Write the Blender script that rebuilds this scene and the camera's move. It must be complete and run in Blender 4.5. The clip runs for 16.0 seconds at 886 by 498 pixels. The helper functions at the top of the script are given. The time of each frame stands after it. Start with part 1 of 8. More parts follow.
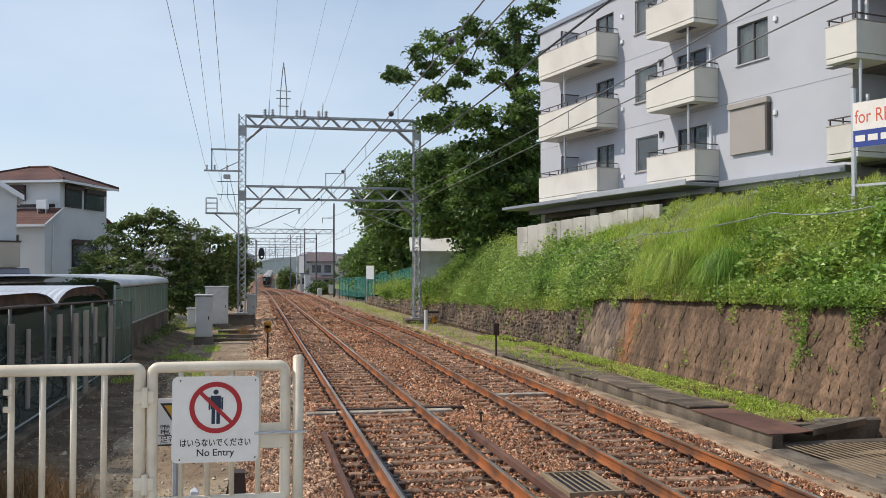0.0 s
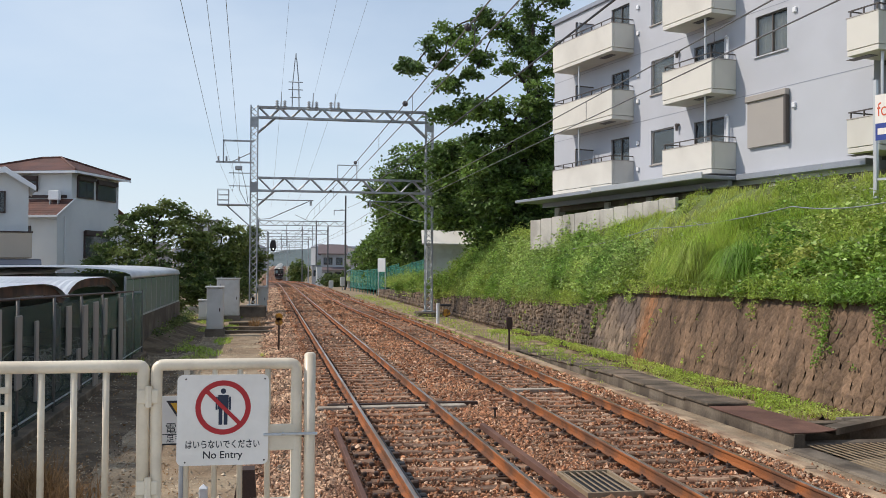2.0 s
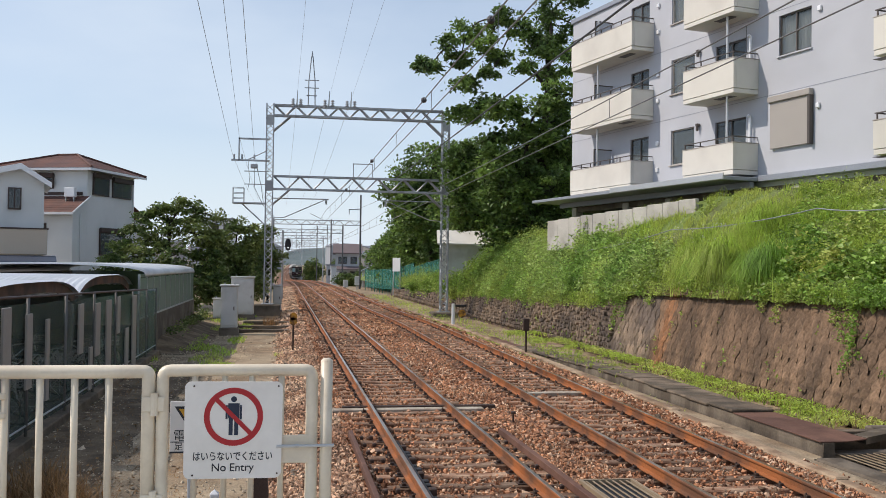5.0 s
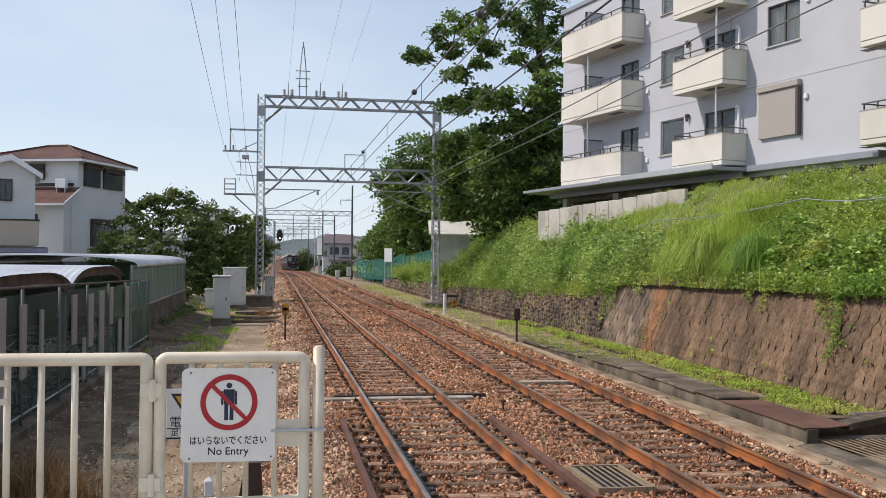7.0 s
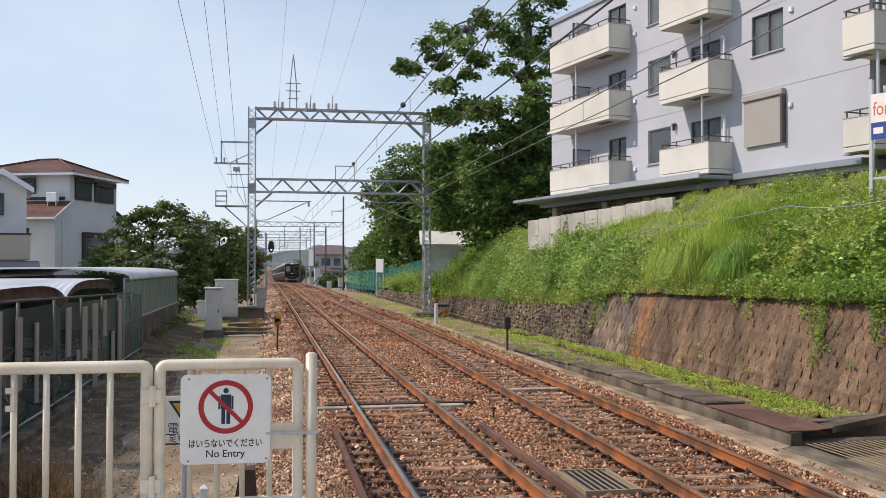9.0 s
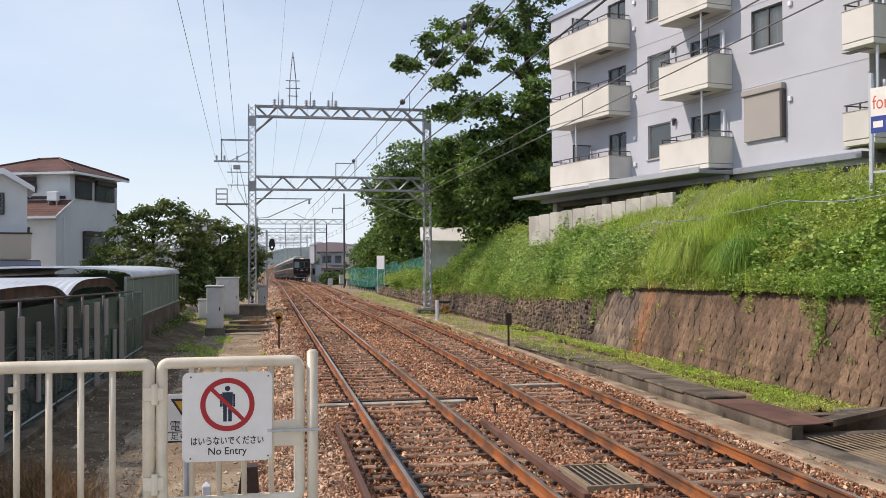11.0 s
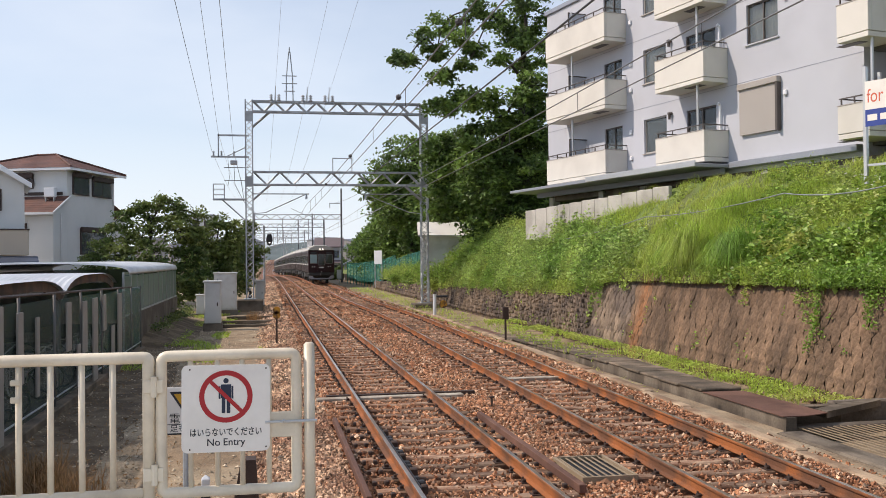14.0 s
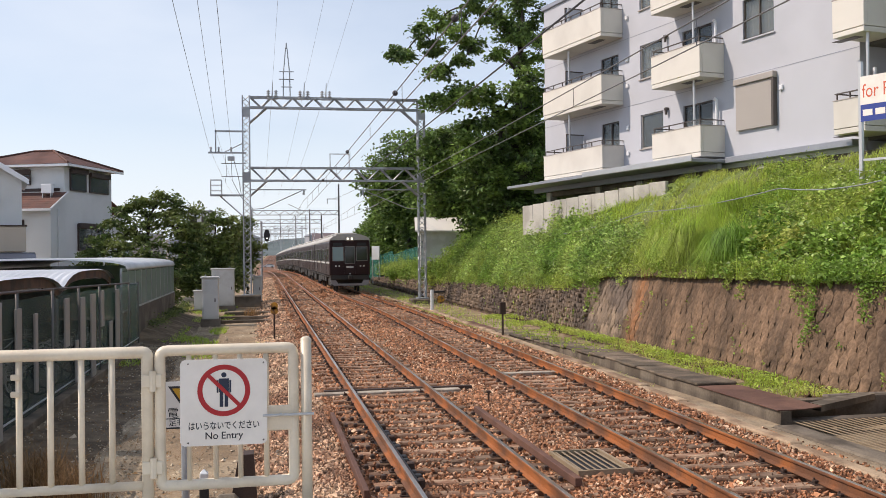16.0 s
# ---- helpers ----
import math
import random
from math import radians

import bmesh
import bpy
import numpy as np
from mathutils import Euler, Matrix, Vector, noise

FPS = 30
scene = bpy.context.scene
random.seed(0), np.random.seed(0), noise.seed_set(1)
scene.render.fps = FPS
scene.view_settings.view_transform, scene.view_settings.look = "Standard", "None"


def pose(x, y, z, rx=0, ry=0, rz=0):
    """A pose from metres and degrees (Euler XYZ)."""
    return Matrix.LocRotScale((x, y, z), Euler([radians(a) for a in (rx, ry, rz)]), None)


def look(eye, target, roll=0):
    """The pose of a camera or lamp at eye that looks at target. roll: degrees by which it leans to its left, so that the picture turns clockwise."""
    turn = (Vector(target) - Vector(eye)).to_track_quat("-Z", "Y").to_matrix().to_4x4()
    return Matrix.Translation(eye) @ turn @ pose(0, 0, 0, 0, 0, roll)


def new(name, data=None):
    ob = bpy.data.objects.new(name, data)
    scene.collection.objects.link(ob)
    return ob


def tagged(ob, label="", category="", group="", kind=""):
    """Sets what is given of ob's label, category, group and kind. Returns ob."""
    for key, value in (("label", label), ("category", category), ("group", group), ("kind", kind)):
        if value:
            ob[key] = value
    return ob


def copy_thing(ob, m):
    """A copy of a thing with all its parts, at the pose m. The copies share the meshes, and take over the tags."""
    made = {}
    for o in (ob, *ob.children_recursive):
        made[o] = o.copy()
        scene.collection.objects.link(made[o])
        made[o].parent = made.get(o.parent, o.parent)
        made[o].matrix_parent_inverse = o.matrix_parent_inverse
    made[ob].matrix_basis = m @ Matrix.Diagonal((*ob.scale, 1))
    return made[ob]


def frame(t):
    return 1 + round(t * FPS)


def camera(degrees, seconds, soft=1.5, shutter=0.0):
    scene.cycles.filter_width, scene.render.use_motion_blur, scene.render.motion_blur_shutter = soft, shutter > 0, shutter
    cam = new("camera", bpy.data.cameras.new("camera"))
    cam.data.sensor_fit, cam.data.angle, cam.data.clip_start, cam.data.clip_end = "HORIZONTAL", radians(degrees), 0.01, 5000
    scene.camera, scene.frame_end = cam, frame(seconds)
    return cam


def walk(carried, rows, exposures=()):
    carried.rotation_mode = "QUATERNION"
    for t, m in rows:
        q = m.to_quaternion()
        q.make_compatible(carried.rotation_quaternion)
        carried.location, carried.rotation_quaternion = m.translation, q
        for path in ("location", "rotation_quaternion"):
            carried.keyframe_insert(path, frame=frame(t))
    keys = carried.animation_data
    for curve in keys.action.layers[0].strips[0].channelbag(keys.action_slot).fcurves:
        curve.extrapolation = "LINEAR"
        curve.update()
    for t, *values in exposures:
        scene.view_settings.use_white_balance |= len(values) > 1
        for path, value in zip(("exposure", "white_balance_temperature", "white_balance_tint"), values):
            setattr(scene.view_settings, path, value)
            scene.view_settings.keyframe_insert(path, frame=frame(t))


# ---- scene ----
cam = camera(50.03, 16.0, 0.75)
def aim(x, y, z, yaw, up, lean):
    """A camera pose: yaw to the right of +y, up, and lean of the picture to the left, in degrees."""
    return Matrix.Translation((x, y, z)) @ pose(0, 0, 0, 90 + up, 0, -yaw) @ pose(0, 0, 0, 0, 0, -lean)


CAM_ROWS = [
(0, 0.003, -0.264, 2.570, 11.073, 1.528, 0.017),
    (0.5, 0.003, -0.237, 2.570, 11.021, 1.541, -0.008),
    (1, 0.007, -0.138, 2.573, 10.810, 1.483, -0.078),
    (1.5, 0.008, -0.038, 2.578, 10.604, 1.277, -0.182),
    (2, 0.012, 0.062, 2.576, 10.391, 1.094, -0.291),
    (2.5, 0.013, 0.163, 2.574, 10.194, 0.919, -0.448),
    (3, 0.020, 0.262, 2.573, 9.976, 0.829, -0.595),
    (3.5, 0.013, 0.367, 2.572, 9.761, 1.012, -0.730),
    (4, 0.012, 0.439, 2.578, 9.579, 1.337, -0.793),
    (6.5, 0.012, 0.454, 2.581, 9.564, 0.552, -0.705),
    (7, 0.004, 0.262, 2.581, 10.017, 0.512, -0.616),
    (7.5, -0.005, 0.086, 2.580, 10.408, 0.642, -0.530),
    (8, -0.007, 0.004, 2.579, 10.549, 0.883, -0.383),
    (8.5, -0.008, -0.009, 2.578, 10.540, 1.106, -0.226),
    (9, -0.009, -0.016, 2.577, 10.520, 1.117, -0.069),
    (11.5, -0.005, -0.041, 2.580, 10.456, 0.878, 0.335),
    (12, -0.004, -0.043, 2.579, 10.453, 0.877, 0.344),
    (12.5, -0.002, -0.057, 2.579, 10.475, 0.841, 0.365),
    (13, -0.004, -0.083, 2.578, 10.537, 0.766, 0.396),
    (13.5, -0.003, -0.115, 2.575, 10.574, 0.661, 0.482),
    (14, -0.003, -0.138, 2.573, 10.612, 0.574, 0.545),
    (14.5, -0.004, -0.156, 2.572, 10.647, 0.480, 0.609),
    (15, -0.003, -0.180, 2.570, 10.677, 0.417, 0.631),
    (15.5, -0.002, -0.193, 2.571, 10.724, 0.352, 0.645),
    (16, -0.000, -0.209, 2.571, 10.752, 0.300, 0.659),
]
walk(cam, [(r[0], aim(*r[1:])) for r in CAM_ROWS],
     [(0, -0.10, 6520, 12.5), (7, -0.06, 6640, 15), (11.5, 0.03, 6750, 17), (14.5, 0.08, 6900, 17.5), (16, 0.09, 6950, 18)])

# ---- light ----
SUN_TO = Vector((-0.695, 0.153, 0.706)).normalized()
sun = new("sun", bpy.data.lights.new("sun", "SUN"))
sun.data.energy, sun.data.angle, sun.data.color = 3.7, radians(0.6), (1.0, 0.92, 0.80)
sun.matrix_world = look(SUN_TO * 100, (0, 0, 0))
world = bpy.data.worlds.new("world")
scene.world = world
world.use_nodes = True
wn = world.node_tree.nodes
sky = wn.new("ShaderNodeTexSky")
sky.sky_type, sky.sun_disc = "NISHITA", False
sky.sun_elevation = math.asin(SUN_TO.z)
sky.sun_rotation = math.atan2(SUN_TO.x, SUN_TO.y)
sky.air_density, sky.dust_density, sky.ozone_density = 1.0, 0.4, 2.0
# thin high cloud over the blue
wl = world.node_tree.links
tc = wn.new("ShaderNodeTexCoord")
mp = wn.new("ShaderNodeMapping")
mp.inputs["Scale"].default_value = (1.0, 1.0, 2.6)
nz = wn.new("ShaderNodeTexNoise")
nz.inputs["Scale"].default_value, nz.inputs["Detail"].default_value = 1.6, 6
rp = wn.new("ShaderNodeValToRGB")
rp.color_ramp.elements[0].position, rp.color_ramp.elements[1].position = 0.36, 0.72
rp.color_ramp.elements[0].color, rp.color_ramp.elements[1].color = (0.10, 0.10, 0.10, 1), (0.72, 0.72, 0.72, 1)
mx = wn.new("ShaderNodeMix")
mx.data_type = "RGBA"
mx.inputs["B"].default_value = (5.5, 6.45, 7.3, 1)
wl.new(tc.outputs["Generated"], mp.inputs["Vector"])
wl.new(mp.outputs["Vector"], nz.inputs["Vector"])
wl.new(nz.outputs["Fac"], rp.inputs["Fac"])
# bluish-white haze low over the horizon
sx = wn.new("ShaderNodeSeparateXYZ")
hz = wn.new("ShaderNodeMapRange")
for key, val in (("From Min", 0.0), ("From Max", 0.3), ("To Min", 0.93), ("To Max", 0.0)):
    hz.inputs[key].default_value = val
hm = wn.new("ShaderNodeMath")
hm.operation = "MAXIMUM"
wl.new(tc.outputs["Generated"], sx.inputs["Vector"])
wl.new(sx.outputs["Z"], hz.inputs["Value"])
wl.new(rp.outputs["Color"], hm.inputs[0])
wl.new(hz.outputs["Result"], hm.inputs[1])
wl.new(hm.outputs[0], mx.inputs["Factor"])
wl.new(sky.outputs["Color"], mx.inputs["A"])
wl.new(mx.outputs["Result"], wn["Background"].inputs["Color"])
wn["Background"].inputs["Strength"].default_value = 0.14

# ---- materials ----
MATS = {}


def material(name, color, rough=0.8, metal=0.0, var=0.25, scale=3.0, fine=40.0, bump=0.3, dist=0.01, second=None, second_scale=0.6,
             second_amount=0.5, rand=0.0, island=0.0, translucent=0.0, spec=0.5, sharp=0.25, streak=0.0, stain=None):
    """Base colour with grain at two scales, patches of a second colour, relief and a difference from piece to piece."""
    if name in MATS:
        return MATS[name]
    m = bpy.data.materials.new(name)
    m.use_nodes = True
    n, l = m.node_tree.nodes, m.node_tree.links
    b = n["Principled BSDF"]
    b.inputs["Roughness"].default_value, b.inputs["Metallic"].default_value = rough, metal
    b.inputs["Specular IOR Level"].default_value = spec
    co = n.new("ShaderNodeTexCoord")
    big, small = n.new("ShaderNodeTexNoise"), n.new("ShaderNodeTexNoise")
    for node, s, d in ((big, scale, 5), (small, fine, 3)):
        node.inputs["Scale"].default_value, node.inputs["Detail"].default_value = s, d
        l.new(co.outputs["Object"], node.inputs["Vector"])
    last = None
    if second:
        pat = n.new("ShaderNodeTexNoise")
        pat.inputs["Scale"].default_value, pat.inputs["Detail"].default_value = second_scale, 6
        if streak:
            where, squash = n.new("ShaderNodeNewGeometry"), n.new("ShaderNodeMapping")
            squash.inputs["Scale"].default_value = (1, 1, streak)
            l.new(where.outputs["Position"], squash.inputs["Vector"])
            l.new(squash.outputs["Vector"], pat.inputs["Vector"])
        else:
            l.new(co.outputs["Object"], pat.inputs["Vector"])
        ra = n.new("ShaderNodeMapRange")
        ra.inputs["From Min"].default_value = 0.5 + 0.3 * (0.5 - second_amount) - sharp * 0.3
        ra.inputs["From Max"].default_value = 0.5 + 0.3 * (0.5 - second_amount) + sharp * 0.3
        l.new(pat.outputs["Fac"], ra.inputs["Value"])
        mix = n.new("ShaderNodeMix")
        mix.data_type = "RGBA"
        mix.inputs["A"].default_value, mix.inputs["B"].default_value = (*color, 1), (*second, 1)
        l.new(ra.outputs["Result"], mix.inputs["Factor"])
        last = mix.outputs["Result"]
    if stain:
        # rust that has run down the wall over a short stretch: colour, place along y, half width
        tone, along, half = stain
        spot, axes, off = n.new("ShaderNodeNewGeometry"), n.new("ShaderNodeSeparateXYZ"), n.new("ShaderNodeMath")
        l.new(spot.outputs["Position"], axes.inputs["Vector"])
        off.operation = "SUBTRACT"
        l.new(axes.outputs["Y"], off.inputs[0])
        off.inputs[1].default_value = along
        wob = n.new("ShaderNodeMath")
        wob.operation = "MULTIPLY_ADD"
        l.new(big.outputs["Fac"], wob.inputs[0])
        wob.inputs[1].default_value = 1.2
        l.new(off.outputs[0], wob.inputs[2])
        away = n.new("ShaderNodeMath")
        away.operation = "ABSOLUTE"
        l.new(wob.outputs[0], away.inputs[0])
        near = n.new("ShaderNodeMapRange")
        for key, val_ in (("From Min", 0.0), ("From Max", half), ("To Min", 0.85), ("To Max", 0.0)):
            near.inputs[key].default_value = val_
        l.new(away.outputs[0], near.inputs["Value"])
        rust = n.new("ShaderNodeMix")
        rust.data_type = "RGBA"
        rust.inputs["B"].default_value = (*tone, 1)
        l.new(last, rust.inputs["A"])
        l.new(near.outputs["Result"], rust.inputs["Factor"])
        last = rust.outputs["Result"]
    add = n.new("ShaderNodeMath")
    add.operation = "ADD"
    l.new(big.outputs["Fac"], add.inputs[0])
    l.new(small.outputs["Fac"], add.inputs[1])
    val = n.new("ShaderNodeMapRange")
    val.inputs["From Min"].default_value, val.inputs["From Max"].default_value = 0.6, 1.4
    val.inputs["To Min"].default_value, val.inputs["To Max"].default_value = 1 - var, 1 + var
    l.new(add.outputs[0], val.inputs["Value"])
    value = val.outputs["Result"]
    for amount, node, out in ((rand, "ShaderNodeObjectInfo", "Random"), (island, "ShaderNodeNewGeometry", "Random Per Island")):
        if amount:
            src = n.new(node)
            mr = n.new("ShaderNodeMapRange")
            mr.inputs["To Min"].default_value, mr.inputs["To Max"].default_value = 1 - amount, 1 + amount
            l.new(src.outputs[out], mr.inputs["Value"])
            mu = n.new("ShaderNodeMath")
            mu.operation = "MULTIPLY"
            l.new(value, mu.inputs[0])
            l.new(mr.outputs["Result"], mu.inputs[1])
            value = mu.outputs[0]
    hsv = n.new("ShaderNodeHueSaturation")
    hsv.inputs["Color"].default_value = (*color, 1)
    if last:
        l.new(last, hsv.inputs["Color"])
    l.new(value, hsv.inputs["Value"])
    l.new(hsv.outputs["Color"], b.inputs["Base Color"])
    if bump:
        bp = n.new("ShaderNodeBump")
        bp.inputs["Strength"].default_value, bp.inputs["Distance"].default_value = bump, dist
        l.new(add.outputs[0], bp.inputs["Height"])
        l.new(bp.outputs["Normal"], b.inputs["Normal"])
    if translucent:
        tr = n.new("ShaderNodeBsdfTranslucent")
        l.new(hsv.outputs["Color"], tr.inputs["Color"])
        ms = n.new("ShaderNodeMixShader")
        ms.inputs[0].default_value = translucent
        l.new(b.outputs[0], ms.inputs[1])
        l.new(tr.outputs[0], ms.inputs[2])
        l.new(ms.outputs[0], n["Material Output"].inputs["Surface"])
    MATS[name] = m
    return m


def glass(name, color, rough=0.03, alpha=0.25):
    """Pane: part clear, part glossy dark glass."""
    if name in MATS:
        return MATS[name]
    m = bpy.data.materials.new(name)
    m.use_nodes = True
    n, l = m.node_tree.nodes, m.node_tree.links
    b = n["Principled BSDF"]
    b.inputs["Base Color"].default_value, b.inputs["Roughness"].default_value = (*color, 1), rough
    t = n.new("ShaderNodeBsdfTransparent")
    ms = n.new("ShaderNodeMixShader")
    ms.inputs[0].default_value = 1 - alpha
    l.new(t.outputs[0], ms.inputs[1])
    l.new(b.outputs[0], ms.inputs[2])
    l.new(ms.outputs[0], n["Material Output"].inputs["Surface"])
    MATS[name] = m
    return m


RAIL_RUST = material("rail_rust", (0.33, 0.115, 0.035), 0.75, 0.2, 0.35, 2, 60, 0.4, 0.004, (0.16, 0.07, 0.035), 1.5, 0.45)
RAIL_TOP = material("rail_top", (0.55, 0.50, 0.46), 0.32, 0.9, 0.2, 1, 30, 0.1, 0.001, (0.36, 0.22, 0.13), 0.4, 0.5)
SLEEPER = material("sleeper_wood", (0.195, 0.10, 0.058), 0.9, 0, 0.35, 2, 45, 0.6, 0.01, (0.31, 0.205, 0.135), 3, 0.45, rand=0.4)
BALLAST = material("ballast_stone", (0.445, 0.22, 0.115), 0.9, 0, 0.35, 1.2, 30, 0.3, 0.005, (0.31, 0.138, 0.068), 0.22, 0.5, island=0.75)
BALLAST_PALE = material("pale_ballast_stone", (0.56, 0.38, 0.25), 0.9, 0, 0.35, 1.2, 30, 0.3, 0.005, (0.37, 0.21, 0.13), 0.5, 0.4, island=0.75)
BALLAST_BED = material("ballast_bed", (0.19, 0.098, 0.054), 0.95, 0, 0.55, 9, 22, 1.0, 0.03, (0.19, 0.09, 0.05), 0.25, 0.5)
IRON = material("dark_iron", (0.07, 0.045, 0.035), 0.7, 0.4, 0.3, 5, 60, 0.3, 0.003)
CONCRETE = material("concrete", (0.30, 0.26, 0.20), 0.9, 0, 0.25, 1.5, 35, 0.4, 0.006, (0.14, 0.115, 0.085), 0.8, 0.5)
CONCRETE_DARK = material("mossy_concrete", (0.095, 0.075, 0.055), 0.92, 0, 0.3, 2, 30, 0.5, 0.008, (0.17, 0.14, 0.11), 0.9, 0.45)
STONE = material("wall_stone", (0.245, 0.158, 0.10), 0.95, 0, 0.45, 3.0, 14, 0.9, 0.025, (0.085, 0.06, 0.043), 1.7, 0.55, rand=0.16, spec=0.2, streak=0.16, sharp=0.7, stain=((0.30, 0.14, 0.065), 27.4, 0.5))
STONE_FAR = material("rubble_stone", (0.22, 0.16, 0.11), 0.92, 0, 0.35, 2.0, 30, 0.8, 0.012, (0.12, 0.09, 0.07), 0.6, 0.5, island=0.35)
JOINT = material("wall_joint", (0.17, 0.112, 0.073), 0.95, 0, 0.3, 4, 40, 0.7, 0.015, (0.075, 0.054, 0.04), 1.3, 0.5, streak=0.2, sharp=0.6, stain=((0.26, 0.12, 0.055), 27.4, 0.5))
SOIL = material("soil", (0.235, 0.165, 0.10), 0.95, 0, 0.45, 2, 30, 0.8, 0.02, (0.34, 0.262, 0.172), 0.7, 0.5)
BANK_SOIL = material("bank_soil", (0.14, 0.20, 0.045), 0.95, 0, 0.4, 2, 25, 0.8, 0.03, (0.11, 0.13, 0.04), 0.5, 0.5)
GROUND = material("far_ground", (0.14, 0.15, 0.09), 0.95, 0, 0.3, 0.05, 1.0, 0.2, 0.05, (0.24, 0.22, 0.17), 0.02, 0.5)
GRASS = material("grass_blades", (0.38, 0.51, 0.08), 0.6, 0, 0.25, 0.5, 6, 0, 0.01, (0.50, 0.56, 0.14), 0.3, 0.45, island=0.4, translucent=0.5)
WEED = material("weed_leaves", (0.22, 0.35, 0.06), 0.55, 0, 0.3, 0.7, 8, 0, 0.01, (0.40, 0.48, 0.11), 0.4, 0.5, island=0.5, translucent=0.42)
DRY = material("dry_grass", (0.27, 0.155, 0.065), 0.8, 0, 0.3, 2, 10, 0, 0.01, island=0.4, translucent=0.25)
LEAF_DARK = material("leaf_dark", (0.09, 0.155, 0.04), 0.5, 0, 0.3, 0.5, 8, 0, 0.01, (0.175, 0.27, 0.06), 0.5, 0.5, island=0.6, translucent=0.3)
LEAF_LIME = material("leaf_lime", (0.095, 0.165, 0.038), 0.5, 0, 0.3, 0.5, 8, 0, 0.01, (0.17, 0.265, 0.055), 0.5, 0.5, island=0.5, translucent=0.35)
VINE = material("vine_leaves", (0.20, 0.34, 0.06), 0.45, 0, 0.3, 0.7, 8, 0, 0.01, (0.34, 0.44, 0.10), 0.5, 0.5, island=0.55, translucent=0.35)
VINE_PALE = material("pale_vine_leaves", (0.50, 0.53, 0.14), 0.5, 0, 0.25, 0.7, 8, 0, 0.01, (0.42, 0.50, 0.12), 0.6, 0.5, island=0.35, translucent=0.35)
SHRUB = material("shrub_leaves", (0.23, 0.37, 0.085), 0.5, 0, 0.3, 0.6, 8, 0, 0.01, (0.40, 0.51, 0.15), 0.45, 0.5, island=0.5, translucent=0.42)
GRASS_DEEP = material("deep_green_grass", (0.20, 0.36, 0.045), 0.6, 0, 0.25, 0.5, 6, 0, 0.01, (0.30, 0.44, 0.07), 0.5, 0.45, island=0.4, translucent=0.45)
SHRUB_PALE = material("pale_shrub_leaves", (0.34, 0.49, 0.12), 0.5, 0, 0.3, 0.6, 8, 0, 0.01, (0.46, 0.57, 0.17), 0.45, 0.5, island=0.4, translucent=0.42)
PETAL = material("white_petals", (0.75, 0.75, 0.68), 0.7, 0, 0.1, 3, 20, 0, translucent=0.3)
LEAF_MID = material("leaf_mid", (0.085, 0.14, 0.036), 0.5, 0, 0.3, 0.5, 8, 0, 0.01, (0.19, 0.235, 0.065), 0.5, 0.5, island=0.5, translucent=0.3)
BARK = material("bark", (0.05, 0.04, 0.032), 0.95, 0, 0.35, 3, 30, 0.8, 0.02)
WALL_GREY = material("grey_stucco", (0.478, 0.495, 0.535), 0.85, 0, 0.05, 0.7, 60, 0.15, 0.004, (0.443, 0.458, 0.495), 0.25, 0.5)
CREAM = material("cream_stucco", (0.67, 0.645, 0.58), 0.85, 0, 0.06, 1, 60, 0.15, 0.004, (0.58, 0.555, 0.50), 0.5, 0.4)
ALU = material("aluminium", (0.56, 0.56, 0.55), 0.4, 0.7, 0.08, 2, 40, 0)
BRONZE = material("bronze_frame", (0.10, 0.085, 0.075), 0.5, 0.4, 0.1, 2, 40, 0)
SHUTTER = material("taupe_shutter", (0.37, 0.34, 0.31), 0.6, 0.1, 0.05, 1, 50, 0.05, 0.002)
PANE = glass("window_pane", (0.10, 0.12, 0.13), 0.04, 0.42)
CURTAIN = material("curtain", (0.55, 0.60, 0.58), 0.9, 0, 0.15, 6, 40, 0.1, 0.01)
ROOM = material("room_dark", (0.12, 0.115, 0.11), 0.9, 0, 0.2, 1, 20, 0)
METAL_ROOF = material("dark_metal_edge", (0.30, 0.32, 0.36), 0.5, 0.4, 0.12, 1, 30, 0.05, 0.002)
WHITE_METAL = material("white_metal", (0.78, 0.79, 0.80), 0.45, 0.1, 0.06, 1, 30, 0.05, 0.002)
FENCE_PAINT = material("ivory_paint", (0.80, 0.70, 0.54), 0.4, 0, 0.05, 3, 60, 0.05, 0.001, (0.66, 0.565, 0.43), 2.5, 0.35)
GALV = material("galvanised_steel", (0.43, 0.45, 0.47), 0.5, 0.3, 0.15, 1.5, 30, 0.1, 0.002, (0.30, 0.31, 0.32), 0.9, 0.45)
BLACK = material("black_and_pit_shade", (0.02, 0.02, 0.022), 0.6, 0, 0.2, 3, 40, 0)
WIRE = material("wire", (0.05, 0.05, 0.055), 0.5, 0.3, 0.1, 1, 10, 0)
# greyer than WIRE: sunlight on the contact lines put into the colour
WIRE_MID = material("sunlit_wire", (0.17, 0.17, 0.17), 0.5, 0.3, 0.1, 1, 10, 0)
WIRE_THIN = material("bright_wire", (0.35, 0.36, 0.37), 0.4, 0.6, 0.1, 1, 10, 0)
BOX_GREY = material("grey_cabinet", (0.62, 0.62, 0.60), 0.55, 0.05, 0.06, 1.5, 40, 0.05, 0.002, (0.52, 0.51, 0.48), 1.2, 0.4)


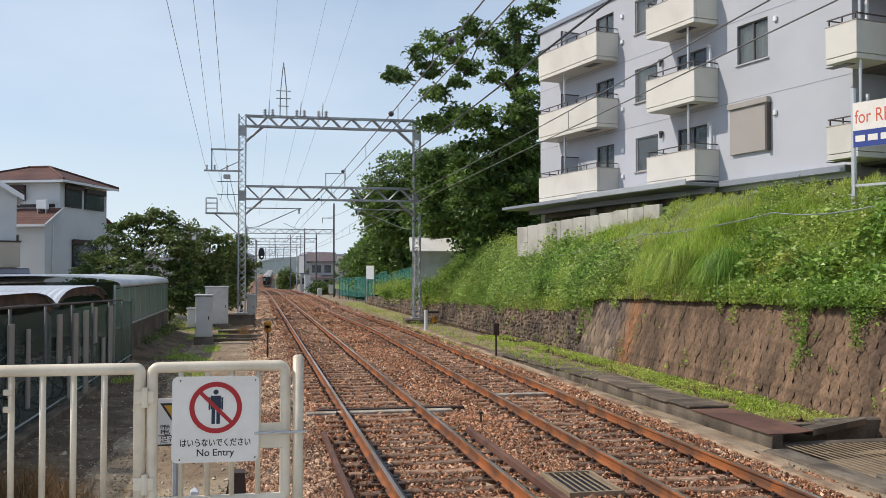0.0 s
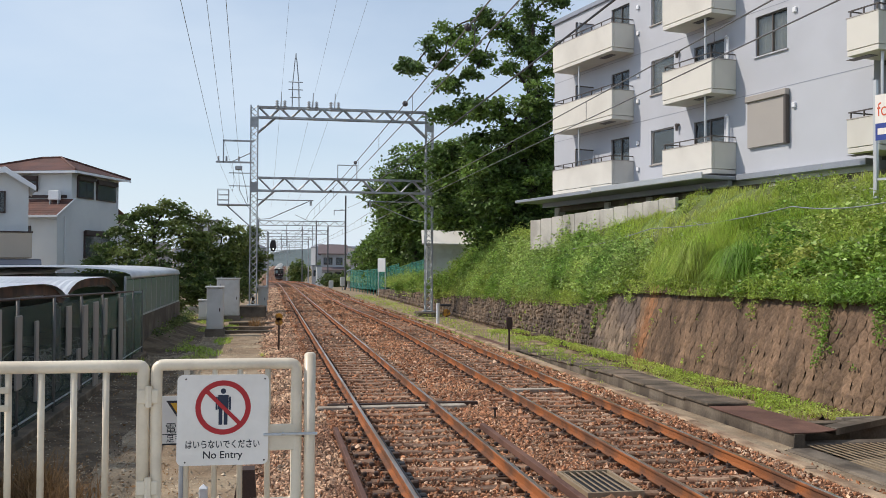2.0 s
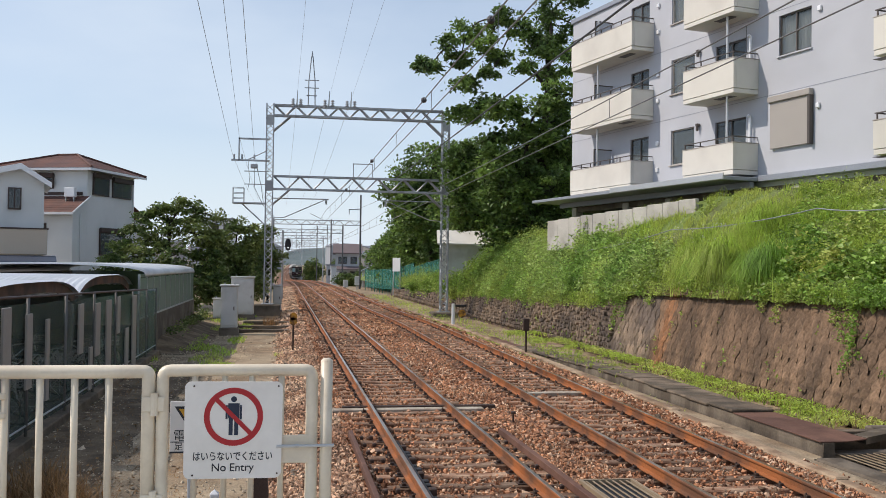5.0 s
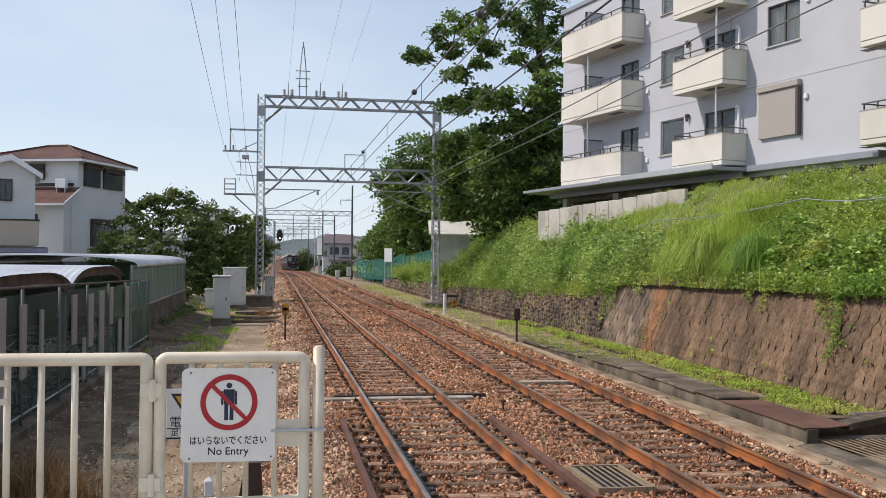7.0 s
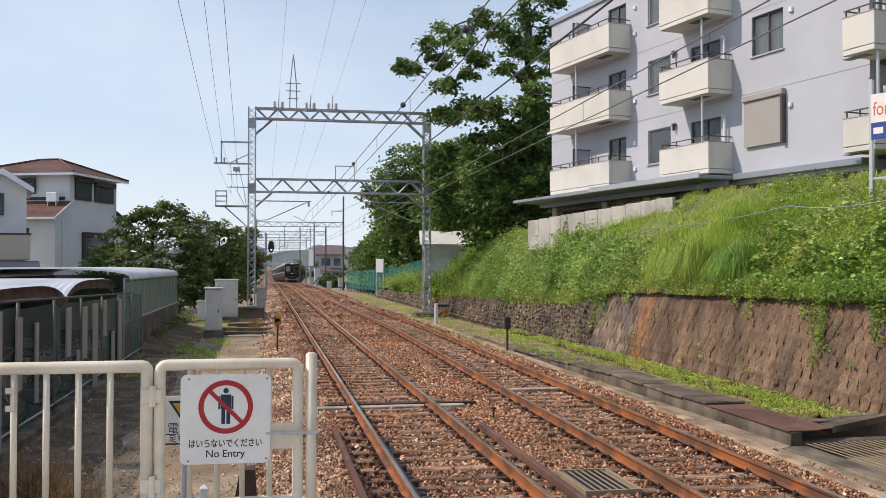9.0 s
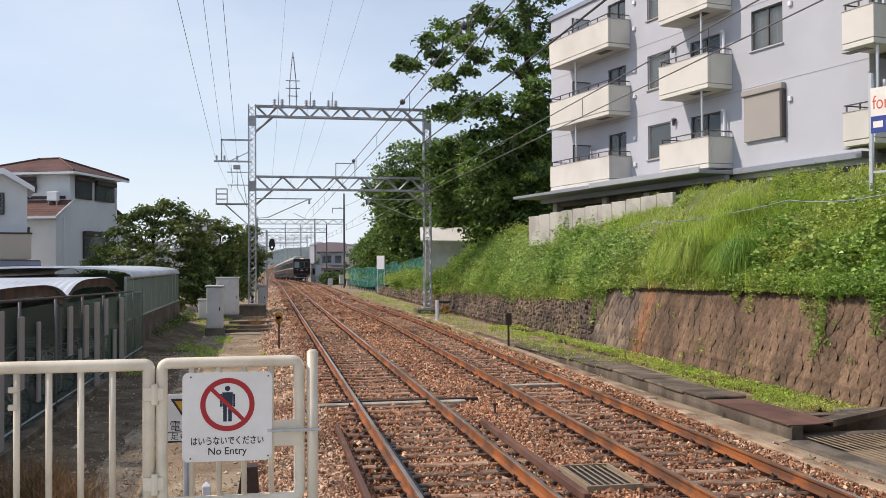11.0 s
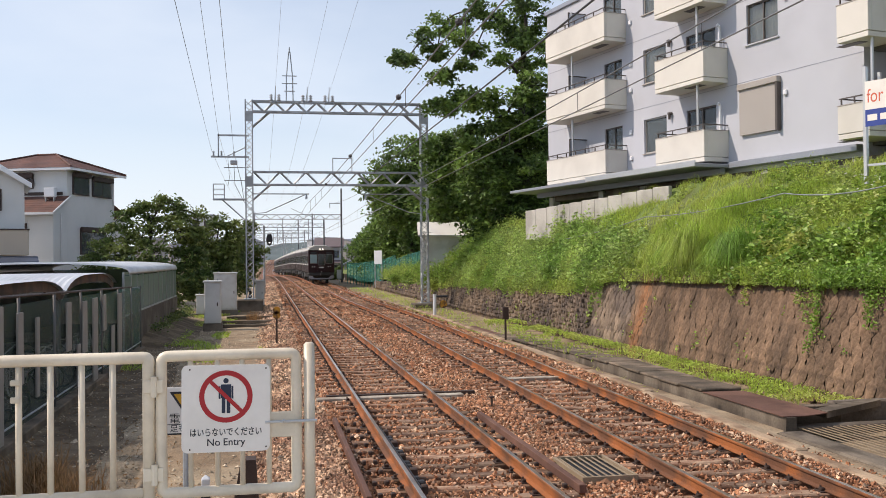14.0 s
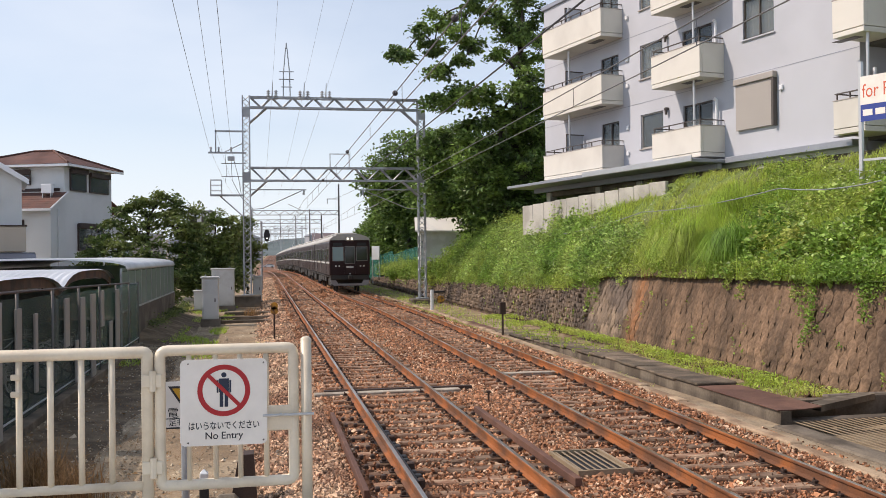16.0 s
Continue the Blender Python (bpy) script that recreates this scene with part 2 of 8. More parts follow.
# ---- mesh helpers ----
class Build:
    """Collects vertices and faces of one mesh."""

    def __init__(self):
        self.v, self.f = [], []

    def add(self, verts, faces):
        k = len(self.v)
        self.v += [tuple(p) for p in verts]
        self.f += [tuple(i + k for i in f) for f in faces]
        return self

    def box(self, x0, x1, y0, y1, z0, z1):
        v = [(x, y, z) for z in (z0, z1) for y in (y0, y1) for x in (x0, x1)]
        return self.add(v, [(0, 2, 3, 1), (4, 5, 7, 6), (0, 1, 5, 4), (2, 6, 7, 3), (0, 4, 6, 2), (1, 3, 7, 5)])

    def soft(self, x0, x1, y0, y1, z0, z1, r):
        """A box with all its edges chamfered."""
        v, f = [], []
        c = (((x0, x1), (y0, y1), (z0, z1)))
        idx = {}
        for a in (0, 1):
            for b in (0, 1):
                for d in (0, 1):
                    for ax in range(3):
                        p = [c[0][a], c[1][b], c[2][d]]
                        for k, s in enumerate((a, b, d)):
                            if k != ax:
                                p[k] += r if s == 0 else -r
                        idx[a, b, d, ax] = len(v)
                        v.append(p)
        # faces normal to each axis
        for ax in range(3):
            o1, o2 = [k for k in range(3) if k != ax]
            for s in (0, 1):
                q = []
                for i, j in ((0, 0), (1, 0), (1, 1), (0, 1)):
                    key = [0, 0, 0]
                    key[ax], key[o1], key[o2] = s, i, j
                    q.append(idx[(*key, ax)])
                f.append(q if (s == 1) == (ax != 1) else q[::-1])
        for ax in range(3):
            o1, o2 = [k for k in range(3) if k != ax]
            for i in (0, 1):
                for j in (0, 1):
                    ks = []
                    for s in (0, 1):
                        key = [0, 0, 0]
                        key[ax], key[o1], key[o2] = s, i, j
                        ks.append(tuple(key))
                    f.append([idx[(*ks[0], o1)], idx[(*ks[0], o2)], idx[(*ks[1], o2)], idx[(*ks[1], o1)]])
        for a in (0, 1):
            for b in (0, 1):
                for d in (0, 1):
                    f.append([idx[a, b, d, 0], idx[a, b, d, 1], idx[a, b, d, 2]])
        return self.add(v, f)

    def tube(self, a, b, r0, r1=None, n=8, cap=True):
        a, b = Vector(a), Vector(b)
        r1 = r0 if r1 is None else r1
        d = (b - a)
        if d.length < 1e-6:
            return self
        q = d.to_track_quat("Z", "Y")
        v = []
        for p, r in ((a, r0), (b, r1)):
            for i in range(n):
                t = 2 * math.pi * i / n
                v.append(p + q @ Vector((r * math.cos(t), r * math.sin(t), 0)))
        f = [(i, (i + 1) % n, n + (i + 1) % n, n + i) for i in range(n)]
        if cap:
            f += [tuple(range(n))[::-1], tuple(range(n, 2 * n))]
        return self.add(v, f)

    def path(self, pts, r, n=8):
        """A round bar through points, with spheric joints left to overlapping ends."""
        for a, b in zip(pts, pts[1:]):
            self.tube(a, b, r, r, n)
        return self

    def prism(self, outline, axis, a, b):
        """Outline in the two other axes, pushed from a to b along axis (0, 1, 2)."""
        n, v = len(outline), []
        for s in (a, b):
            for p, q in outline:
                w = [p, q]
                w.insert(axis, s)
                v.append(w)
        f = [(i, (i + 1) % n, n + (i + 1) % n, n + i) for i in range(n)] + [tuple(range(n))[::-1], tuple(range(n, 2 * n))]
        return self.add(v, f)

    def loft(self, rings, closed=True, caps=True):
        n, v, f = len(rings[0]), [], []
        for r in rings:
            v += list(r)
        for k in range(len(rings) - 1):
            for i in range(n if closed else n - 1):
                j = (i + 1) % n
                f.append((k * n + i, k * n + j, k * n + n + j, k * n + n + i))
        if caps and closed:
            f += [tuple(range(n))[::-1], tuple(range((len(rings) - 1) * n, len(rings) * n))]
        return self.add(v, f)

    def mesh(self, name, mat, smooth=False, fix=True):
        me = bpy.data.meshes.new(name)
        me.from_pydata([tuple(p) for p in self.v], [], self.f)
        if fix and len(self.f) < 20000:
            bm = bmesh.new()
            bm.from_mesh(me)
            bmesh.ops.recalc_face_normals(bm, faces=bm.faces[:])
            bm.to_mesh(me)
            bm.free()
        if mat:
            me.materials.append(mat)
        if smooth:
            me.polygons.foreach_set("use_smooth", [len(p.vertices) <= 4 for p in me.polygons])
        me.update()
        return me


def rounded(pts, r, n=5):
    """A bar's centre line with rounded corners."""
    out = [Vector(pts[0])]
    for a, b, c in zip(pts, pts[1:], pts[2:]):
        a, b, c = Vector(a), Vector(b), Vector(c)
        p, q = b + (a - b).normalized() * r, b + (c - b).normalized() * r
        for i in range(n + 1):
            t = i / n
            out.append(p * (1 - t) ** 2 + b * 2 * t * (1 - t) + q * t * t)
    return out + [Vector(pts[-1])]


def swept(b, pts, r, n=12, closed=False):
    """A round bar swept along a line of points, with mitred rings."""
    pts = [Vector(p) for p in pts]
    rings, m = [], len(pts)
    for i, p in enumerate(pts):
        a, c = (pts[i - 1] if i or closed else p), (pts[(i + 1) % m] if i < m - 1 or closed else p)
        d = (c - a).normalized()
        s = Vector((0, 1, 0)) if abs(d.y) < 0.9 else Vector((1, 0, 0))
        e = d.cross(s).normalized()
        s = e.cross(d)
        rings.append([p + (s * math.cos(t) + e * math.sin(t)) * r for t in [2 * math.pi * k / n for k in range(n)]])
    if closed:
        rings.append(rings[0])
    return b.loft(rings, caps=not closed)


def part(name, build, mat, parent=None, label="", at=None, smooth=False, kind=""):
    """One mesh object under a thing or a part; build is a Build or a mesh."""
    me = build.mesh(name, mat, smooth) if isinstance(build, Build) else build
    ob = new(name, me)
    ob.parent = parent
    if at is not None:
        ob.matrix_basis = at
    return tagged(ob, label, kind=kind)


def thing(name, label, category, at=None, group="", kind=""):
    ob = new(name)
    ob.empty_display_size = 0.2
    if at is not None:
        ob.matrix_basis = at
    return tagged(ob, label, category, group, kind)


def tri_mesh(name, verts, tris, mat, smooth=False):
    """A large triangle mesh from arrays."""
    me = bpy.data.meshes.new(name)
    verts, tris = np.asarray(verts, np.float32), np.asarray(tris, np.int32)
    me.vertices.add(len(verts))
    me.vertices.foreach_set("co", verts.ravel())
    me.loops.add(tris.size)
    me.loops.foreach_set("vertex_index", tris.ravel())
    me.polygons.add(len(tris))
    me.polygons.foreach_set("loop_start", np.arange(0, tris.size, 3, dtype=np.int32))
    me.polygons.foreach_set("use_smooth", np.full(len(tris), smooth))
    me.materials.append(mat)
    me.update(calc_edges=True)
    me.validate()
    return me


RNG = np.random.default_rng(7)


def unit(v):
    return v / np.maximum(np.linalg.norm(v, axis=-1, keepdims=True), 1e-9)


def leaves(centres, size, up=0.5, long=1.8, droop=0.25):
    """Folded pointed leaves (two wings of two triangles): vertices and triangles."""
    n = len(centres)
    nrm = RNG.normal(size=(n, 3))
    nrm[:, 2] = np.abs(nrm[:, 2]) + up
    nrm = unit(nrm)
    d = unit(np.cross(nrm, RNG.normal(size=(n, 3))))
    s = np.cross(nrm, d)
    sz = (size * RNG.uniform(0.6, 1.35, n))[:, None]
    a, b = centres - d * sz * long / 2, centres + d * sz * long / 2 - nrm * sz * droop
    fold = nrm * sz * 0.12
    l, r = centres + s * sz / 2 + fold, centres - s * sz / 2 + fold
    v = np.stack([a, l, b, r], 1).reshape(-1, 3)
    k = np.arange(n)[:, None] * 4
    t = np.concatenate([k + [0, 1, 2], k + [0, 2, 3]])
    return v, t


def blades(roots, height, width, lean=0.35):
    """Grass blades, bent over: three vertices below, one tip."""
    n = len(roots)
    h = (height * RNG.uniform(0.5, 1.3, n))[:, None]
    d = RNG.normal(size=(n, 3))
    d[:, 2] = 0
    d = unit(d)
    s = np.stack([-d[:, 1], d[:, 0], np.zeros(n)], 1) * width
    z = np.array([0, 0, 1.0])
    k1 = roots + d * h * lean * 0.35 + z * h * 0.6
    tip = roots + d * h * lean * RNG.uniform(0.6, 2.2, (n, 1)) + z * h
    v = np.stack([roots - s, roots + s, k1 + s * 0.8, k1 - s * 0.8, tip], 1).reshape(-1, 3)
    k = np.arange(n)[:, None] * 5
    t = np.concatenate([k + [0, 1, 2], k + [0, 2, 3], k + [3, 2, 4]])
    return v, t


def stuff(name, verts, tris, mat, label, category, parent=None):
    ob = new(name, tri_mesh(name, verts, tris, mat))
    if parent:
        ob.parent = parent
        return tagged(ob, label, kind="stuff")
    return tagged(ob, label, category, kind="stuff")


def join(*pairs):
    vs, ts, k = [], [], 0
    for v, t in pairs:
        vs.append(v)
        ts.append(t + k)
        k += len(v)
    return np.concatenate(vs), np.concatenate(ts)


# ---- the line of the tracks ----
def smooth_step(a):
    a = min(max(a, 0.0), 1.0)
    return a * a * (3 - 2 * a)


def track_x(k, y):
    """Centre of the near (0) or far (1) track at y."""
    bend = -2.5 * smooth_step((y - 110) / 190) + 6.0 * smooth_step((y - 330) / 320)
    if k == 0:
        return 2.41 + bend
    drift = min(max(y, -20), 55) / 55 if y < 45 else 1 - (1 - 45 / 55) * math.exp(-(y - 45) / 12)
    return 5.47 + 0.87 * drift - 0.52 * smooth_step((y - 38) / 28) + bend


def track_z(y):
    """The line dips gently in the distance and climbs again beyond."""
    return -1.9 * smooth_step((y - 130) / 200) + 5.0 * smooth_step((y - 340) / 300)


def track_heading(k, y):
    """Degrees about z of the track's direction at y."""
    return -math.degrees(math.atan2(track_x(k, y + 2) - track_x(k, y - 2), 4.0))


# ---- ground ----
def ground_sheet():
    """One sheet to the horizon; a cutting's flat floor near the line, town level beyond."""
    xs = [-1500, -600, -250, -100, -40, -15, -6, -3, -1.2, 0.2, 0.6, 7.2, 7.6, 10.6, 12, 40, 120, 400, 1500]
    ys = [-300, -60, -10, 0, 5, 8] + list(range(12, 100, 4)) + [110, 130, 160, 200, 250, 300, 350, 400, 450, 500, 550, 600, 650, 700, 1100, 1800, 3000]
    b, n = Build(), len(xs)
    v = []
    for y in ys:
        for x in xs:
            near = -0.42 if x <= -3 else -0.36 if x <= 0.2 else -0.4
            v.append((x, y, near + 0.04 * noise.noise((x * 0.4, y * 0.4, 0)) - (0.5 if x < -15 else 0) + track_z(y) - (0.15 if y > 110 else 0)))
    f = [(j * n + i, j * n + i + 1, (j + 1) * n + i + 1, (j + 1) * n + i) for j in range(len(ys) - 1) for i in range(n - 1)]
    b.add(v, f)
    tagged(new("ground", b.mesh("ground", SOIL)), "dusty brown earth with gravel beside the railway", "ground", kind="structure")


ground_sheet()


def ballast_bed():
    """The raised bed of both tracks."""
    b = Build()
    ys = [-25 + 3 * i for i in range(60)] + [160 + 10 * i for i in range(48)]
    rings = []
    for y in ys:
        a, c = track_x(0, y), track_x(1, y)
        g = track_z(y)
        rings.append([(a - 2.85, y, g - 0.46), (a - 2.0, y, g - 0.24), (a - 1.35, y, g - 0.2), (a - 1.1, y, g - 0.245), (a + 1.1, y, g - 0.245), (a + 1.35, y, g - 0.2), ((a + c) / 2, y, g - 0.2),
                      (c - 1.35, y, g - 0.2), (c - 1.1, y, g - 0.245), (c + 1.1, y, g - 0.245), (c + 1.3, y, g - 0.2), (c + 1.6, y, g - 0.3), (c + 1.8, y, g - 0.5)])
    b.loft(rings, closed=False)
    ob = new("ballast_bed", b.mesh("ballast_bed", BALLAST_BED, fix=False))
    tagged(ob, "rust-brown crushed stone ballast bed under two tracks", "ballast", kind="structure")
    # loose stones, many and fine near the platform, fewer and larger far off
    base = np.array([(1, 0, 0), (-1, 0.1, 0), (0, 1, 0.1), (0, -1, 0), (0.1, 0, 1), (0, 0, -1)], float)
    tri = np.array([(0, 2, 4), (2, 1, 4), (1, 3, 4), (3, 0, 4), (2, 0, 5), (1, 2, 5), (3, 1, 5), (0, 3, 5)])
    vs, ts, k, shoulder = [], [], 0, []
    for y0, y1, per, size in ((7, 14, 950, 0.026), (14, 22, 640, 0.029), (22, 36, 260, 0.037), (36, 66, 90, 0.052), (66, 125, 34, 0.075)):
        n = int(per * (y1 - y0) * 8)
        y = RNG.uniform(y0, y1, n)
        x = RNG.uniform(-0.6, 7.6, n)
        c0, c1 = 2.41, 5.47 + 0.0158 * y
        inner = (np.abs(np.abs(x - c0) - 0.75) > 0.1) & (np.abs(np.abs(x - c1) - 0.75) > 0.1) & ((x < c1 + 1.54 + 0.24 * np.clip((y - 11) / 9, 0, 1)) | ((y < 13.4) & (x > c1 + 1.78) & (RNG.random(n) < 0.3))) & ~((np.abs(x - 4.15) < 0.4) & (np.abs(y - 11.6) < 0.66))
        x, y = x[inner], y[inner]
        n = len(x)
        z = np.full(n, -0.196)
        edge = x < 0.95
        z[edge] = -0.2 - (0.95 - x[edge]) * 0.07
        edge = x < 0.41
        z[edge] = -0.238 - (0.41 - x[edge]) * 0.235
        z += RNG.uniform(-0.016, 0.026, n)
        s = size * RNG.lognormal(0, 0.28, (n, 1, 1))
        q = base[None] * RNG.uniform(0.55, 1.1, (n, 1, 3)) + RNG.normal(0, 0.2, (n, 6, 3))
        ang = RNG.uniform(0, 6.28, (n, 3))
        for ax in range(3):
            c, sn = np.cos(ang[:, ax])[:, None], np.sin(ang[:, ax])[:, None]
            i, j = [(1, 2), (0, 2), (0, 1)][ax]
            qi, qj = q[..., i].copy(), q[..., j].copy()
            q[..., i], q[..., j] = c * qi - sn * qj, sn * qi + c * qj
        bed_z = (np.abs(x - 2.41) < 1.2) | (np.abs(x - (5.47 + 0.0158 * y)) < 1.2)
        z[bed_z] -= 0.03
        high = bed_z & (RNG.random(n) < 0.06)
        z[high] = -0.16
        v = q * s + np.stack([x, y, z], 1)[:, None]
        pale = (x < 1.05) | (RNG.random(n) < 0.3)
        v_pale = v[pale]
        shoulder.append((v_pale.reshape(-1, 3), (tri[None] + (np.arange(len(v_pale)) * 6)[:, None, None]).reshape(-1, 3)))
        v, n = v[~pale], int((~pale).sum())
        vs.append(v.reshape(-1, 3))
        ts.append((tri[None] + (np.arange(n) * 6)[:, None, None]).reshape(-1, 3) + k)
        k += n * 6
    stuff("ballast_stones", np.concatenate(vs), np.concatenate(ts), BALLAST, "loose rust-stained crushed stones between the sleepers", "ballast")
    stuff("shoulder_stones", *join(*shoulder), BALLAST_PALE, "paler crushed stones on the shoulder and among the ballast", "ballast")


ballast_bed()


# ---- tracks ----
RAIL_OUT = [(-0.065, 0), (0.065, 0), (0.065, 0.012), (0.012, 0.03), (0.010, 0.105), (0.034, 0.118), (0.034, 0.143), (0.028, 0.15), (-0.028, 0.15),
            (-0.034, 0.143), (-0.034, 0.118), (-0.010, 0.105), (-0.012, 0.03), (-0.065, 0.012)]


def track(k):
    t = thing("railway_track", "standard-gauge track of rusty rails on worn wooden sleepers", "railway track", group="railway tracks")
    ys = [-25 + 2.5 * i for i in range(60)] + [125 + 5 * i for i in range(100)]
    for side in (-0.75, 0.75):
        b = Build()
        b.loft([[(track_x(k, y) + side + p, y, track_z(y) - 0.15 + q) for p, q in RAIL_OUT] for y in ys])
        rail = part("rail", b, RAIL_RUST, t, "rust-brown rail")
        c = Build()
        c.loft([[(track_x(k, y) + side + p, y, track_z(y) + 0.0005 + q) for p, q in ((-0.026, 0), (0.026, 0), (0.022, 0.003), (-0.022, 0.003))] for y in ys])
        part("running_surface", c, RAIL_TOP, rail, "worn bright running surface")
    # worn timbers, hollowed and warped a little along their length
    rnd = random.Random(30 + k)
    forms = []
    for i in range(6):
        rings, wave = [], [rnd.uniform(-0.016, 0.006) for j in range(9)]
        for j in range(9):
            x, dz, dy = -1.15 + 2.3 * j / 8, wave[j] * (0.0 if j in (1, 2, 6, 7) else 1.0), rnd.uniform(-0.012, 0.012)
            rings.append([(x, dy + p, q + (dz if q > -0.05 else 0)) for p, q in ((-0.1, -0.15), (0.1, -0.15), (0.104, -0.02), (0.088, 0), (-0.088, 0), (-0.104, -0.02))])
        forms.append(Build().loft(rings).mesh("sleeper", SLEEPER))
    clip = Build()
    clip.box(-0.15, 0.15, -0.075, 0.075, 0.001, 0.012)
    for s in (-1, 1):
        clip.soft(s * 0.1 - 0.028, s * 0.1 + 0.028, -0.035, 0.035, 0.010, 0.05, 0.008)
        clip.tube((s * 0.115, 0, 0.045), (s * 0.115, 0, 0.075), 0.014, 0.012, 6)
    plate = clip.mesh("rail_fastening", IRON)
    far, y = Build(), 4.5 - 48 * 0.6
    rnd = random.Random(3 + k)
    while y < 200:
        m = pose(track_x(k, y) + rnd.uniform(-0.03, 0.03), y + rnd.uniform(-0.02, 0.02), track_z(y) - 0.163 + rnd.uniform(-0.012, 0.004), 0, 0,
                 track_heading(k, y) + rnd.uniform(-0.8, 0.8))
        if 4.4 < y < 75:
            s = part("sleeper", rnd.choice(forms), SLEEPER, t, at=m)
            for side in (-0.75, 0.75):
                part("rail_fastening", plate, IRON, s, at=pose(side, 0, 0))
        else:
            corners = [m @ Vector(p) for p in ((-1.15, -0.1, 0), (1.15, -0.1, 0), (1.15, 0.1, 0), (-1.15, 0.1, 0))]
            low = [p - Vector((0, 0, 0.1)) for p in corners]
            far.add(low + corners, [(4, 5, 6, 7), (0, 1, 5, 4), (1, 2, 6, 5), (2, 3, 7, 6), (3, 0, 4, 7)])
        y += 0.6
    part("sleeper", far, SLEEPER, t, "far weathered sleepers", kind="stuff")
    return t


TRACKS = [track(0), track(1)]


# ---- retaining wall ----
def wall_top(y):
    """Height of the wall's top edge."""
    return 2.1 - 0.012 * max(y - 14, 0) - 0.42 * smooth_step((y - 29) / 5) - 0.35 * smooth_step((y - 50) / 20)


def wall_foot(y):
    return 10.75 + 0.09 * noise.noise((0, y * 0.2, 0))


BATTER = 0.28


def retaining_wall():
    wall = thing("wall_retaining", "tall battered retaining wall of weathered brown stones", "retaining wall", kind="structure")
    b = Build()
    rings = []
    for i in range(70):
        y = -14 + i * 1.6
        zt, f = wall_top(y), 10.78
        rings.append([(f, y, -0.5), (f + BATTER * (zt + 0.1), y, zt), (f + BATTER * zt + 0.9, y, zt + 0.02), (f + 1.6, y, -0.5)])
    b.loft(rings)
    part("wall_core", b, JOINT, wall, "dark recessed joints")
    rnd = random.Random(11)
    # slanting square-cut stones, laid on their corners
    s = 0.34
    stones, joined = 0, Build()
    meshes = []
    for i in range(7):
        o = []
        for a in range(6):
            t = a * math.pi / 3 + math.pi / 2
            r = 0.5 * s * (1.36 if a % 3 == 0 else 1.02) * rnd.uniform(0.9, 1.08)
            o.append((r * math.cos(t) * 0.95, r * math.sin(t) * 1.12))
        v = [(0.006, p, q) for p, q in o] + [(-0.017 * rnd.uniform(0.2, 1.7), p * rnd.uniform(0.66, 0.84), q * rnd.uniform(0.66, 0.84)) for p, q in o] + [(-0.03 * rnd.uniform(0.3, 1.7), rnd.uniform(-.05, .05), rnd.uniform(-.06, .06))]
        f = [(a, (a + 1) % 6, 6 + (a + 1) % 6, 6 + a) for a in range(6)] + [(6 + a, 6 + (a + 1) % 6, 12) for a in range(6)]
        meshes.append(Build().add(v, f).mesh("stone", STONE, True))
    lean = math.degrees(math.atan(BATTER))
    row, z = 0, -0.22
    while z < 2.2:
        y = 11.5 + (row % 2) * s * 0.47
        while y < 31:
            if z < wall_top(y) + 0.02 and not (y > 30 and z > 1.5):
                x = 10.78 + BATTER * (z + 0.1) + 0.008 + rnd.uniform(-0.012, 0.012)
                m = pose(x, y, z, rnd.uniform(-8, 8), lean + rnd.uniform(-1.5, 1.5), rnd.uniform(-1.5, 1.5)) @ Matrix.Scale(rnd.uniform(0.9, 1.1), 4)
                if 13.5 < y < 27.5 and stones < 640:
                    part("stone", rnd.choice(meshes), STONE, wall, at=m)
                    stones += 1
                else:
                    me = rnd.choice(meshes)
                    joined.add([m @ q.co for q in me.vertices], [tuple(p.vertices) for p in me.polygons])
            y += s * 0.94
        z += s * 0.86
        row += 1
    # rough rubble farther along
    y = 31.0
    while y < 95:
        size = 0.22 if y < 60 else 0.34
        z = -0.15
        while z < wall_top(y) - 0.05:
            w, h = size * rnd.uniform(0.75, 1.25), size * rnd.uniform(0.6, 1.0)
            x, yy = 10.78 + BATTER * (z + 0.1) + 0.02, y + rnd.uniform(-0.07, 0.07)
            n, o = 6, []
            for a in range(n):
                t = a * 2 * math.pi / n + rnd.uniform(-0.3, 0.3)
                o.append((w * 0.55 * math.cos(t), h * 0.6 * math.sin(t)))
            dep = rnd.uniform(0.06, 0.15)
            v = [(x + 0.05, yy + p, z + q) for p, q in o] + [(x - dep, yy + p * 0.7, z + q * 0.7) for p, q in o]
            joined.add(v, [(a, (a + 1) % n, n + (a + 1) % n, n + a) for a in range(n)] + [tuple(range(n, 2 * n))])
            z += h * 0.95
        y += size * 0.9
    part("rubble_stones", joined, STONE_FAR, wall, "rough rubble stones", kind="stuff")
    return wall


def facade_x(y):
    return 14.15 - 0.2127 * (y - 37.96)


def bank_z(x, y):
    """Height of the planted bank."""
    foot = 10.78 + BATTER * wall_top(y) + 0.3
    zb = 5.35 - 0.9 * smooth_step((y - 30) / 16) - 1.0 * smooth_step((y - 50) / 18)
    top = max(facade_x(min(y, 48)) - 0.4, foot + 2.0)
    a = (x - foot) / (top - foot)
    h = wall_top(y) - 0.12 + (zb - wall_top(y)) * (min(max(a, 0), 1) ** 0.85)
    if y > 58:
        h -= (h - 0.9) * 0.55 * smooth_step((y - 58) / 20)
    if a > 1:
        h += 0.0 if y < 50 else min((x - top) * 0.12, 4.0)
    return h


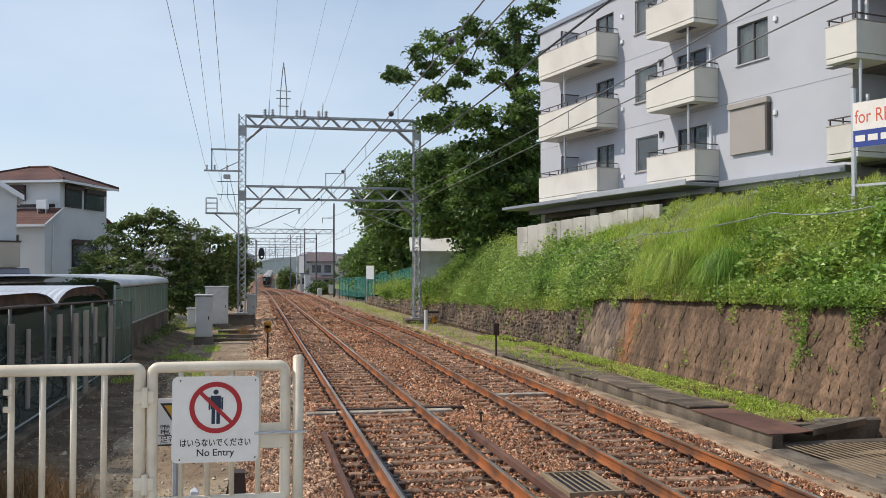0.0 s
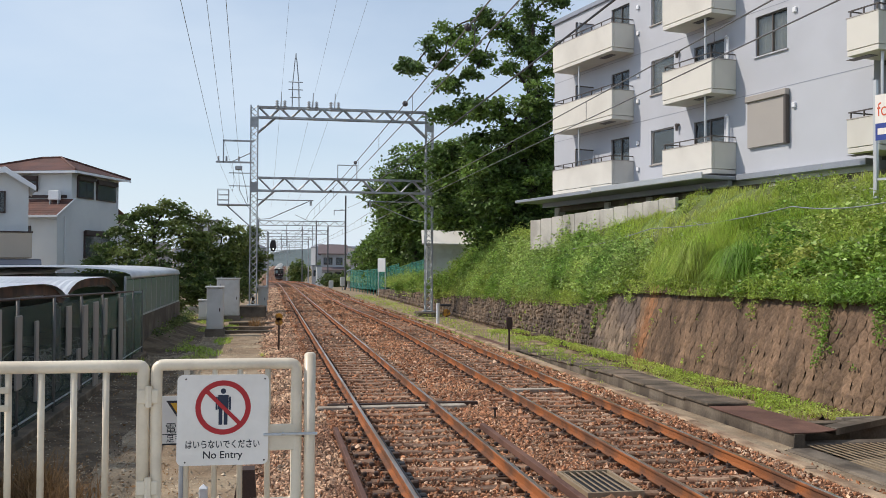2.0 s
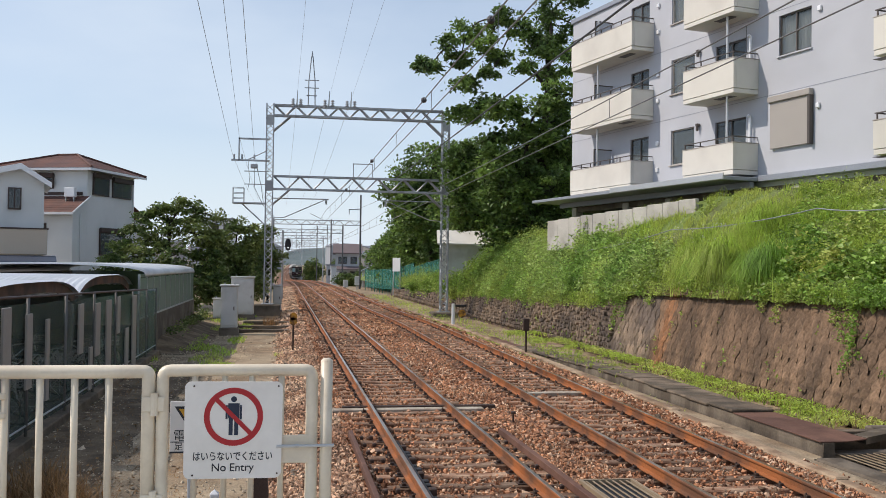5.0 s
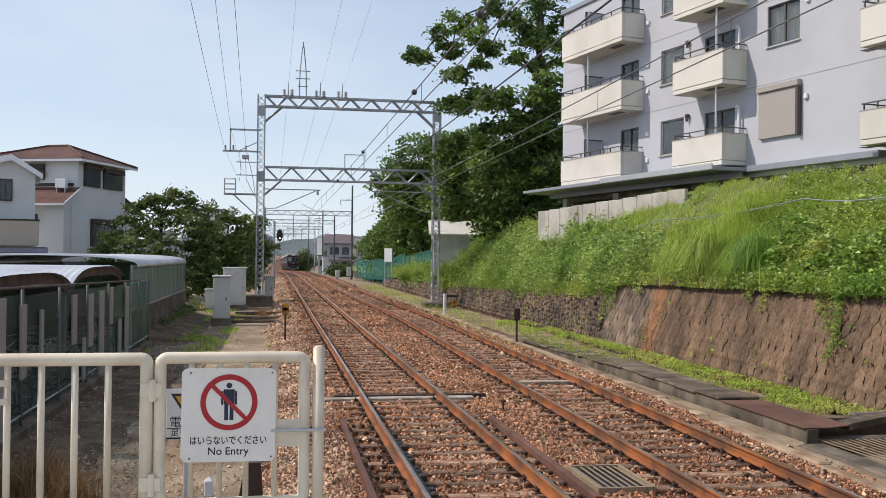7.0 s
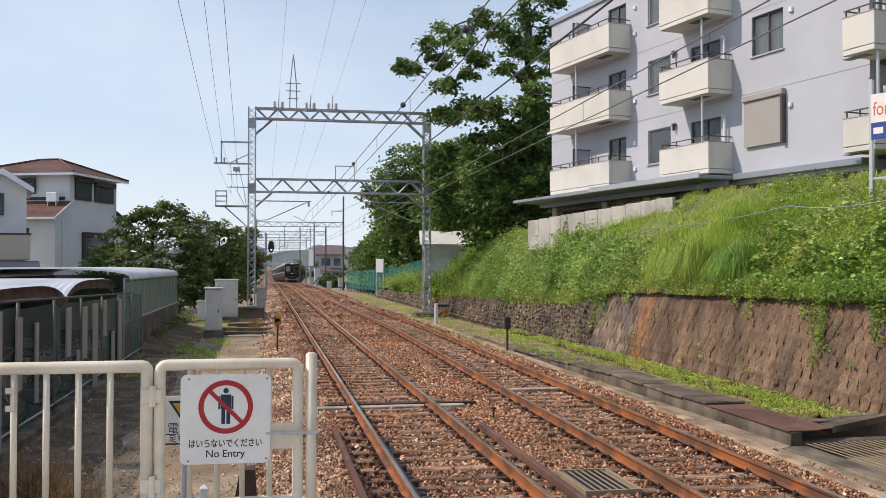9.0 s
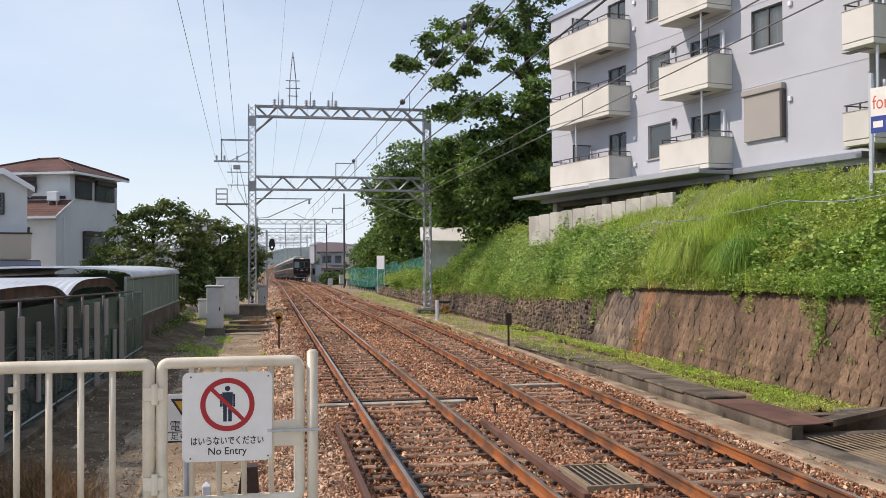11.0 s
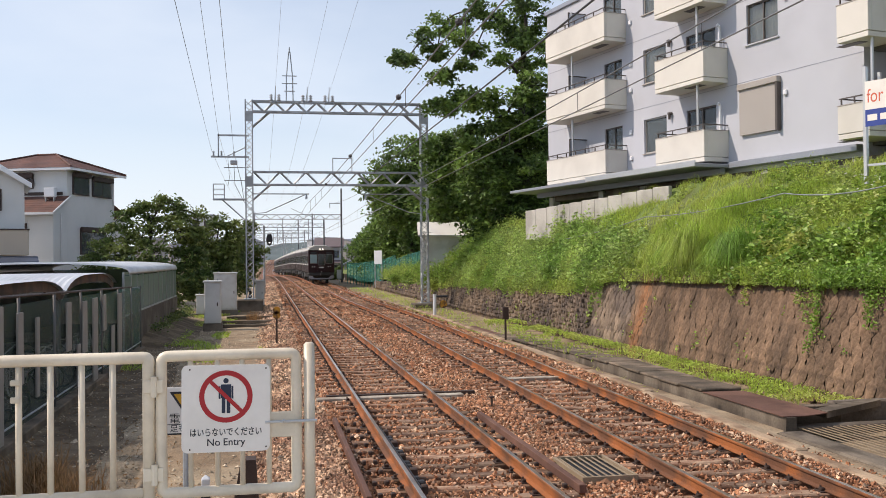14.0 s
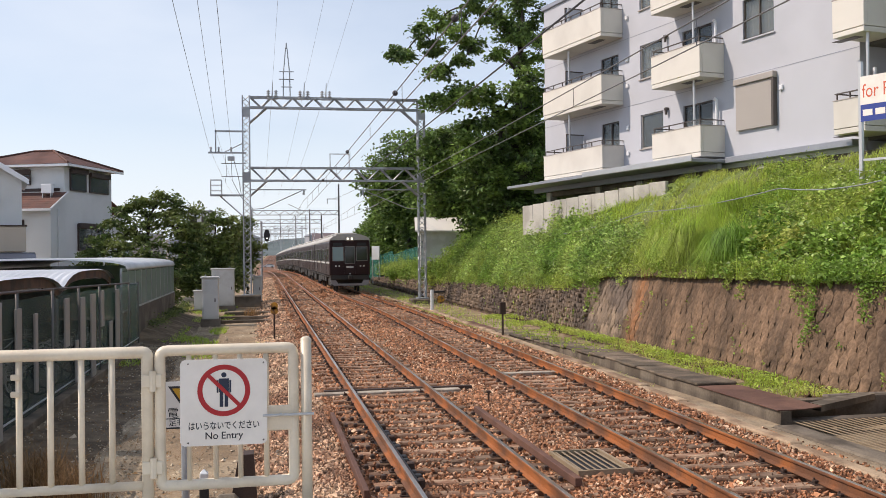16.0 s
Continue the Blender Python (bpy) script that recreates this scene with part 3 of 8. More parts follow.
def bank():
    xs = [11.15 + 0.3 * i for i in range(26)] + [20, 24, 30, 40, 60]
    ys = [-14 + 1.2 * i for i in range(90)] + [100, 120, 150]
    b, n = Build(), len(xs)
    v = [(x, y, bank_z(x, y) + 0.08 * noise.noise((x, y, 3))) for y in ys for x in xs]
    b.add(v, [(j * n + i, j * n + i + 1, (j + 1) * n + i + 1, (j + 1) * n + i) for j in range(len(ys) - 1) for i in range(n - 1)])
    tagged(new("embankment", b.mesh("embankment", BANK_SOIL, fix=False)), "earth bank rising behind the retaining wall", "embankment", kind="structure")


bank()


# ---- apartment house ----
FAC = Matrix.Translation((14.15, 37.96, 0)) @ pose(0, 0, 0, 0, 0, -78.0)


def pierced(u0, u1, z0, z1, y0, y1, holes):
    """A wall in the u-z plane, y0 to y1 thick, with holes (u0, u1, z0, z1) through it."""
    b = Build()
    us = sorted({u0, u1, *[h[0] for h in holes], *[h[1] for h in holes]})
    zs = sorted({z0, z1, *[h[2] for h in holes], *[h[3] for h in holes]})
    solid = lambda i, j: 0 <= i < len(us) - 1 and 0 <= j < len(zs) - 1 and not any(
        h[0] <= (us[i] + us[i + 1]) / 2 <= h[1] and h[2] <= (zs[j] + zs[j + 1]) / 2 <= h[3] for h in holes)
    for i in range(len(us) - 1):
        for j in range(len(zs) - 1):
            if not solid(i, j):
                continue
            a, c, d, e = us[i], us[i + 1], zs[j], zs[j + 1]
            b.add([(a, y0, d), (c, y0, d), (c, y0, e), (a, y0, e)], [(0, 1, 2, 3)])
            b.add([(a, y1, d), (c, y1, d), (c, y1, e), (a, y1, e)], [(3, 2, 1, 0)])
            for di, dj, q in ((-1, 0, [(a, y0, d), (a, y0, e), (a, y1, e), (a, y1, d)]), (1, 0, [(c, y0, d), (c, y1, d), (c, y1, e), (c, y0, e)]),
                              (0, -1, [(a, y0, d), (a, y1, d), (c, y1, d), (c, y0, d)]), (0, 1, [(a, y0, e), (c, y0, e), (c, y1, e), (a, y1, e)])):
                if not solid(i + di, j + dj):
                    b.add(q, [(0, 1, 2, 3)])
    return b


def window_unit(parent, u0, u1, z0, z1, y, frame_mat, sashes=2, curtain=0.0, sill=True):
    """A sliding window in its hole: frame, panes, mullion and a curtain behind."""
    w = 0.05
    f = Build()
    f.box(u0, u1, y, y + 0.08, z1 - w, z1).box(u0, u1, y, y + 0.08, z0, z0 + w).box(u0, u0 + w, y, y + 0.08, z0 + w, z1 - w).box(u1 - w, u1, y, y + 0.08, z0 + w, z1 - w)
    win = part("window_frame", f, frame_mat, parent)
    step = (u1 - u0 - 2 * w) / sashes
    for i in range(sashes):
        a = u0 + w + i * step
        part("pane", Build().box(a + 0.015, a + step - 0.015, y + 0.03 + 0.025 * (i % 2), y + 0.04 + 0.025 * (i % 2), z0 + w, z1 - w), PANE, win, "dark reflecting glass").visible_shadow = False
        if i:
            part("mullion", Build().box(a - 0.03, a + 0.03, y + 0.012, y + 0.07, z0 + w, z1 - w), frame_mat, win)
    if curtain:
        c = Build()
        n = 24
        a, e = u0 + w, u0 + w + (u1 - u0 - 2 * w) * curtain
        pts = [(a + (e - a) * i / n, y + 0.14 + 0.025 * math.sin(i * 2.4)) for i in range(n + 1)]
        c.add([(p, q, z) for z in (z0 + w, z1 - w) for p, q in pts], [(i, i + 1, n + 2 + i, n + 1 + i) for i in range(n)])
        part("curtain", c, CURTAIN, win, "pale curtain")
    if sill:
        part("window_sill", Build().soft(u0 - 0.06, u1 + 0.06, y - 0.13, y + 0.02, z0 - 0.06, z0 - 0.003, 0.012), frame_mat if frame_mat is not BRONZE else WALL_GREY, win)
    return win


def balcony(parent, u0, u1, zf, top, depth=1.1):
    """Parapet on three sides with a slab, a shadow joint and a steel handrail on posts."""
    t = 0.13
    bal = part("balcony", Build().soft(u0, u1, 0, t, zf + 0.17, top, 0.012), CREAM, parent, "cream stucco balcony parapet")
    part("end_wall", Build().soft(u1 - t, u1 - 0.002, t + 0.002, depth, zf + 0.17, top, 0.012), CREAM, bal)
    part("end_wall", Build().soft(u0 + 0.002, u0 + t, t + 0.002, depth, zf + 0.17, top, 0.012), CREAM, bal)
    part("slab", Build().soft(u0 + 0.012, u1 - 0.012, 0.012, depth, zf, zf + 0.155, 0.01), CREAM, bal)
    cap = Build().box(u0 - 0.012, u1 + 0.012, -0.012, t + 0.012, top + 0.001, top + 0.03)
    cap.box(u1 - t - 0.01, u1 + 0.012, t + 0.013, depth, top + 0.001, top + 0.03).box(u0 - 0.012, u0 + t + 0.01, t + 0.013, depth, top + 0.001, top + 0.03)
    part("coping", cap, SHUTTER, bal, "grey metal coping")
    hr, h = Build(), top + 0.24
    hr.box(u0 + 0.02, u1 - 0.02, 0.04, 0.085, h - 0.035, h).box(u1 - 0.09, u1 - 0.045, 0.086, depth, h - 0.035, h).box(u0 + 0.045, u0 + 0.09, 0.086, depth, h - 0.035, h)
    part("handrail", hr, BRONZE, bal, "dark bronze handrail")
    n = max(2, int((u1 - u0) / 0.85))
    for i in range(n + 1):
        u = u0 + 0.1 + (u1 - u0 - 0.2) * i / n
        part("rail_post", Build().box(u - 0.02, u + 0.02, 0.045, 0.08, top + 0.031, h - 0.036), BRONZE, bal)
    part("soffit_vent", Build().box(u1 - 1.5, u1 - 0.6, 0.3, 0.62, zf - 0.012, zf - 0.002), BRONZE, bal, "dark drain hatch under the slab")
    return bal


SCREEN = material("screen_board", (0.40, 0.43, 0.48), 0.6, 0, 0.06, 1, 30, 0)
PLINTH = material("pale_block_wall", (0.48, 0.46, 0.41), 0.9, 0, 0.15, 1, 30, 0.2, 0.005, (0.36, 0.34, 0.30), 0.8, 0.4)


def apartment():
    """Three storeys of grey stucco with projecting balconies, on a concrete plinth with a canopy."""
    a = thing("apartment_building", "three-storey grey stucco apartment building with cream balconies", "apartment building", FAC)
    floors = (5.98, 8.86, 11.74)
    tops = (7.1, 10.1, 12.93)
    holes, y = [], 1.1
    for i, z in enumerate(floors):
        holes += [(-1.75, -0.35, z + 0.2, z + 2.25), (-3.95, -3.45, z + 0.6, z + 2.0), (1.25, 2.8, z + 0.85, z + 2.25), (4.1, 5.85, z + 0.2, z + 2.2)]
        if i:
            holes.append((7.55, 9.1, z + 1.15, z + 2.55))
    W = 0.22
    part("front_wall", pierced(-6.9, 12.75, 5.55, 14.5, y, y + W, holes), WALL_GREY, a, "pale lavender-grey stucco wall")
    part("end_wall", Build().box(-6.9, -6.9 + W, y + W + 0.002, 11, 5.55, 14.5), WALL_GREY, a)
    part("back_wall", Build().box(-6.9 + W + 0.002, 15.4, 10.8, 11, 5.55, 14.5), WALL_GREY, a)
    part("loggia_side_wall", Build().box(12.53, 12.748, y + W + 0.002, 3.2, 5.55, 14.5), WALL_GREY, a)
    part("loggia_back_wall", pierced(12.752, 15.6, 5.55, 14.5, 3.0, 3.2, [(13.5, 15.0, z + 0.2, z + 2.2) for z in floors]), WALL_GREY, a)
    for z in floors:
        window_unit(a, 13.5, 15.0, z + 0.2, z + 2.2, 3.05, BRONZE, 2, 0.5, False)
    part("far_end_wall", Build().box(15.62, 15.82, 1.1, 11, 5.55, 14.5), WALL_GREY, a)
    part("roof", Build().soft(-7.0, 15.9, 1.0, 11.1, 14.502, 14.72, 0.02), METAL_ROOF, a, "flat roof with metal edge")
    for z in (8.72, 11.6):
        part("floor_joint", Build().box(-6.9, 12.75, y - 0.006, y - 0.001, z, z + 0.022), METAL_ROOF, a, "thin dark floor joint")
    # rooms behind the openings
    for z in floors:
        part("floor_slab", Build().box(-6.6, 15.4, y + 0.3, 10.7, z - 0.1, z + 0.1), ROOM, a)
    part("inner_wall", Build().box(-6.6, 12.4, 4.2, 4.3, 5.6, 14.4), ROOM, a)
    for i, z in enumerate(floors):
        window_unit(a, -1.75, -0.35, z + 0.2, z + 2.25, y + 0.06, BRONZE, 2, 0.35, False)
        window_unit(a, -3.95, -3.45, z + 0.6, z + 2.0, y + 0.06, BRONZE, 1, 0, False)
        window_unit(a, 1.25, 2.8, z + 0.85, z + 2.25, y + 0.06, SHUTTER, 1, 0.0 if i == 0 else 0.75)
        window_unit(a, 4.1, 5.85, z + 0.2, z + 2.2, y + 0.06, BRONZE, 2, 0.0 if i == 0 else 0.4, False)
        if i:
            window_unit(a, 7.55, 9.1, z + 1.15, z + 2.55, y + 0.06, BRONZE, 2, 1.0)
        b1 = balcony(a, -5.1, 0.0, z, tops[i])
        scr = part("partition_panel", Build().box(-3.27, -3.25, 0.2, 1.06, z + 0.32, z + 1.93), SCREEN, b1, "flat blue-grey balcony screen")
        part("screen_frame", Build().box(-3.285, -3.235, 0.16, 1.09, z + 1.932, z + 1.98).box(-3.285, -3.235, 0.16, 0.198, z + 0.3, z + 1.93), BRONZE, scr)
        part("drain_pipe", Build().tube((-3.2, 0.3, z + 0.17), (-3.2, 0.3, z + 2.87 if i < 2 else z + 2.0), 0.045), ALU, b1)
        b2 = balcony(a, 3.57, 6.53, z, tops[i])
        part("support_post", Build().tube((5.8, 0.3, z + 0.16), (5.8, 0.3, z + 2.88 if i < 2 else z + 2.7), 0.045), ALU, b2)
        part("clothes_pole", Build().tube((6.25, 0.95, z + 0.16), (6.25, 0.95, z + 2.1), 0.05).tube((6.25, 0.95, z + 2.1), (6.25, 0.85, z + 2.16), 0.06), WHITE_METAL, b2)
        b3 = balcony(a, 12.76, 13.95, z, tops[i] - 0.12, 2.99)
        part("support_post", Build().tube((13.8, 0.3, z + 0.16), (13.8, 0.3, z + 2.88 if i < 2 else z + 2.7), 0.05), ALU, b3)
        part("clothes_pole", Build().tube((12.95, 1.5, z + 0.16), (12.95, 1.5, z + 2.1), 0.06), WHITE_METAL, b3)
        part("wall_lamp", Build().soft(3.05, 3.2, y - 0.16, y - 0.002, z + 2.2, z + 2.3, 0.02).tube((3.12, y - 0.1, z + 2.2), (3.12, y - 0.1, z + 2.02), 0.06, 0.05), BRONZE, a, "small bronze wall lamp")
        for u, dz in ((0.35, 1.85), (0.35, 0.75), (9.5, 2.35) if i else (9.45, 2.05), (3.15, 0.95)):
            part("vent_cap", Build().soft(u - 0.08, u + 0.08, y - 0.09, y - 0.002, z + dz - 0.09, z + dz + 0.09, 0.02), WHITE_METAL, a, "small white vent cap")
        part("air_conditioner", Build().soft(-2.5, -1.85, 0.62, 0.9, z + 0.17, z + 0.75, 0.02), WHITE_METAL, b1)
    # roller shutter box on the ground storey
    z0, z1 = 6.82, 8.62
    sh = part("roller_shutter", Build().soft(7.25, 9.1, y - 0.12, y - 0.002, z0, z1 - 0.2, 0.01), SHUTTER, a, "closed taupe roller shutter")
    part("shutter_box", Build().soft(7.2, 9.22, y - 0.2, y - 0.002, z1 - 0.198, z1 + 0.02, 0.02), SHUTTER, sh)
    part("guide_rail", Build().soft(9.102, 9.22, y - 0.18, y - 0.002, z0 - 0.03, z1 - 0.2, 0.01), BRONZE, sh)
    # canopy over the ground-level parking and the plinth below
    part("canopy", Build().soft(-7.6, 6.9, -0.7, 1.08, 5.72, 5.86, 0.02), METAL_ROOF, a, "thin grey metal canopy")
    part("base_flashing", Build().soft(6.92, 12.74, 0.75, 1.098, 5.70, 5.92, 0.02), METAL_ROOF, a, "grey metal base flashing")
    part("canopy_beam", Build().box(-7.0, 6.8, 0.5, 0.7, 5.5, 5.715), METAL_ROOF, a)
    part("canopy_trim", Build().soft(-0.4, 6.95, -0.76, -0.705, 5.74, 5.95, 0.01), ALU, a)
    part("base_wall", Build().box(-6.7, 15.6, 3.0, 3.2, 3.5, 5.54), CONCRETE, a)
    part("base_slab", Build().box(-6.7, 15.6, 1.1, 11, 5.3, 5.545), CONCRETE_DARK, a)
    for u in (-6.5, -2.0, 1.2, 4.6, 8.5, 12.5):
        part("pier", Build().soft(u - 0.2, u + 0.2, 1.0, 1.4, 3.2, 5.498, 0.02), PLINTH, a, "concrete pier")
    rnd = random.Random(5)
    for i in range(11):
        u = -5.5 + i * 1.02
        part("block_wall_panel", Build().soft(u, u + 1.0, -0.95, -0.8, 3.4, 4.76 + 0.035 * i + 0.03 * rnd.random(), 0.015), PLINTH, a, "pale concrete block wall")
    return a


apartment()


# ---- vegetation ----
def facade_clear(x, y):
    return x < facade_x(min(y, 47.0)) - 0.3 if y < 47 else True


def arching(roots, height, reach, width):
    """Long grass blades that rise, bend over and hang at their tips."""
    n = len(roots)
    h = (height * RNG.uniform(0.55, 1.15, n))[:, None]
    d = RNG.normal(size=(n, 3))
    d[:, 2] = 0
    d = unit(d)
    far = (reach * RNG.uniform(0.15, 1.25, n))[:, None]
    s = np.stack([-d[:, 1], d[:, 0], np.zeros(n)], 1) * width
    z = np.array([0, 0, 1.0])
    a = roots + d * far * 0.22 + z * h * 0.62
    b = roots + d * far * 0.62 + z * h * 0.98
    tip = roots + d * far * 1.2 + z * h * (1.0 - 0.62 * far / (reach[:, None] + 0.01))
    v = np.stack([roots - s, roots + s, a + s, a - s, b + s * 0.8, b - s * 0.8, tip], 1).reshape(-1, 3)
    k = np.arange(n)[:, None] * 7
    return v, np.concatenate([k + [0, 1, 2], k + [0, 2, 3], k + [3, 2, 4], k + [3, 4, 5], k + [5, 4, 6]])


def bank_plants():
    """Grass, tussocks, shrubs and creepers on the bank and over the wall's top."""
    edge = lambda y: 10.78 + BATTER * wall_top(y) - 0.05

    def spots(n, y0, y1, x0, x1, keep):
        out = []
        while len(out) < n:
            y, x = RNG.uniform(y0, y1), RNG.uniform(x0, x1)
            if x > edge(y) and facade_clear(x, y) and keep(x, y):
                out.append((x, y, bank_z(x, y) - 0.03))
        return np.array(out)

    patch = lambda x, y: noise.noise((x * 0.45, y * 0.35, 1.7))
    fine = lambda x, y: noise.noise((x * 1.3, y * 1.1, 6.1))
    # feathery grass over the whole slope, in drifts of uneven height
    tufts = spots(3000, 8, 62, 11, 18.5, lambda x, y: patch(x, y) > -0.3 or RNG.random() < 0.3)
    grass = np.repeat(tufts, 34, 0) + RNG.normal(0, 1, (len(tufts) * 34, 3)) * (0.11, 0.11, 0)
    grass[:, 2] = [bank_z(p[0], p[1]) - 0.03 for p in grass]
    strong = np.repeat(RNG.uniform(0.6, 1.5, len(tufts)), 34)
    tall = np.array([0.24 + 0.42 * max(patch(x * 1.6, y * 1.6), 0) + 0.26 * max(fine(x, y), 0) for x, y, z in grass])
    low = np.array([0.6 if facade_x(min(y, 47)) - x < 1.6 else 1.0 for x, y, z in grass])
    stuff("bank_grass", *blades(grass, tall * low * strong, 0.008, 0.6), GRASS, "tall bright green grass growing over the bank", "grass")
    # broad arching tussocks on the wall's edge and smaller ones up the slope
    for cx, cy, r, n, h, reach, mat, lab in ((11.8, 25.0, 0.2, 2000, 1.2, 0.72, GRASS, "large pale green arching grass tussock on the wall's edge"),
                                             (11.85, 22.5, 0.28, 2300, 0.95, 0.72, GRASS_DEEP, "broad dark green grass tussock on the wall's edge"),
                                             (12.0, 26.4, 0.3, 1200, 0.75, 0.55, GRASS_DEEP, "green grass tussock on the bank"),
                                             (12.1, 27.3, 0.35, 1500, 0.9, 0.6, GRASS, "green grass tussock on the bank"),
                                             (13.6, 26.2, 0.4, 1300, 0.8, 0.55, GRASS, "green grass tussock on the bank"),
                                             (13.9, 18.0, 0.4, 1300, 0.8, 0.55, GRASS, "green grass tussock on the bank")):
        rr, a = np.abs(RNG.normal(0, r, n)), RNG.uniform(0, 6.28, n)
        p = np.stack([cx + rr * np.cos(a), cy + rr * np.sin(a), np.zeros(n)], 1)
        p[:, 0] = np.maximum(p[:, 0], edge(cy) + 0.05)
        p[:, 2] = [bank_z(q[0], q[1]) - 0.03 for q in p]
        tagged(new("grass_tussock", tri_mesh("grass_tussock", *arching(p, np.full(n, h), np.full(n, reach), 0.008), mat)), lab, "grass tussock", "grass tussocks", "stuff")
    # leafy weeds, low over the slope
    weeds = spots(9500, 20, 92, 11, 18, lambda x, y: ((patch(x + 9, y + 4) > 0.0 and RNG.random() < 0.55) or x < 11.7 or y > 46) and (y < 64 or x < 13))
    cs = []
    for x, y, z in weeds:
        near = 0.35 if y < 48 and x > facade_x(y) - 1.3 else 1.0
        h = 0.10 + near * 0.9 * max(patch(x * 1.7 + 5, y * 1.7), 0) * RNG.uniform(0.4, 1.0) + (0.8 * RNG.random() * smooth_step((y - 46) / 8) if x < 13.5 else 0)
        cs.append(RNG.normal(0, 1, (13, 3)) * (0.15, 0.15, 0.11) + (x, y, z + h))
    cs = np.concatenate(cs)
    cs[:, 2] = np.maximum(cs[:, 2], [bank_z(p[0], p[1]) + 0.02 for p in cs])
    v1 = leaves(cs, RNG.uniform(0.035, 0.085, len(cs)), 0.9, 1.6)
    # creepers that hang over the edge in tongues
    hang = []
    for i in range(1000):
        y = RNG.uniform(9, 62)
        d = 0.12 + 0.6 * max(noise.noise((y * 0.8, 2.2, 0)), 0) ** 1.3 * RNG.uniform(0.4, 1.5) + (0.18 if y > 30 else 0.04) * RNG.random()
        if 21.6 < y < 27.9:
            if RNG.random() < 0.7:
                continue
            d *= 0.4
        m = int(14 + d * 34)
        s = RNG.uniform(-0.3, d, m)
        z = wall_top(y) - s
        x = 10.78 + BATTER * (z + 0.1) - 0.06 - RNG.uniform(0, 0.2, m)
        hang.append(np.stack([x, y + RNG.normal(0, 0.13, m), z], 1))
    for y, depth, wide in ((17.6, 1.5, 0.10), (17.9, 0.9, 0.16), (15.9, 0.9, 0.10), (18.3, 0.5, 0.10), (31.0, 1.2, 0.14), (30.4, 0.8, 0.2), (20.6, 0.6, 0.12), (21.3, 0.4, 0.1)):
        m = int(230 * depth)
        s = depth * RNG.random(m) ** 1.4
        z = wall_top(y) - s
        hang.append(np.stack([10.78 + BATTER * (z + 0.1) - 0.1 - RNG.uniform(0, 0.05, m), y + RNG.normal(0, wide, m) + 0.07 * np.sin(s * 5), z], 1))
    for i in range(70):
        y, s = RNG.uniform(12, 46), RNG.uniform(0.3, 2.0)
        z = max(wall_top(y) - s, 0.1)
        m = int(RNG.uniform(4, 13))
        hang.append(np.stack([10.78 + BATTER * (z + 0.1) - 0.08 - RNG.uniform(0, 0.05, m), y + RNG.normal(0, 0.05, m), z + RNG.normal(0, 0.06, m)], 1))
    hang = np.concatenate(hang)
    v2 = leaves(hang, RNG.uniform(0.03, 0.062, len(hang)), 0.3, 1.4)
    stuff("bank_weeds", *join(v1, v2), WEED, "leafy green weeds and creepers hanging over the wall", "weeds")
    # a broad-leaved creeper in deep mounds with dark hollows
    dark, pale = [], []
    for x, y, z in spots(5200, 7, 21.8, 11, 15.4, lambda x, y: x < 15.2 - 0.11 * max(y - 12, 0) * RNG.random() * 3):
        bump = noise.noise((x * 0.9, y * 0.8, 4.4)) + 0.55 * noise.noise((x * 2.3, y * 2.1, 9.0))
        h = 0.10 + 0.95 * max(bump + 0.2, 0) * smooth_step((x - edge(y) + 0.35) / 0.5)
        # yellow-green leaves favour the mound tops, so colour also imitates sunlit tops
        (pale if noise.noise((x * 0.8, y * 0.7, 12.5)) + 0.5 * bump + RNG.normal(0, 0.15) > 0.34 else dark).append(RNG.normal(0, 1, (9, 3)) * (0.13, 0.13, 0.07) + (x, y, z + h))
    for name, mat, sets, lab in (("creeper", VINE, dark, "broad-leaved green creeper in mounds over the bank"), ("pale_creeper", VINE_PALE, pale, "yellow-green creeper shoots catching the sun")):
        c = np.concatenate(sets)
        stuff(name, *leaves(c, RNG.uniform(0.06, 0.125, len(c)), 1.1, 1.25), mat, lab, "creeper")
    # waist-high leafy shrubs along the edge beyond the tussocks
    tones = ([], [])
    for i in range(135):
        y = RNG.uniform(28.8, 54)
        x = edge(y) + 0.15 + min(abs(RNG.normal(0, 0.9)), 1.5)
        rad = RNG.uniform(0.28, 0.66) * (0.75 if x > edge(y) + 1.4 else 1.0)
        hh = rad * RNG.uniform(1.6, 2.6)
        z = bank_z(x, y)
        m = int(1050 * rad)
        d = unit(RNG.normal(size=(m, 3)))
        d[:, 2] = np.abs(d[:, 2])
        q = d * (0.55 + 0.5 * RNG.random((m, 1)) ** 0.5) * (rad, rad, hh) * (1 + 0.4 * np.sin(d[:, :1] * 5 + i) * np.sin(d[:, 1:2] * 6))
        tones[i % 5 < 2].append(q + (x, y, z))
    for name, mat, sets, lab in (("bank_shrubs", SHRUB, tones[0], "waist-high leafy green shrubs along the wall's edge"), ("pale_bank_shrubs", SHRUB_PALE, tones[1], "pale feathery shrubs along the wall's edge")):
        c = np.concatenate(sets)
        stuff(name, *leaves(c, RNG.uniform(0.04, 0.085, len(c)), 0.6, 1.9), mat, lab, "shrubs")
    # a few white wildflowers high on the bank
    fl = []
    for cx, cy in ((14.9, 21.5), (15.3, 20.2), (13.4, 28.5), (13.0, 31.0), (14.4, 17.5)):
        for i in range(22):
            x, y = RNG.normal(cx, 0.35), RNG.normal(cy, 0.5)
            fl.append(RNG.normal(0, 0.02, (4, 3)) + (x, y, bank_z(x, y) + RNG.uniform(0.35, 0.6)))
    fl = np.concatenate(fl)
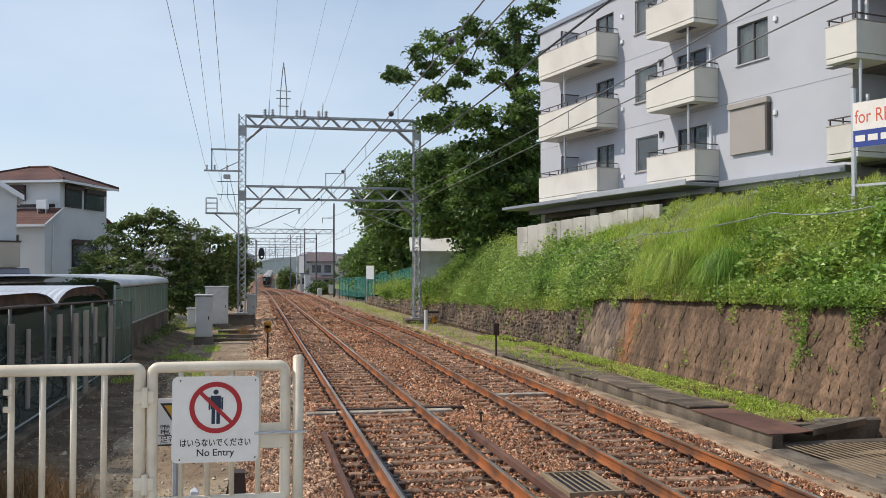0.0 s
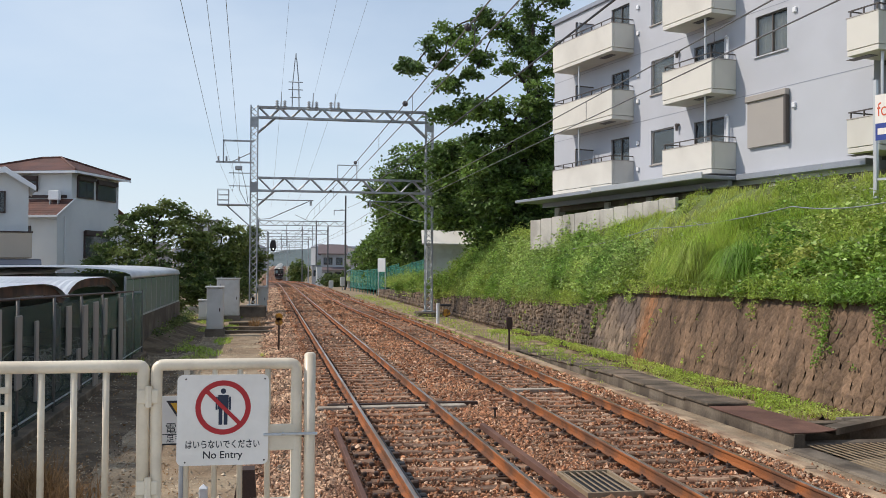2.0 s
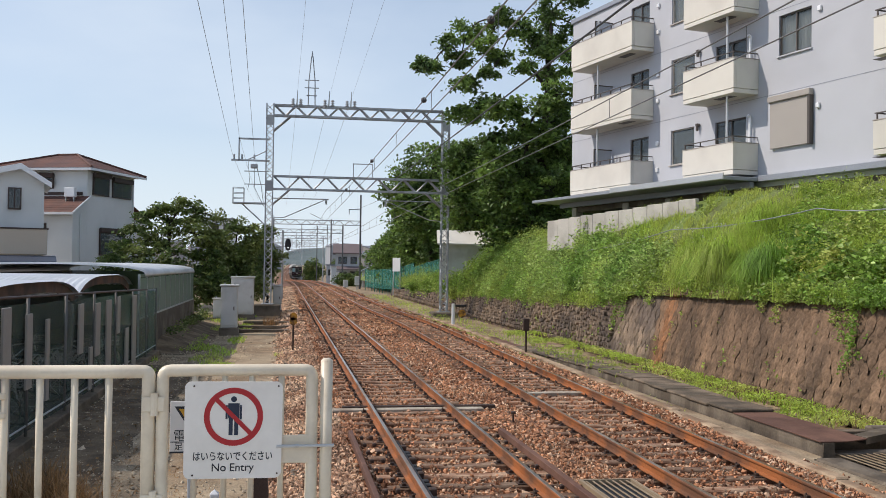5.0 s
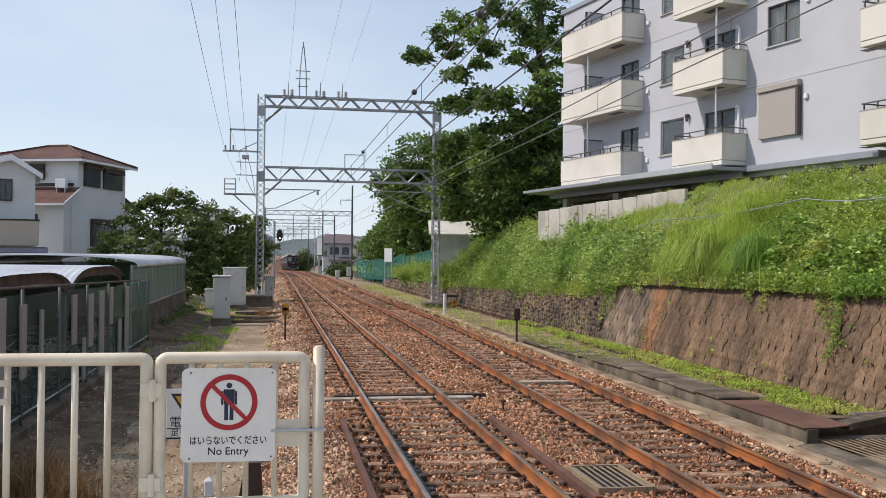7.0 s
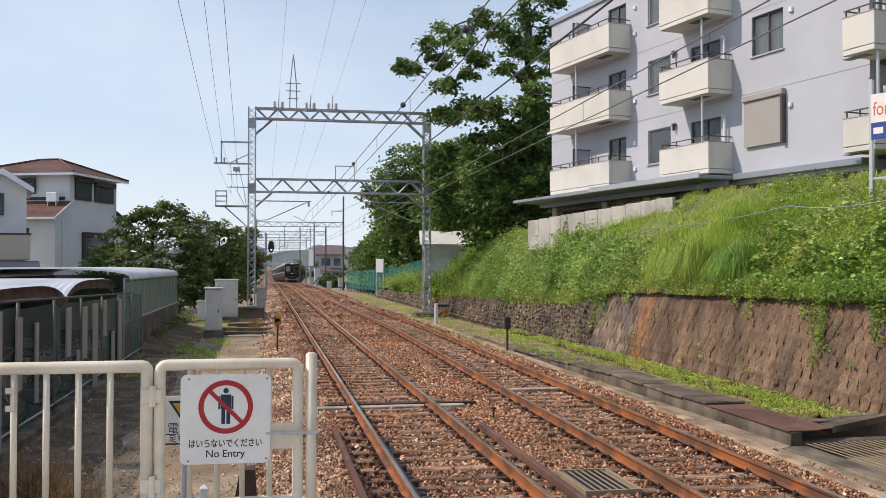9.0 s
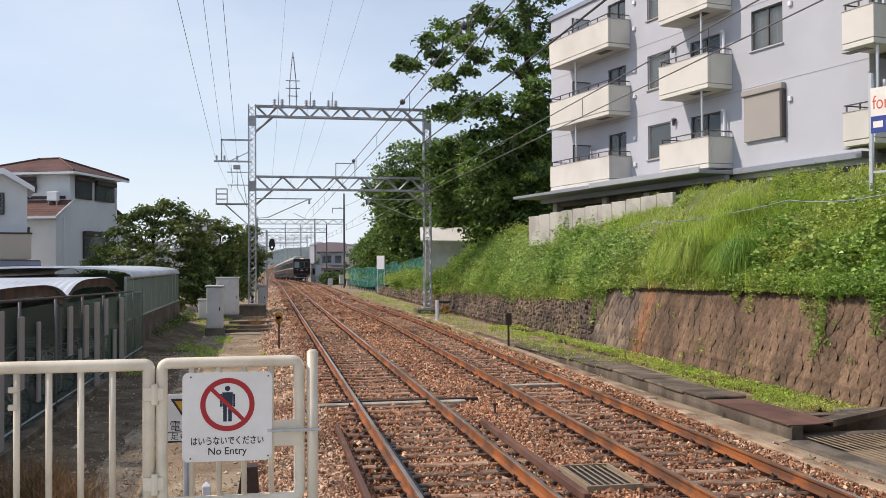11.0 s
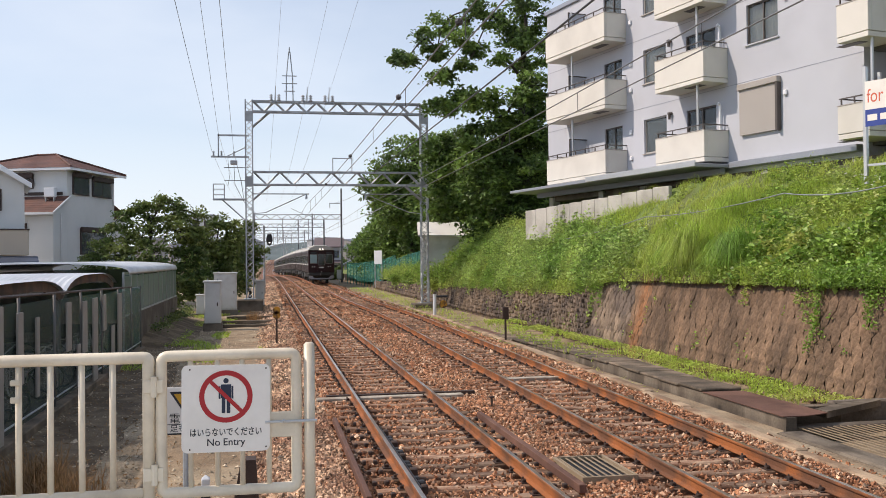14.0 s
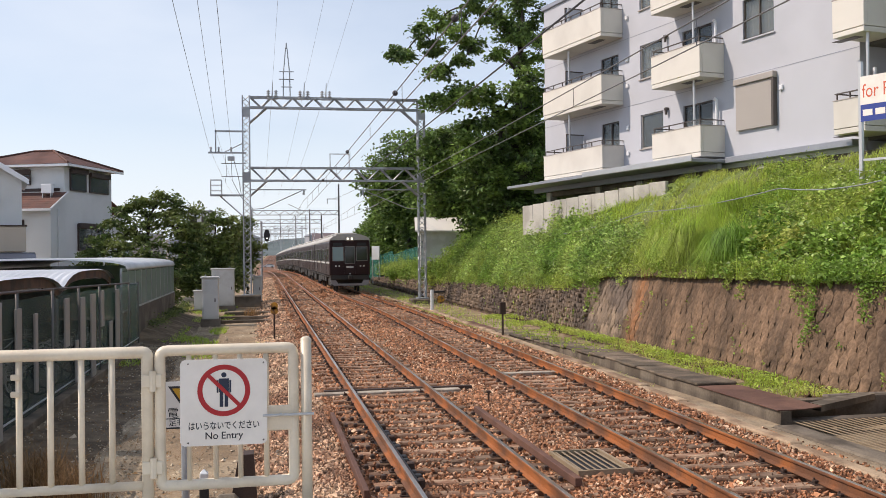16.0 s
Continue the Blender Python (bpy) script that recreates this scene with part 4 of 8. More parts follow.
    stuff("wildflowers", *leaves(fl, np.full(len(fl), 0.035), 1.0, 1.1), PETAL, "small white wildflowers among the grass", "flowers")


bank_plants()


def verge_plants():
    """Low weeds at the foot of the wall and in the yard."""
    p = []
    while len(p) < 5200:
        y = RNG.uniform(14.9, 40)
        x = RNG.uniform(8.82, 10.75)
        if noise.noise((x * 1.2, y * 0.5, 5)) + 0.9 * noise.noise((x * 2.6, y * 1.6, 2)) + 0.2 > (10.75 - x) * 0.42 - (0.25 if 14 < y < 26 else 0):
            p.append((x, y, -0.18))
    for i in range(500):
        p.append((RNG.uniform(7.9, 8.8), RNG.choice(np.arange(22.45, 33.0, 1.0)) + RNG.normal(0, 0.03), -0.02 - 0.02 * RNG.random()))
    for i in range(1800):
        p.append((RNG.normal(7.75, 0.14), RNG.uniform(18, 60), -0.3))
    for i in range(2600):
        p.append((RNG.normal(9.0, 0.6), RNG.uniform(36, 95), -0.3))
    yard = []
    while len(yard) < 3600:
        x, y = RNG.uniform(-4.6, 0.0), RNG.uniform(24, 56)
        if noise.noise((x * 0.7, y * 0.3, 8)) > 0.08 + (0.3 if y < 30 else 0) + (0.35 if x > -1.4 else 0):
            yard.append((x, y, -0.4))
    p, yard = np.array(p), np.array(yard)
    v = join(blades(p, RNG.uniform(0.06, 0.17, len(p)), 0.009, 0.9), leaves(p[::2] + (0, 0, 0.1), np.full(len(p[::2]), 0.05), 1.2),
             blades(yard, np.full(len(yard), 0.14), 0.012, 0.8), leaves(yard[::2] + (0, 0, 0.07), np.full(len(yard[::2]), 0.05), 1.2))
    stuff("verge_weeds", *v, GRASS, "low bright weeds along the wall's foot and in the yard", "weeds")
    dry = []
    for cx, cy, n in ((-2.6, 11.9, 520), (-2.25, 11.3, 420), (-2.9, 12.6, 300), (-0.6, 46, 200)):
        a = RNG.normal(0, 0.17, (n, 2))
        dry.append(np.stack([cx + a[:, 0], cy + a[:, 1] * 1.6, np.full(n, -0.4)], 1))
    dry = np.concatenate(dry)
    stuff("dry_grass", *blades(dry, np.full(len(dry), 0.55), 0.007, 0.4), DRY, "dry reddish-brown grass tuft in the gravel", "grass")
    # dark trodden earth beside the shelter, its colour carries the shelter's shade too
    b, n = Build(), 26
    rows = []
    for i in range(n + 1):
        y = 8.5 + 20.5 * i / n
        edge = -2.35 + 0.35 * noise.noise((y * 0.5, 0.3, 4)) - (0.9 if i in (0, n) else 0)
        rows.append([(-4.0, y, -0.372), (edge - 0.5, y, -0.362), (edge, y, -0.385)])
    b.loft(rows, closed=False)
    tagged(new("earth_patch", b.mesh("earth_patch", EARTH_AND_SHADE, fix=False)), "dark damp earth along the fence, the shelter's shade put into its colour", "earth", kind="structure")
    # straw and fallen leaves on the dark earth
    n = 2600
    q = np.stack([RNG.uniform(-3.9, -0.9, n), 8.5 + 20 * RNG.random(n) ** 1.4, np.full(n, -0.365)], 1)
    straw = blades(q[:900], np.full(900, 0.10), 0.004, 2.6)
    stuff("leaf_litter", *join(straw, leaves(q[900:], RNG.uniform(0.02, 0.05, n - 900), 2.0, 1.5, 0.05)), DRY, "brown straw and fallen leaves on the yard", "leaf litter")
    # rank weeds against the long shed's base
    w = []
    for i in range(60):
        x, y = RNG.uniform(-4.2, -3.85), RNG.uniform(36, 52)
        m = int(RNG.uniform(20, 60))
        w.append(RNG.normal(0, 1, (m, 3)) * (0.14, 0.2, 0.12) + (x, y, -0.1 + 0.25 * RNG.random()))
    w = np.concatenate(w)
    stuff("rank_weeds", *leaves(w, RNG.uniform(0.03, 0.07, len(w)), 0.6, 1.8), LEAF_MID, "dark rank weeds growing along the shed", "weeds")
    # gravel in the yard
    n = 16000
    x, y = RNG.uniform(-4.5, 0.6, n), 8 + 34 * RNG.random(n) ** 1.6
    g = np.stack([x, y, -0.385 + RNG.uniform(-0.015, 0.02, n)], 1)
    base = np.array([(1, 0, 0), (-1, 0.1, 0), (0, 1, 0.1), (0, -1, 0), (0.1, 0, 0.8), (0, 0, -0.8)])
    tri = np.array([(0, 2, 4), (2, 1, 4), (1, 3, 4), (3, 0, 4), (2, 0, 5), (1, 2, 5), (3, 1, 5), (0, 3, 5)])
    q = base[None] * RNG.uniform(0.5, 1.2, (n, 1, 3)) + RNG.normal(0, 0.15, (n, 6, 3))
    v = (q * (0.02 * RNG.lognormal(0, 0.4, (n, 1, 1))) + g[:, None]).reshape(-1, 3)
    stuff("yard_gravel", v, (tri[None] + (np.arange(n) * 6)[:, None, None]).reshape(-1, 3), GRAVEL, "pale loose gravel on the yard", "gravel")


# brown earth, darkened to hold the shelter's shade in its colour
EARTH_AND_SHADE = material("earth_and_shade", (0.10, 0.066, 0.036), 0.95, 0, 0.5, 3, 40, 0.8, 0.02, (0.19, 0.135, 0.082), 1.6, 0.42)
GRAVEL = material("pale_gravel", (0.44, 0.36, 0.26), 0.9, 0, 0.3, 2, 30, 0.2, 0.005, island=0.5)
verge_plants()


def limb(b, a, c, r0, r1, rise, rnd, n=5):
    """A bent tapering limb from a to c."""
    mid = a.lerp(c, 0.55) + Vector((rnd.uniform(-.25, .25), rnd.uniform(-.25, .25), rise))
    last = a
    for i in range(1, n + 1):
        t = i / n
        p = a * (1 - t) ** 2 + mid * 2 * t * (1 - t) + c * t * t
        b.tube(last, p, r0 + (r1 - r0) * (i - 1) / n, r0 + (r1 - r0) * t, 6, False)
        last = p


def tree(base, blobs, mat, label, leaf=0.16, per=70, clump=0.55, trunk=0.3, density=1.0, seed=1, flat=0.55, crown_axis=None, second=None):
    """Tapered trunk, bent limbs to each mass of the crown, twigs to each spray of leaves."""
    rnd = random.Random(seed)
    t = thing("tree", label, "tree", pose(*base))
    wood, cs, own = Build(), [], []
    low, high = min(b[2] - b[3] for b in blobs), max(b[2] for b in blobs)
    mx_ = sum(b[0] for b in blobs) / len(blobs)
    axis = [Vector(p) for p in crown_axis] if crown_axis else [Vector((0, 0, 0)), Vector((0.1, 0.05, max(0.6, low * 0.5))), Vector((mx_ * 0.5, 0, max(1.0, low * 0.75 + 0.6))), Vector((mx_ * 0.8, 0, high * 0.8))]
    k = len(axis) - 1
    for i in range(k):
        wood.tube(axis[i], axis[i + 1], trunk * (1.25 - 0.95 * i / k), trunk * (1.25 - 0.95 * (i + 1) / k), 9, False)

    def on_axis(z):
        for p, q in zip(axis, axis[1:]):
            if p.z <= z <= q.z:
                return p.lerp(q, (z - p.z) / (q.z - p.z))
        return axis[-1].copy()

    for bi, (x, y, z, r) in enumerate(blobs):
        c = Vector((x, y, z))
        start, thick = on_axis(max(z - 0.45 * math.hypot(x, y) - 0.8, axis[1].z)), trunk * 0.34
        for q in blobs:
            other = Vector(q[:3])
            if 0.1 < (other - c).length < (start - c).length * 0.75 and abs(other.x - axis[-1].x) < abs(x - axis[-1].x) - 0.3:
                start, thick = other, trunk * 0.16
        limb(wood, start, c, thick, trunk * 0.1, 0.25 + 0.08 * (c - start).length, rnd)
        n = int(16 * density * r * r) + 5
        for i in range(n):
            d = Vector((rnd.gauss(0, 1), rnd.gauss(0, 1), rnd.gauss(0, 1))).normalized()
            p = c + d * r * (0.4 + 0.65 * rnd.random() ** 0.6)
            wood.tube(c.lerp(p, 0.15), p, trunk * 0.06, 0.012, 4, False)
            m = int(per * rnd.uniform(0.5, 1.4))
            q = RNG.normal(0, 1, (m, 3)) * (clump, clump, clump * flat) * rnd.uniform(0.6, 1.15)
            q[:, 2] -= 0.3 * (q[:, 0] ** 2 + q[:, 1] ** 2)
            cs.append(q + np.array(p))
            own.append(bool(second) and bi % 3 == 1)
    part("trunk", wood, BARK, t, "grey-brown trunk and limbs", smooth=True)
    for name, m_, pick in (("crown", mat, False), ("light_foliage", second, True)):
        sel = [c for c, o in zip(cs, own) if o == pick]
        if sel:
            sel = np.concatenate(sel)
            ob = new(name, tri_mesh(name, *leaves(sel, np.full(len(sel), leaf), 0.5, 1.7), m_))
            ob.parent = t
            tagged(ob, kind="stuff")
    return t


# the tall tree beside the apartment house: open spreading top, denser mass below
rnd = random.Random(14)
TOP = ((-6.5, 11.0, 0.35), (-5.7, 11.2, 0.5), (-4.7, 12.4, 0.65), (-3.4, 13.6, 0.75), (-2.0, 13.9, 0.75), (-0.9, 13.6, 0.65), (0.1, 13.0, 0.75), (1.3, 14.5, 0.9), (2.5, 15.5, 1.0), (-4.0, 11.7, 0.6), (-2.7, 12.4, 0.7),
       (-1.6, 12.0, 0.6), (-0.6, 11.2, 0.45), (-4.2, 10.0, 0.4), (-3.3, 10.4, 0.4), (-2.4, 10.8, 0.45), (0.9, 12.2, 0.75), (1.6, 13.3, 0.9), (1.3, 11.0, 0.75), (2.2, 11.6, 0.9), (3.4, 13.6, 1.2))
tree((14.0, 54, 3.0), [(x, rnd.uniform(-1.2, 1.4), z, r) for x, z, r in TOP], LEAF_DARK, "tall dark green broadleaf tree with open spreading limbs", 0.15, 50, 0.25, 0.34, 1.1, 3, 0.5,
     [(0.6, 0, 0), (0.9, 0, 3.0), (0.7, 0, 6.0), (1.0, 0, 9.0), (1.2, 0, 12.6)])
LOW = ((-2.7, 9.2, 0.3), (-4.5, 8.3, 0.4), (-3.6, 8.4, 0.45), (-2.4, 8.6, 0.5), (-1.4, 8.8, 0.55), (0.2, 8.9, 0.7), (1.2, 9.6, 0.8), (2.0, 8.6, 0.9), (-0.9, 7.5, 0.8), (-2.0, 7.3, 0.7), (0.5, 7.2, 1.0), (1.9, 6.6, 1.2), (-3.4, 6.4, 0.7),
       (-4.2, 5.7, 0.8), (-2.4, 5.7, 1.0), (-0.8, 5.4, 1.2), (-4.2, 4.4, 0.8), (-1.7, 3.8, 1.2), (0.6, 4.3, 1.3), (-3.7, 2.9, 0.9), (-2.3, 2.1, 1.0), (-0.5, 2.3, 1.2), (1.4, 2.4, 1.2), (2.2, 4.5, 1.2))
tree((14.0, 53.0, 2.8), [(x, rnd.uniform(-1.6, 1.6), z, r) for x, z, r in LOW], LEAF_DARK, "dense dark green broadleaf tree under the taller one", 0.16, 60, 0.32, 0.3, 1.25, 4, 0.45,
     [(0, 0, 0), (0.2, 0, 2.0), (-0.3, 0, 5.0), (-0.6, 0, 8.0)], LEAF_LIME)
# wooded slope behind it
for i, (x, y, z, h, r) in enumerate(((15.0, 70, 2.0, 9.4, 2.8), (13.0, 84, 1.6, 12.4, 3.0), (17.5, 88, 2.5, 12.6, 3.6), (15.0, 96, 1.4, 9.8, 3.2), (18, 106, 1.8, 10.5, 3.8), (15.0, 108, 1.0, 8.2, 3.3), (15.2, 122, 0.6, 7.4, 3.2),
                                     (17.0, 62, 3.0, 9.0, 3.0), (20, 128, 0.5, 10.5, 4.2))):
    blobs = [(0, 0, h - r, r), (-r * 0.75, 0.4, h - r * 1.5, r * 0.7), (r * 0.6, -0.5, h - r * 1.7, r * 0.8), (-r * 0.5, -1.0, h - r * 2.1, r * 0.66), (0.3, -r * 0.6, h * 0.42, r * 0.7), (r * 0.2, -r * 0.3, h * 0.2, r * 0.5)]
    tree((x, y, z), blobs, LEAF_DARK, "dense dark green tree on the wooded slope", 0.2, 62, 0.5, 0.3, 0.75, 20 + i, 0.42, None, LEAF_LIME)
for i, (x, y, z, k) in enumerate(((11.5, 57.5, 0.9, 1.0), (12.3, 54.5, 1.6, 1.1), (10.9, 60.6, 0.7, 0.9), (13.0, 50.5, 2.2, 1.0), (12.2, 60.5, 1.2, 1.0), (11.8, 66, 0.6, 1.1), (11.6, 72, 0.4, 1.0), (11.4, 79, 0.2, 0.9))):
    tree((x, y, z), [(0, 0, 1.1 * k, 0.6 * k), (-0.5 * k, 0.2, 0.7 * k, 0.55 * k), (0.5 * k, -0.1, 0.75 * k, 0.6 * k), (0.1, -0.5, 0.4 * k, 0.6 * k)], WEED, "leafy light green shrub on the bank by the hut", 0.1, 45, 0.28, 0.04, 2.2, 60 + i, 0.7)
# garden trees by the houses
tree((-6.4, 55, -0.5), [(-1.9, 0, 5.0, 0.4), (-1.2, 0.3, 5.7, 0.45), (-0.3, 0, 6.2, 0.5), (0.9, 0, 6.3, 0.45), (1.7, 0.3, 5.9, 0.5), (0.4, 0, 5.3, 0.7), (2.6, 0.2, 5.6, 0.4), (-0.7, 0, 4.6, 0.8), (-2.4, 0, 4.1, 0.55), (1.6, -0.4, 4.7, 0.9), (2.7, -0.2, 4.4, 0.7),
     (-2.7, -0.5, 3.0, 0.6), (-1.4, -0.8, 3.4, 0.8), (0.2, -1, 3.4, 1.0), (2.2, 0, 3.2, 1.0), (-0.9, -1.2, 1.8, 1.2), (1.4, -1, 1.6, 1.2), (3.0, -0.5, 1.7, 1.0), (-2.4, -0.8, 1.6, 0.8)],
     LEAF_MID, "layered green garden tree with upright tips beside the bicycle shelter", 0.13, 46, 0.25, 0.2, 1.5, 41, 0.42)
tree((-2.9, 60, -0.5), [(0.1, 0, 5.4, 0.5), (0.9, 0, 4.9, 0.6), (-0.9, 0, 4.4, 0.9), (0.7, 0, 3.9, 1.0), (-0.3, -0.6, 2.8, 1.1), (0.9, -0.6, 2.0, 1.0), (-1.2, -0.6, 1.7, 1.1), (-0.2, -0.8, 0.9, 0.9)],
     LEAF_MID, "small dark green garden tree behind the catenary mast", 0.13, 46, 0.27, 0.16, 1.6, 42, 0.45)
tree((-1.2, 73, -0.5), [(0, 0, 5.6, 0.5), (-0.5, 0, 4.4, 0.8), (0.4, 0, 3.8, 0.8), (-0.2, -0.4, 2.6, 0.8), (-0.6, -0.4, 1.4, 0.8)], LEAF_MID, "slim dark green tree behind the catenary mast", 0.13, 46, 0.27, 0.12, 1.8, 45, 0.45)
tree((-9.2, 58, -0.5), [(0, 0, 2.3, 0.8), (-1.0, 0, 1.7, 0.9), (1.1, -0.3, 2.0, 0.9), (0.2, -0.6, 1.1, 1.0)], LEAF_MID, "low olive-green shrub tree by the white house", 0.15, 60, 0.42, 0.15, 1.2, 43)
tree((8.2, 262, -2.2), [(0, 0, 5.0, 1.9), (-1.2, 0, 3.4, 1.8), (1, 0, 3.4, 1.8), (-0.4, -0.6, 1.4, 1.7)], LEAF_MID, "bushy green tree beside the distant line", 0.3, 40, 0.6, 0.2, 0.6, 44)


# trees and scrub beside the line in the distance
for i, (x, y, h, r) in enumerate(((-7.5, 118, 5.0, 1.7), (-8.5, 150, 5.5, 2.0), (-9.0, 190, 5.5, 2.2), (-10.5, 235, 6.0, 2.4), (-12, 290, 7.0, 3.0), (-14, 350, 8.0, 3.4), (22, 330, 8.0, 3.4), (26, 400, 9.0, 4.0), (-12, 420, 9.0, 4.0), (9.6, 150, 2.2, 0.9), (11.2, 155, 2.0, 0.9), (12.6, 150, 2.6, 1.0))):
    tree((x, y, track_z(y) - 0.6), [(0, 0, h - r * 0.8, r), (-r * 0.8, 0, h * 0.5, r * 0.8), (r * 0.8, -0.4, h * 0.45, r * 0.8), (0, -r * 0.5, h * 0.25, r * 0.7)], LEAF_MID, "bushy dark green tree beside the distant line",
         0.22, 40, 0.45, 0.2, 0.9, 80 + i)


# ---- overhead line structures ----
def lattice(b, a, c, half, bay, leg=0.035, lace=0.02, axis=2):
    """A four-legged laced mast from a to c along z (axis 2) or a laced girder along x (axis 0)."""
    a, c = Vector(a), Vector(c)
    o = [Vector((sx * half, sy * half, 0)) if axis == 2 else Vector((0, sx * half, sy * half)) for sx, sy in ((-1, -1), (1, -1), (1, 1), (-1, 1))]
    for p in o:
        b.box(*[w for k in range(3) for w in (min((a + p)[k], (c + p)[k]) - leg, max((a + p)[k], (c + p)[k]) + leg)])
    n = max(1, int((c - a).length / bay))
    for k in range(n):
        p, q = a.lerp(c, k / n), a.lerp(c, (k + 1) / n)
        for i in range(4):
            j = (i + 1) % 4
            s, e = (i, j) if k % 2 else (j, i)
            b.tube(p + o[s], q + o[e], lace, lace, 4, False)
    return b


def insulator(b, p, r=0.09, h=0.4):
    p = Vector(p)
    for k in range(4):
        z = h * (k + 0.5) / 4
        b.tube(p + Vector((0, 0, z - 0.03)), p + Vector((0, 0, z + 0.03)), r, r * 0.6, 8)
    b.tube(p, p + Vector((0, 0, h)), r * 0.35, r * 0.35, 6)
    return b


def portal(y=56.3, xl=-0.88, xr=9.45):
    g = thing("catenary_portal", "galvanised lattice steel portal spanning both tracks", "overhead line portal")
    for x, top, foot in ((xl, 11.9, 0.3), (xr, 11.85, -0.1)):
        m = part("mast", lattice(Build(), (x, y, foot + 0.02), (x, y, top), 0.2, 0.36), GALV, g, "laced steel mast")
        part("foot_plate", Build().soft(x - 0.35, x + 0.35, y - 0.35, y + 0.35, foot + 0.002, foot + 0.06, 0.01), GALV, m)
        for zc in (11.0, 7.2):
            part("gusset_plate", Build().box(x - 0.22, x + 0.22, y - 0.245, y - 0.237, zc - 0.35, zc + 0.25), GALV, m)
    for z0, z1 in ((11.25, 11.85), (6.98, 7.73)):
        b = Build()
        zc, hz = (z0 + z1) / 2, (z1 - z0) / 2
        for yy in (y - 0.2, y + 0.2):
            for z in (z0, z1):
                b.box(xl + 0.24, xr - 0.24, yy - 0.045, yy + 0.045, z - 0.05, z + 0.05)
            n = 16 if z0 > 9 else 13
            for k in range(n):
                xa, xb = xl + 0.25 + (xr - xl - 0.5) * k / n, xl + 0.25 + (xr - xl - 0.5) * (k + 1) / n
                zz = (z0, z1) if k % 2 else (z1, z0)
                b.tube((xa, yy, zz[0]), (xb, yy, zz[1]), 0.042, 0.042, 4, False)
        girder = part("girder", b, GALV, g, "laced steel girder")
        for yy in (y - 0.2, y + 0.2):
            for xa, xb in ((xl + 0.2, xl + 1.2), (xr - 0.2, xr - 1.2)):
                part("knee_brace", Build().tube((xa, yy, z0 - 0.9), (xb, yy, z0), 0.05, 0.05, 4), GALV, girder)
    # spire with ladder-like arms
    spire = part("spire", Build().tube((1.48, y, 14.75), (1.48, y, 15.1), 0.05, 0.03, 6), GALV, g, "slender steel lightning spire")
    for dx in (-0.2, 0.2):
        part("leg", Build().tube((1.48 + dx, y, 11.9), (1.48 + dx * 0.9, y, 13.3), 0.035, 0.035, 5).tube((1.48 + dx * 0.9, y, 13.3), (1.48 + dx * 0.2, y, 14.8), 0.035, 0.03, 5), GALV, spire)
    for z, w in ((12.5, 0.3), (12.95, 0.42), (13.4, 0.42)):
        part("cross_arm", Build().tube((1.48 - w, y, z), (1.48 + w, y, z), 0.03, 0.03, 5), GALV, spire)
    for x in (0.63, 2.47, 3.75):
        i = Build()
        for dx in (-0.22, 0.22):
            insulator(i, (x + dx, y - 0.25, 11.75), 0.12, 0.5)
        i.tube((x, y - 0.25, 11.85), (x + 0.03, y - 0.25, 12.75), 0.045, 0.02, 6)
        i.box(x - 0.3, x + 0.3, y - 0.3, y - 0.245, 11.7, 11.76)
        part("insulator", i, INSUL, g, "grey ribbed insulator pair")
    # side arms and service platform of the left mast
    a = Build()
    a.box(-2.65, xl, y - 0.04, y + 0.04, 9.8, 9.9).box(-3.05, xl, y - 0.04, y + 0.04, 8.55, 8.65).box(-2.66, -2.58, y - 0.04, y + 0.04, 8.6, 9.9)
    a.tube((-2.1, y, 8.65), (-1.0, y, 9.2), 0.03, 0.03, 5).box(-2.3, xl, y - 0.03, y + 0.03, 7.95, 8.0).box(-2.3, xl, y - 0.03, y + 0.03, 7.2, 7.25)
    part("side_arm", a, GALV, g)
    deck = part("service_platform", Build().soft(-2.95, xl - 0.2, y - 0.35, y + 0.35, 6.08, 6.16, 0.01), GALV, g, "small railed service platform")
    for x in (-2.92, -2.3):
        for yy in (y - 0.33, y + 0.33):
            part("rail_post", Build().tube((x, yy, 6.16), (x, yy, 7.0), 0.02, 0.02, 5), GALV, deck)
    for z in (6.4, 6.7, 7.0):
        part("rail_bar", swept(Build(), [(-2.3, y - 0.33, z), (-2.92, y - 0.33, z), (-2.921, y + 0.33, z), (-2.3, y + 0.33, z)], 0.018, 5), GALV, deck)
    part("brace", Build().tube((-2.4, y, 6.08), (-1.1, y, 4.9), 0.04, 0.04, 5), GALV, deck)
    sw = part("switch_gear", Build().soft(-1.95, -1.55, y - 0.2, y + 0.2, 8.15, 8.38, 0.03), INSUL, g, "grey line switch")
    for x in (-2.9, -2.45, -1.75):
        part("insulator", insulator(Build(), (x, y, 8.66), 0.07, 0.28), INSUL, sw)
    for pts in (((-2.1, y, 8.6), (-2.0, y - .1, 7.4), (-2.1, y, 6.9)), ((-1.75, y, 8.2), (-1.7, y - .1, 7.0), (-1.2, y, 6.0), (-0.5, y, 5.3)), ((-1.6, y, 8.2), (-1.35, y, 7.2), (-1.2, y, 6.2))):
        part("jumper_cable", Build().path(pts, 0.014, 4), WIRE, g)
    h = Build()
    h.box(3.95, 4.0, y - 0.03, y + 0.03, 7.77, 8.6).box(5.08, 5.13, y - 0.03, y + 0.03, 7.77, 8.6).box(4.0, 5.08, y - 0.03, y + 0.03, 8.55, 8.6)
    part("wire_frame", h, GALV, g)
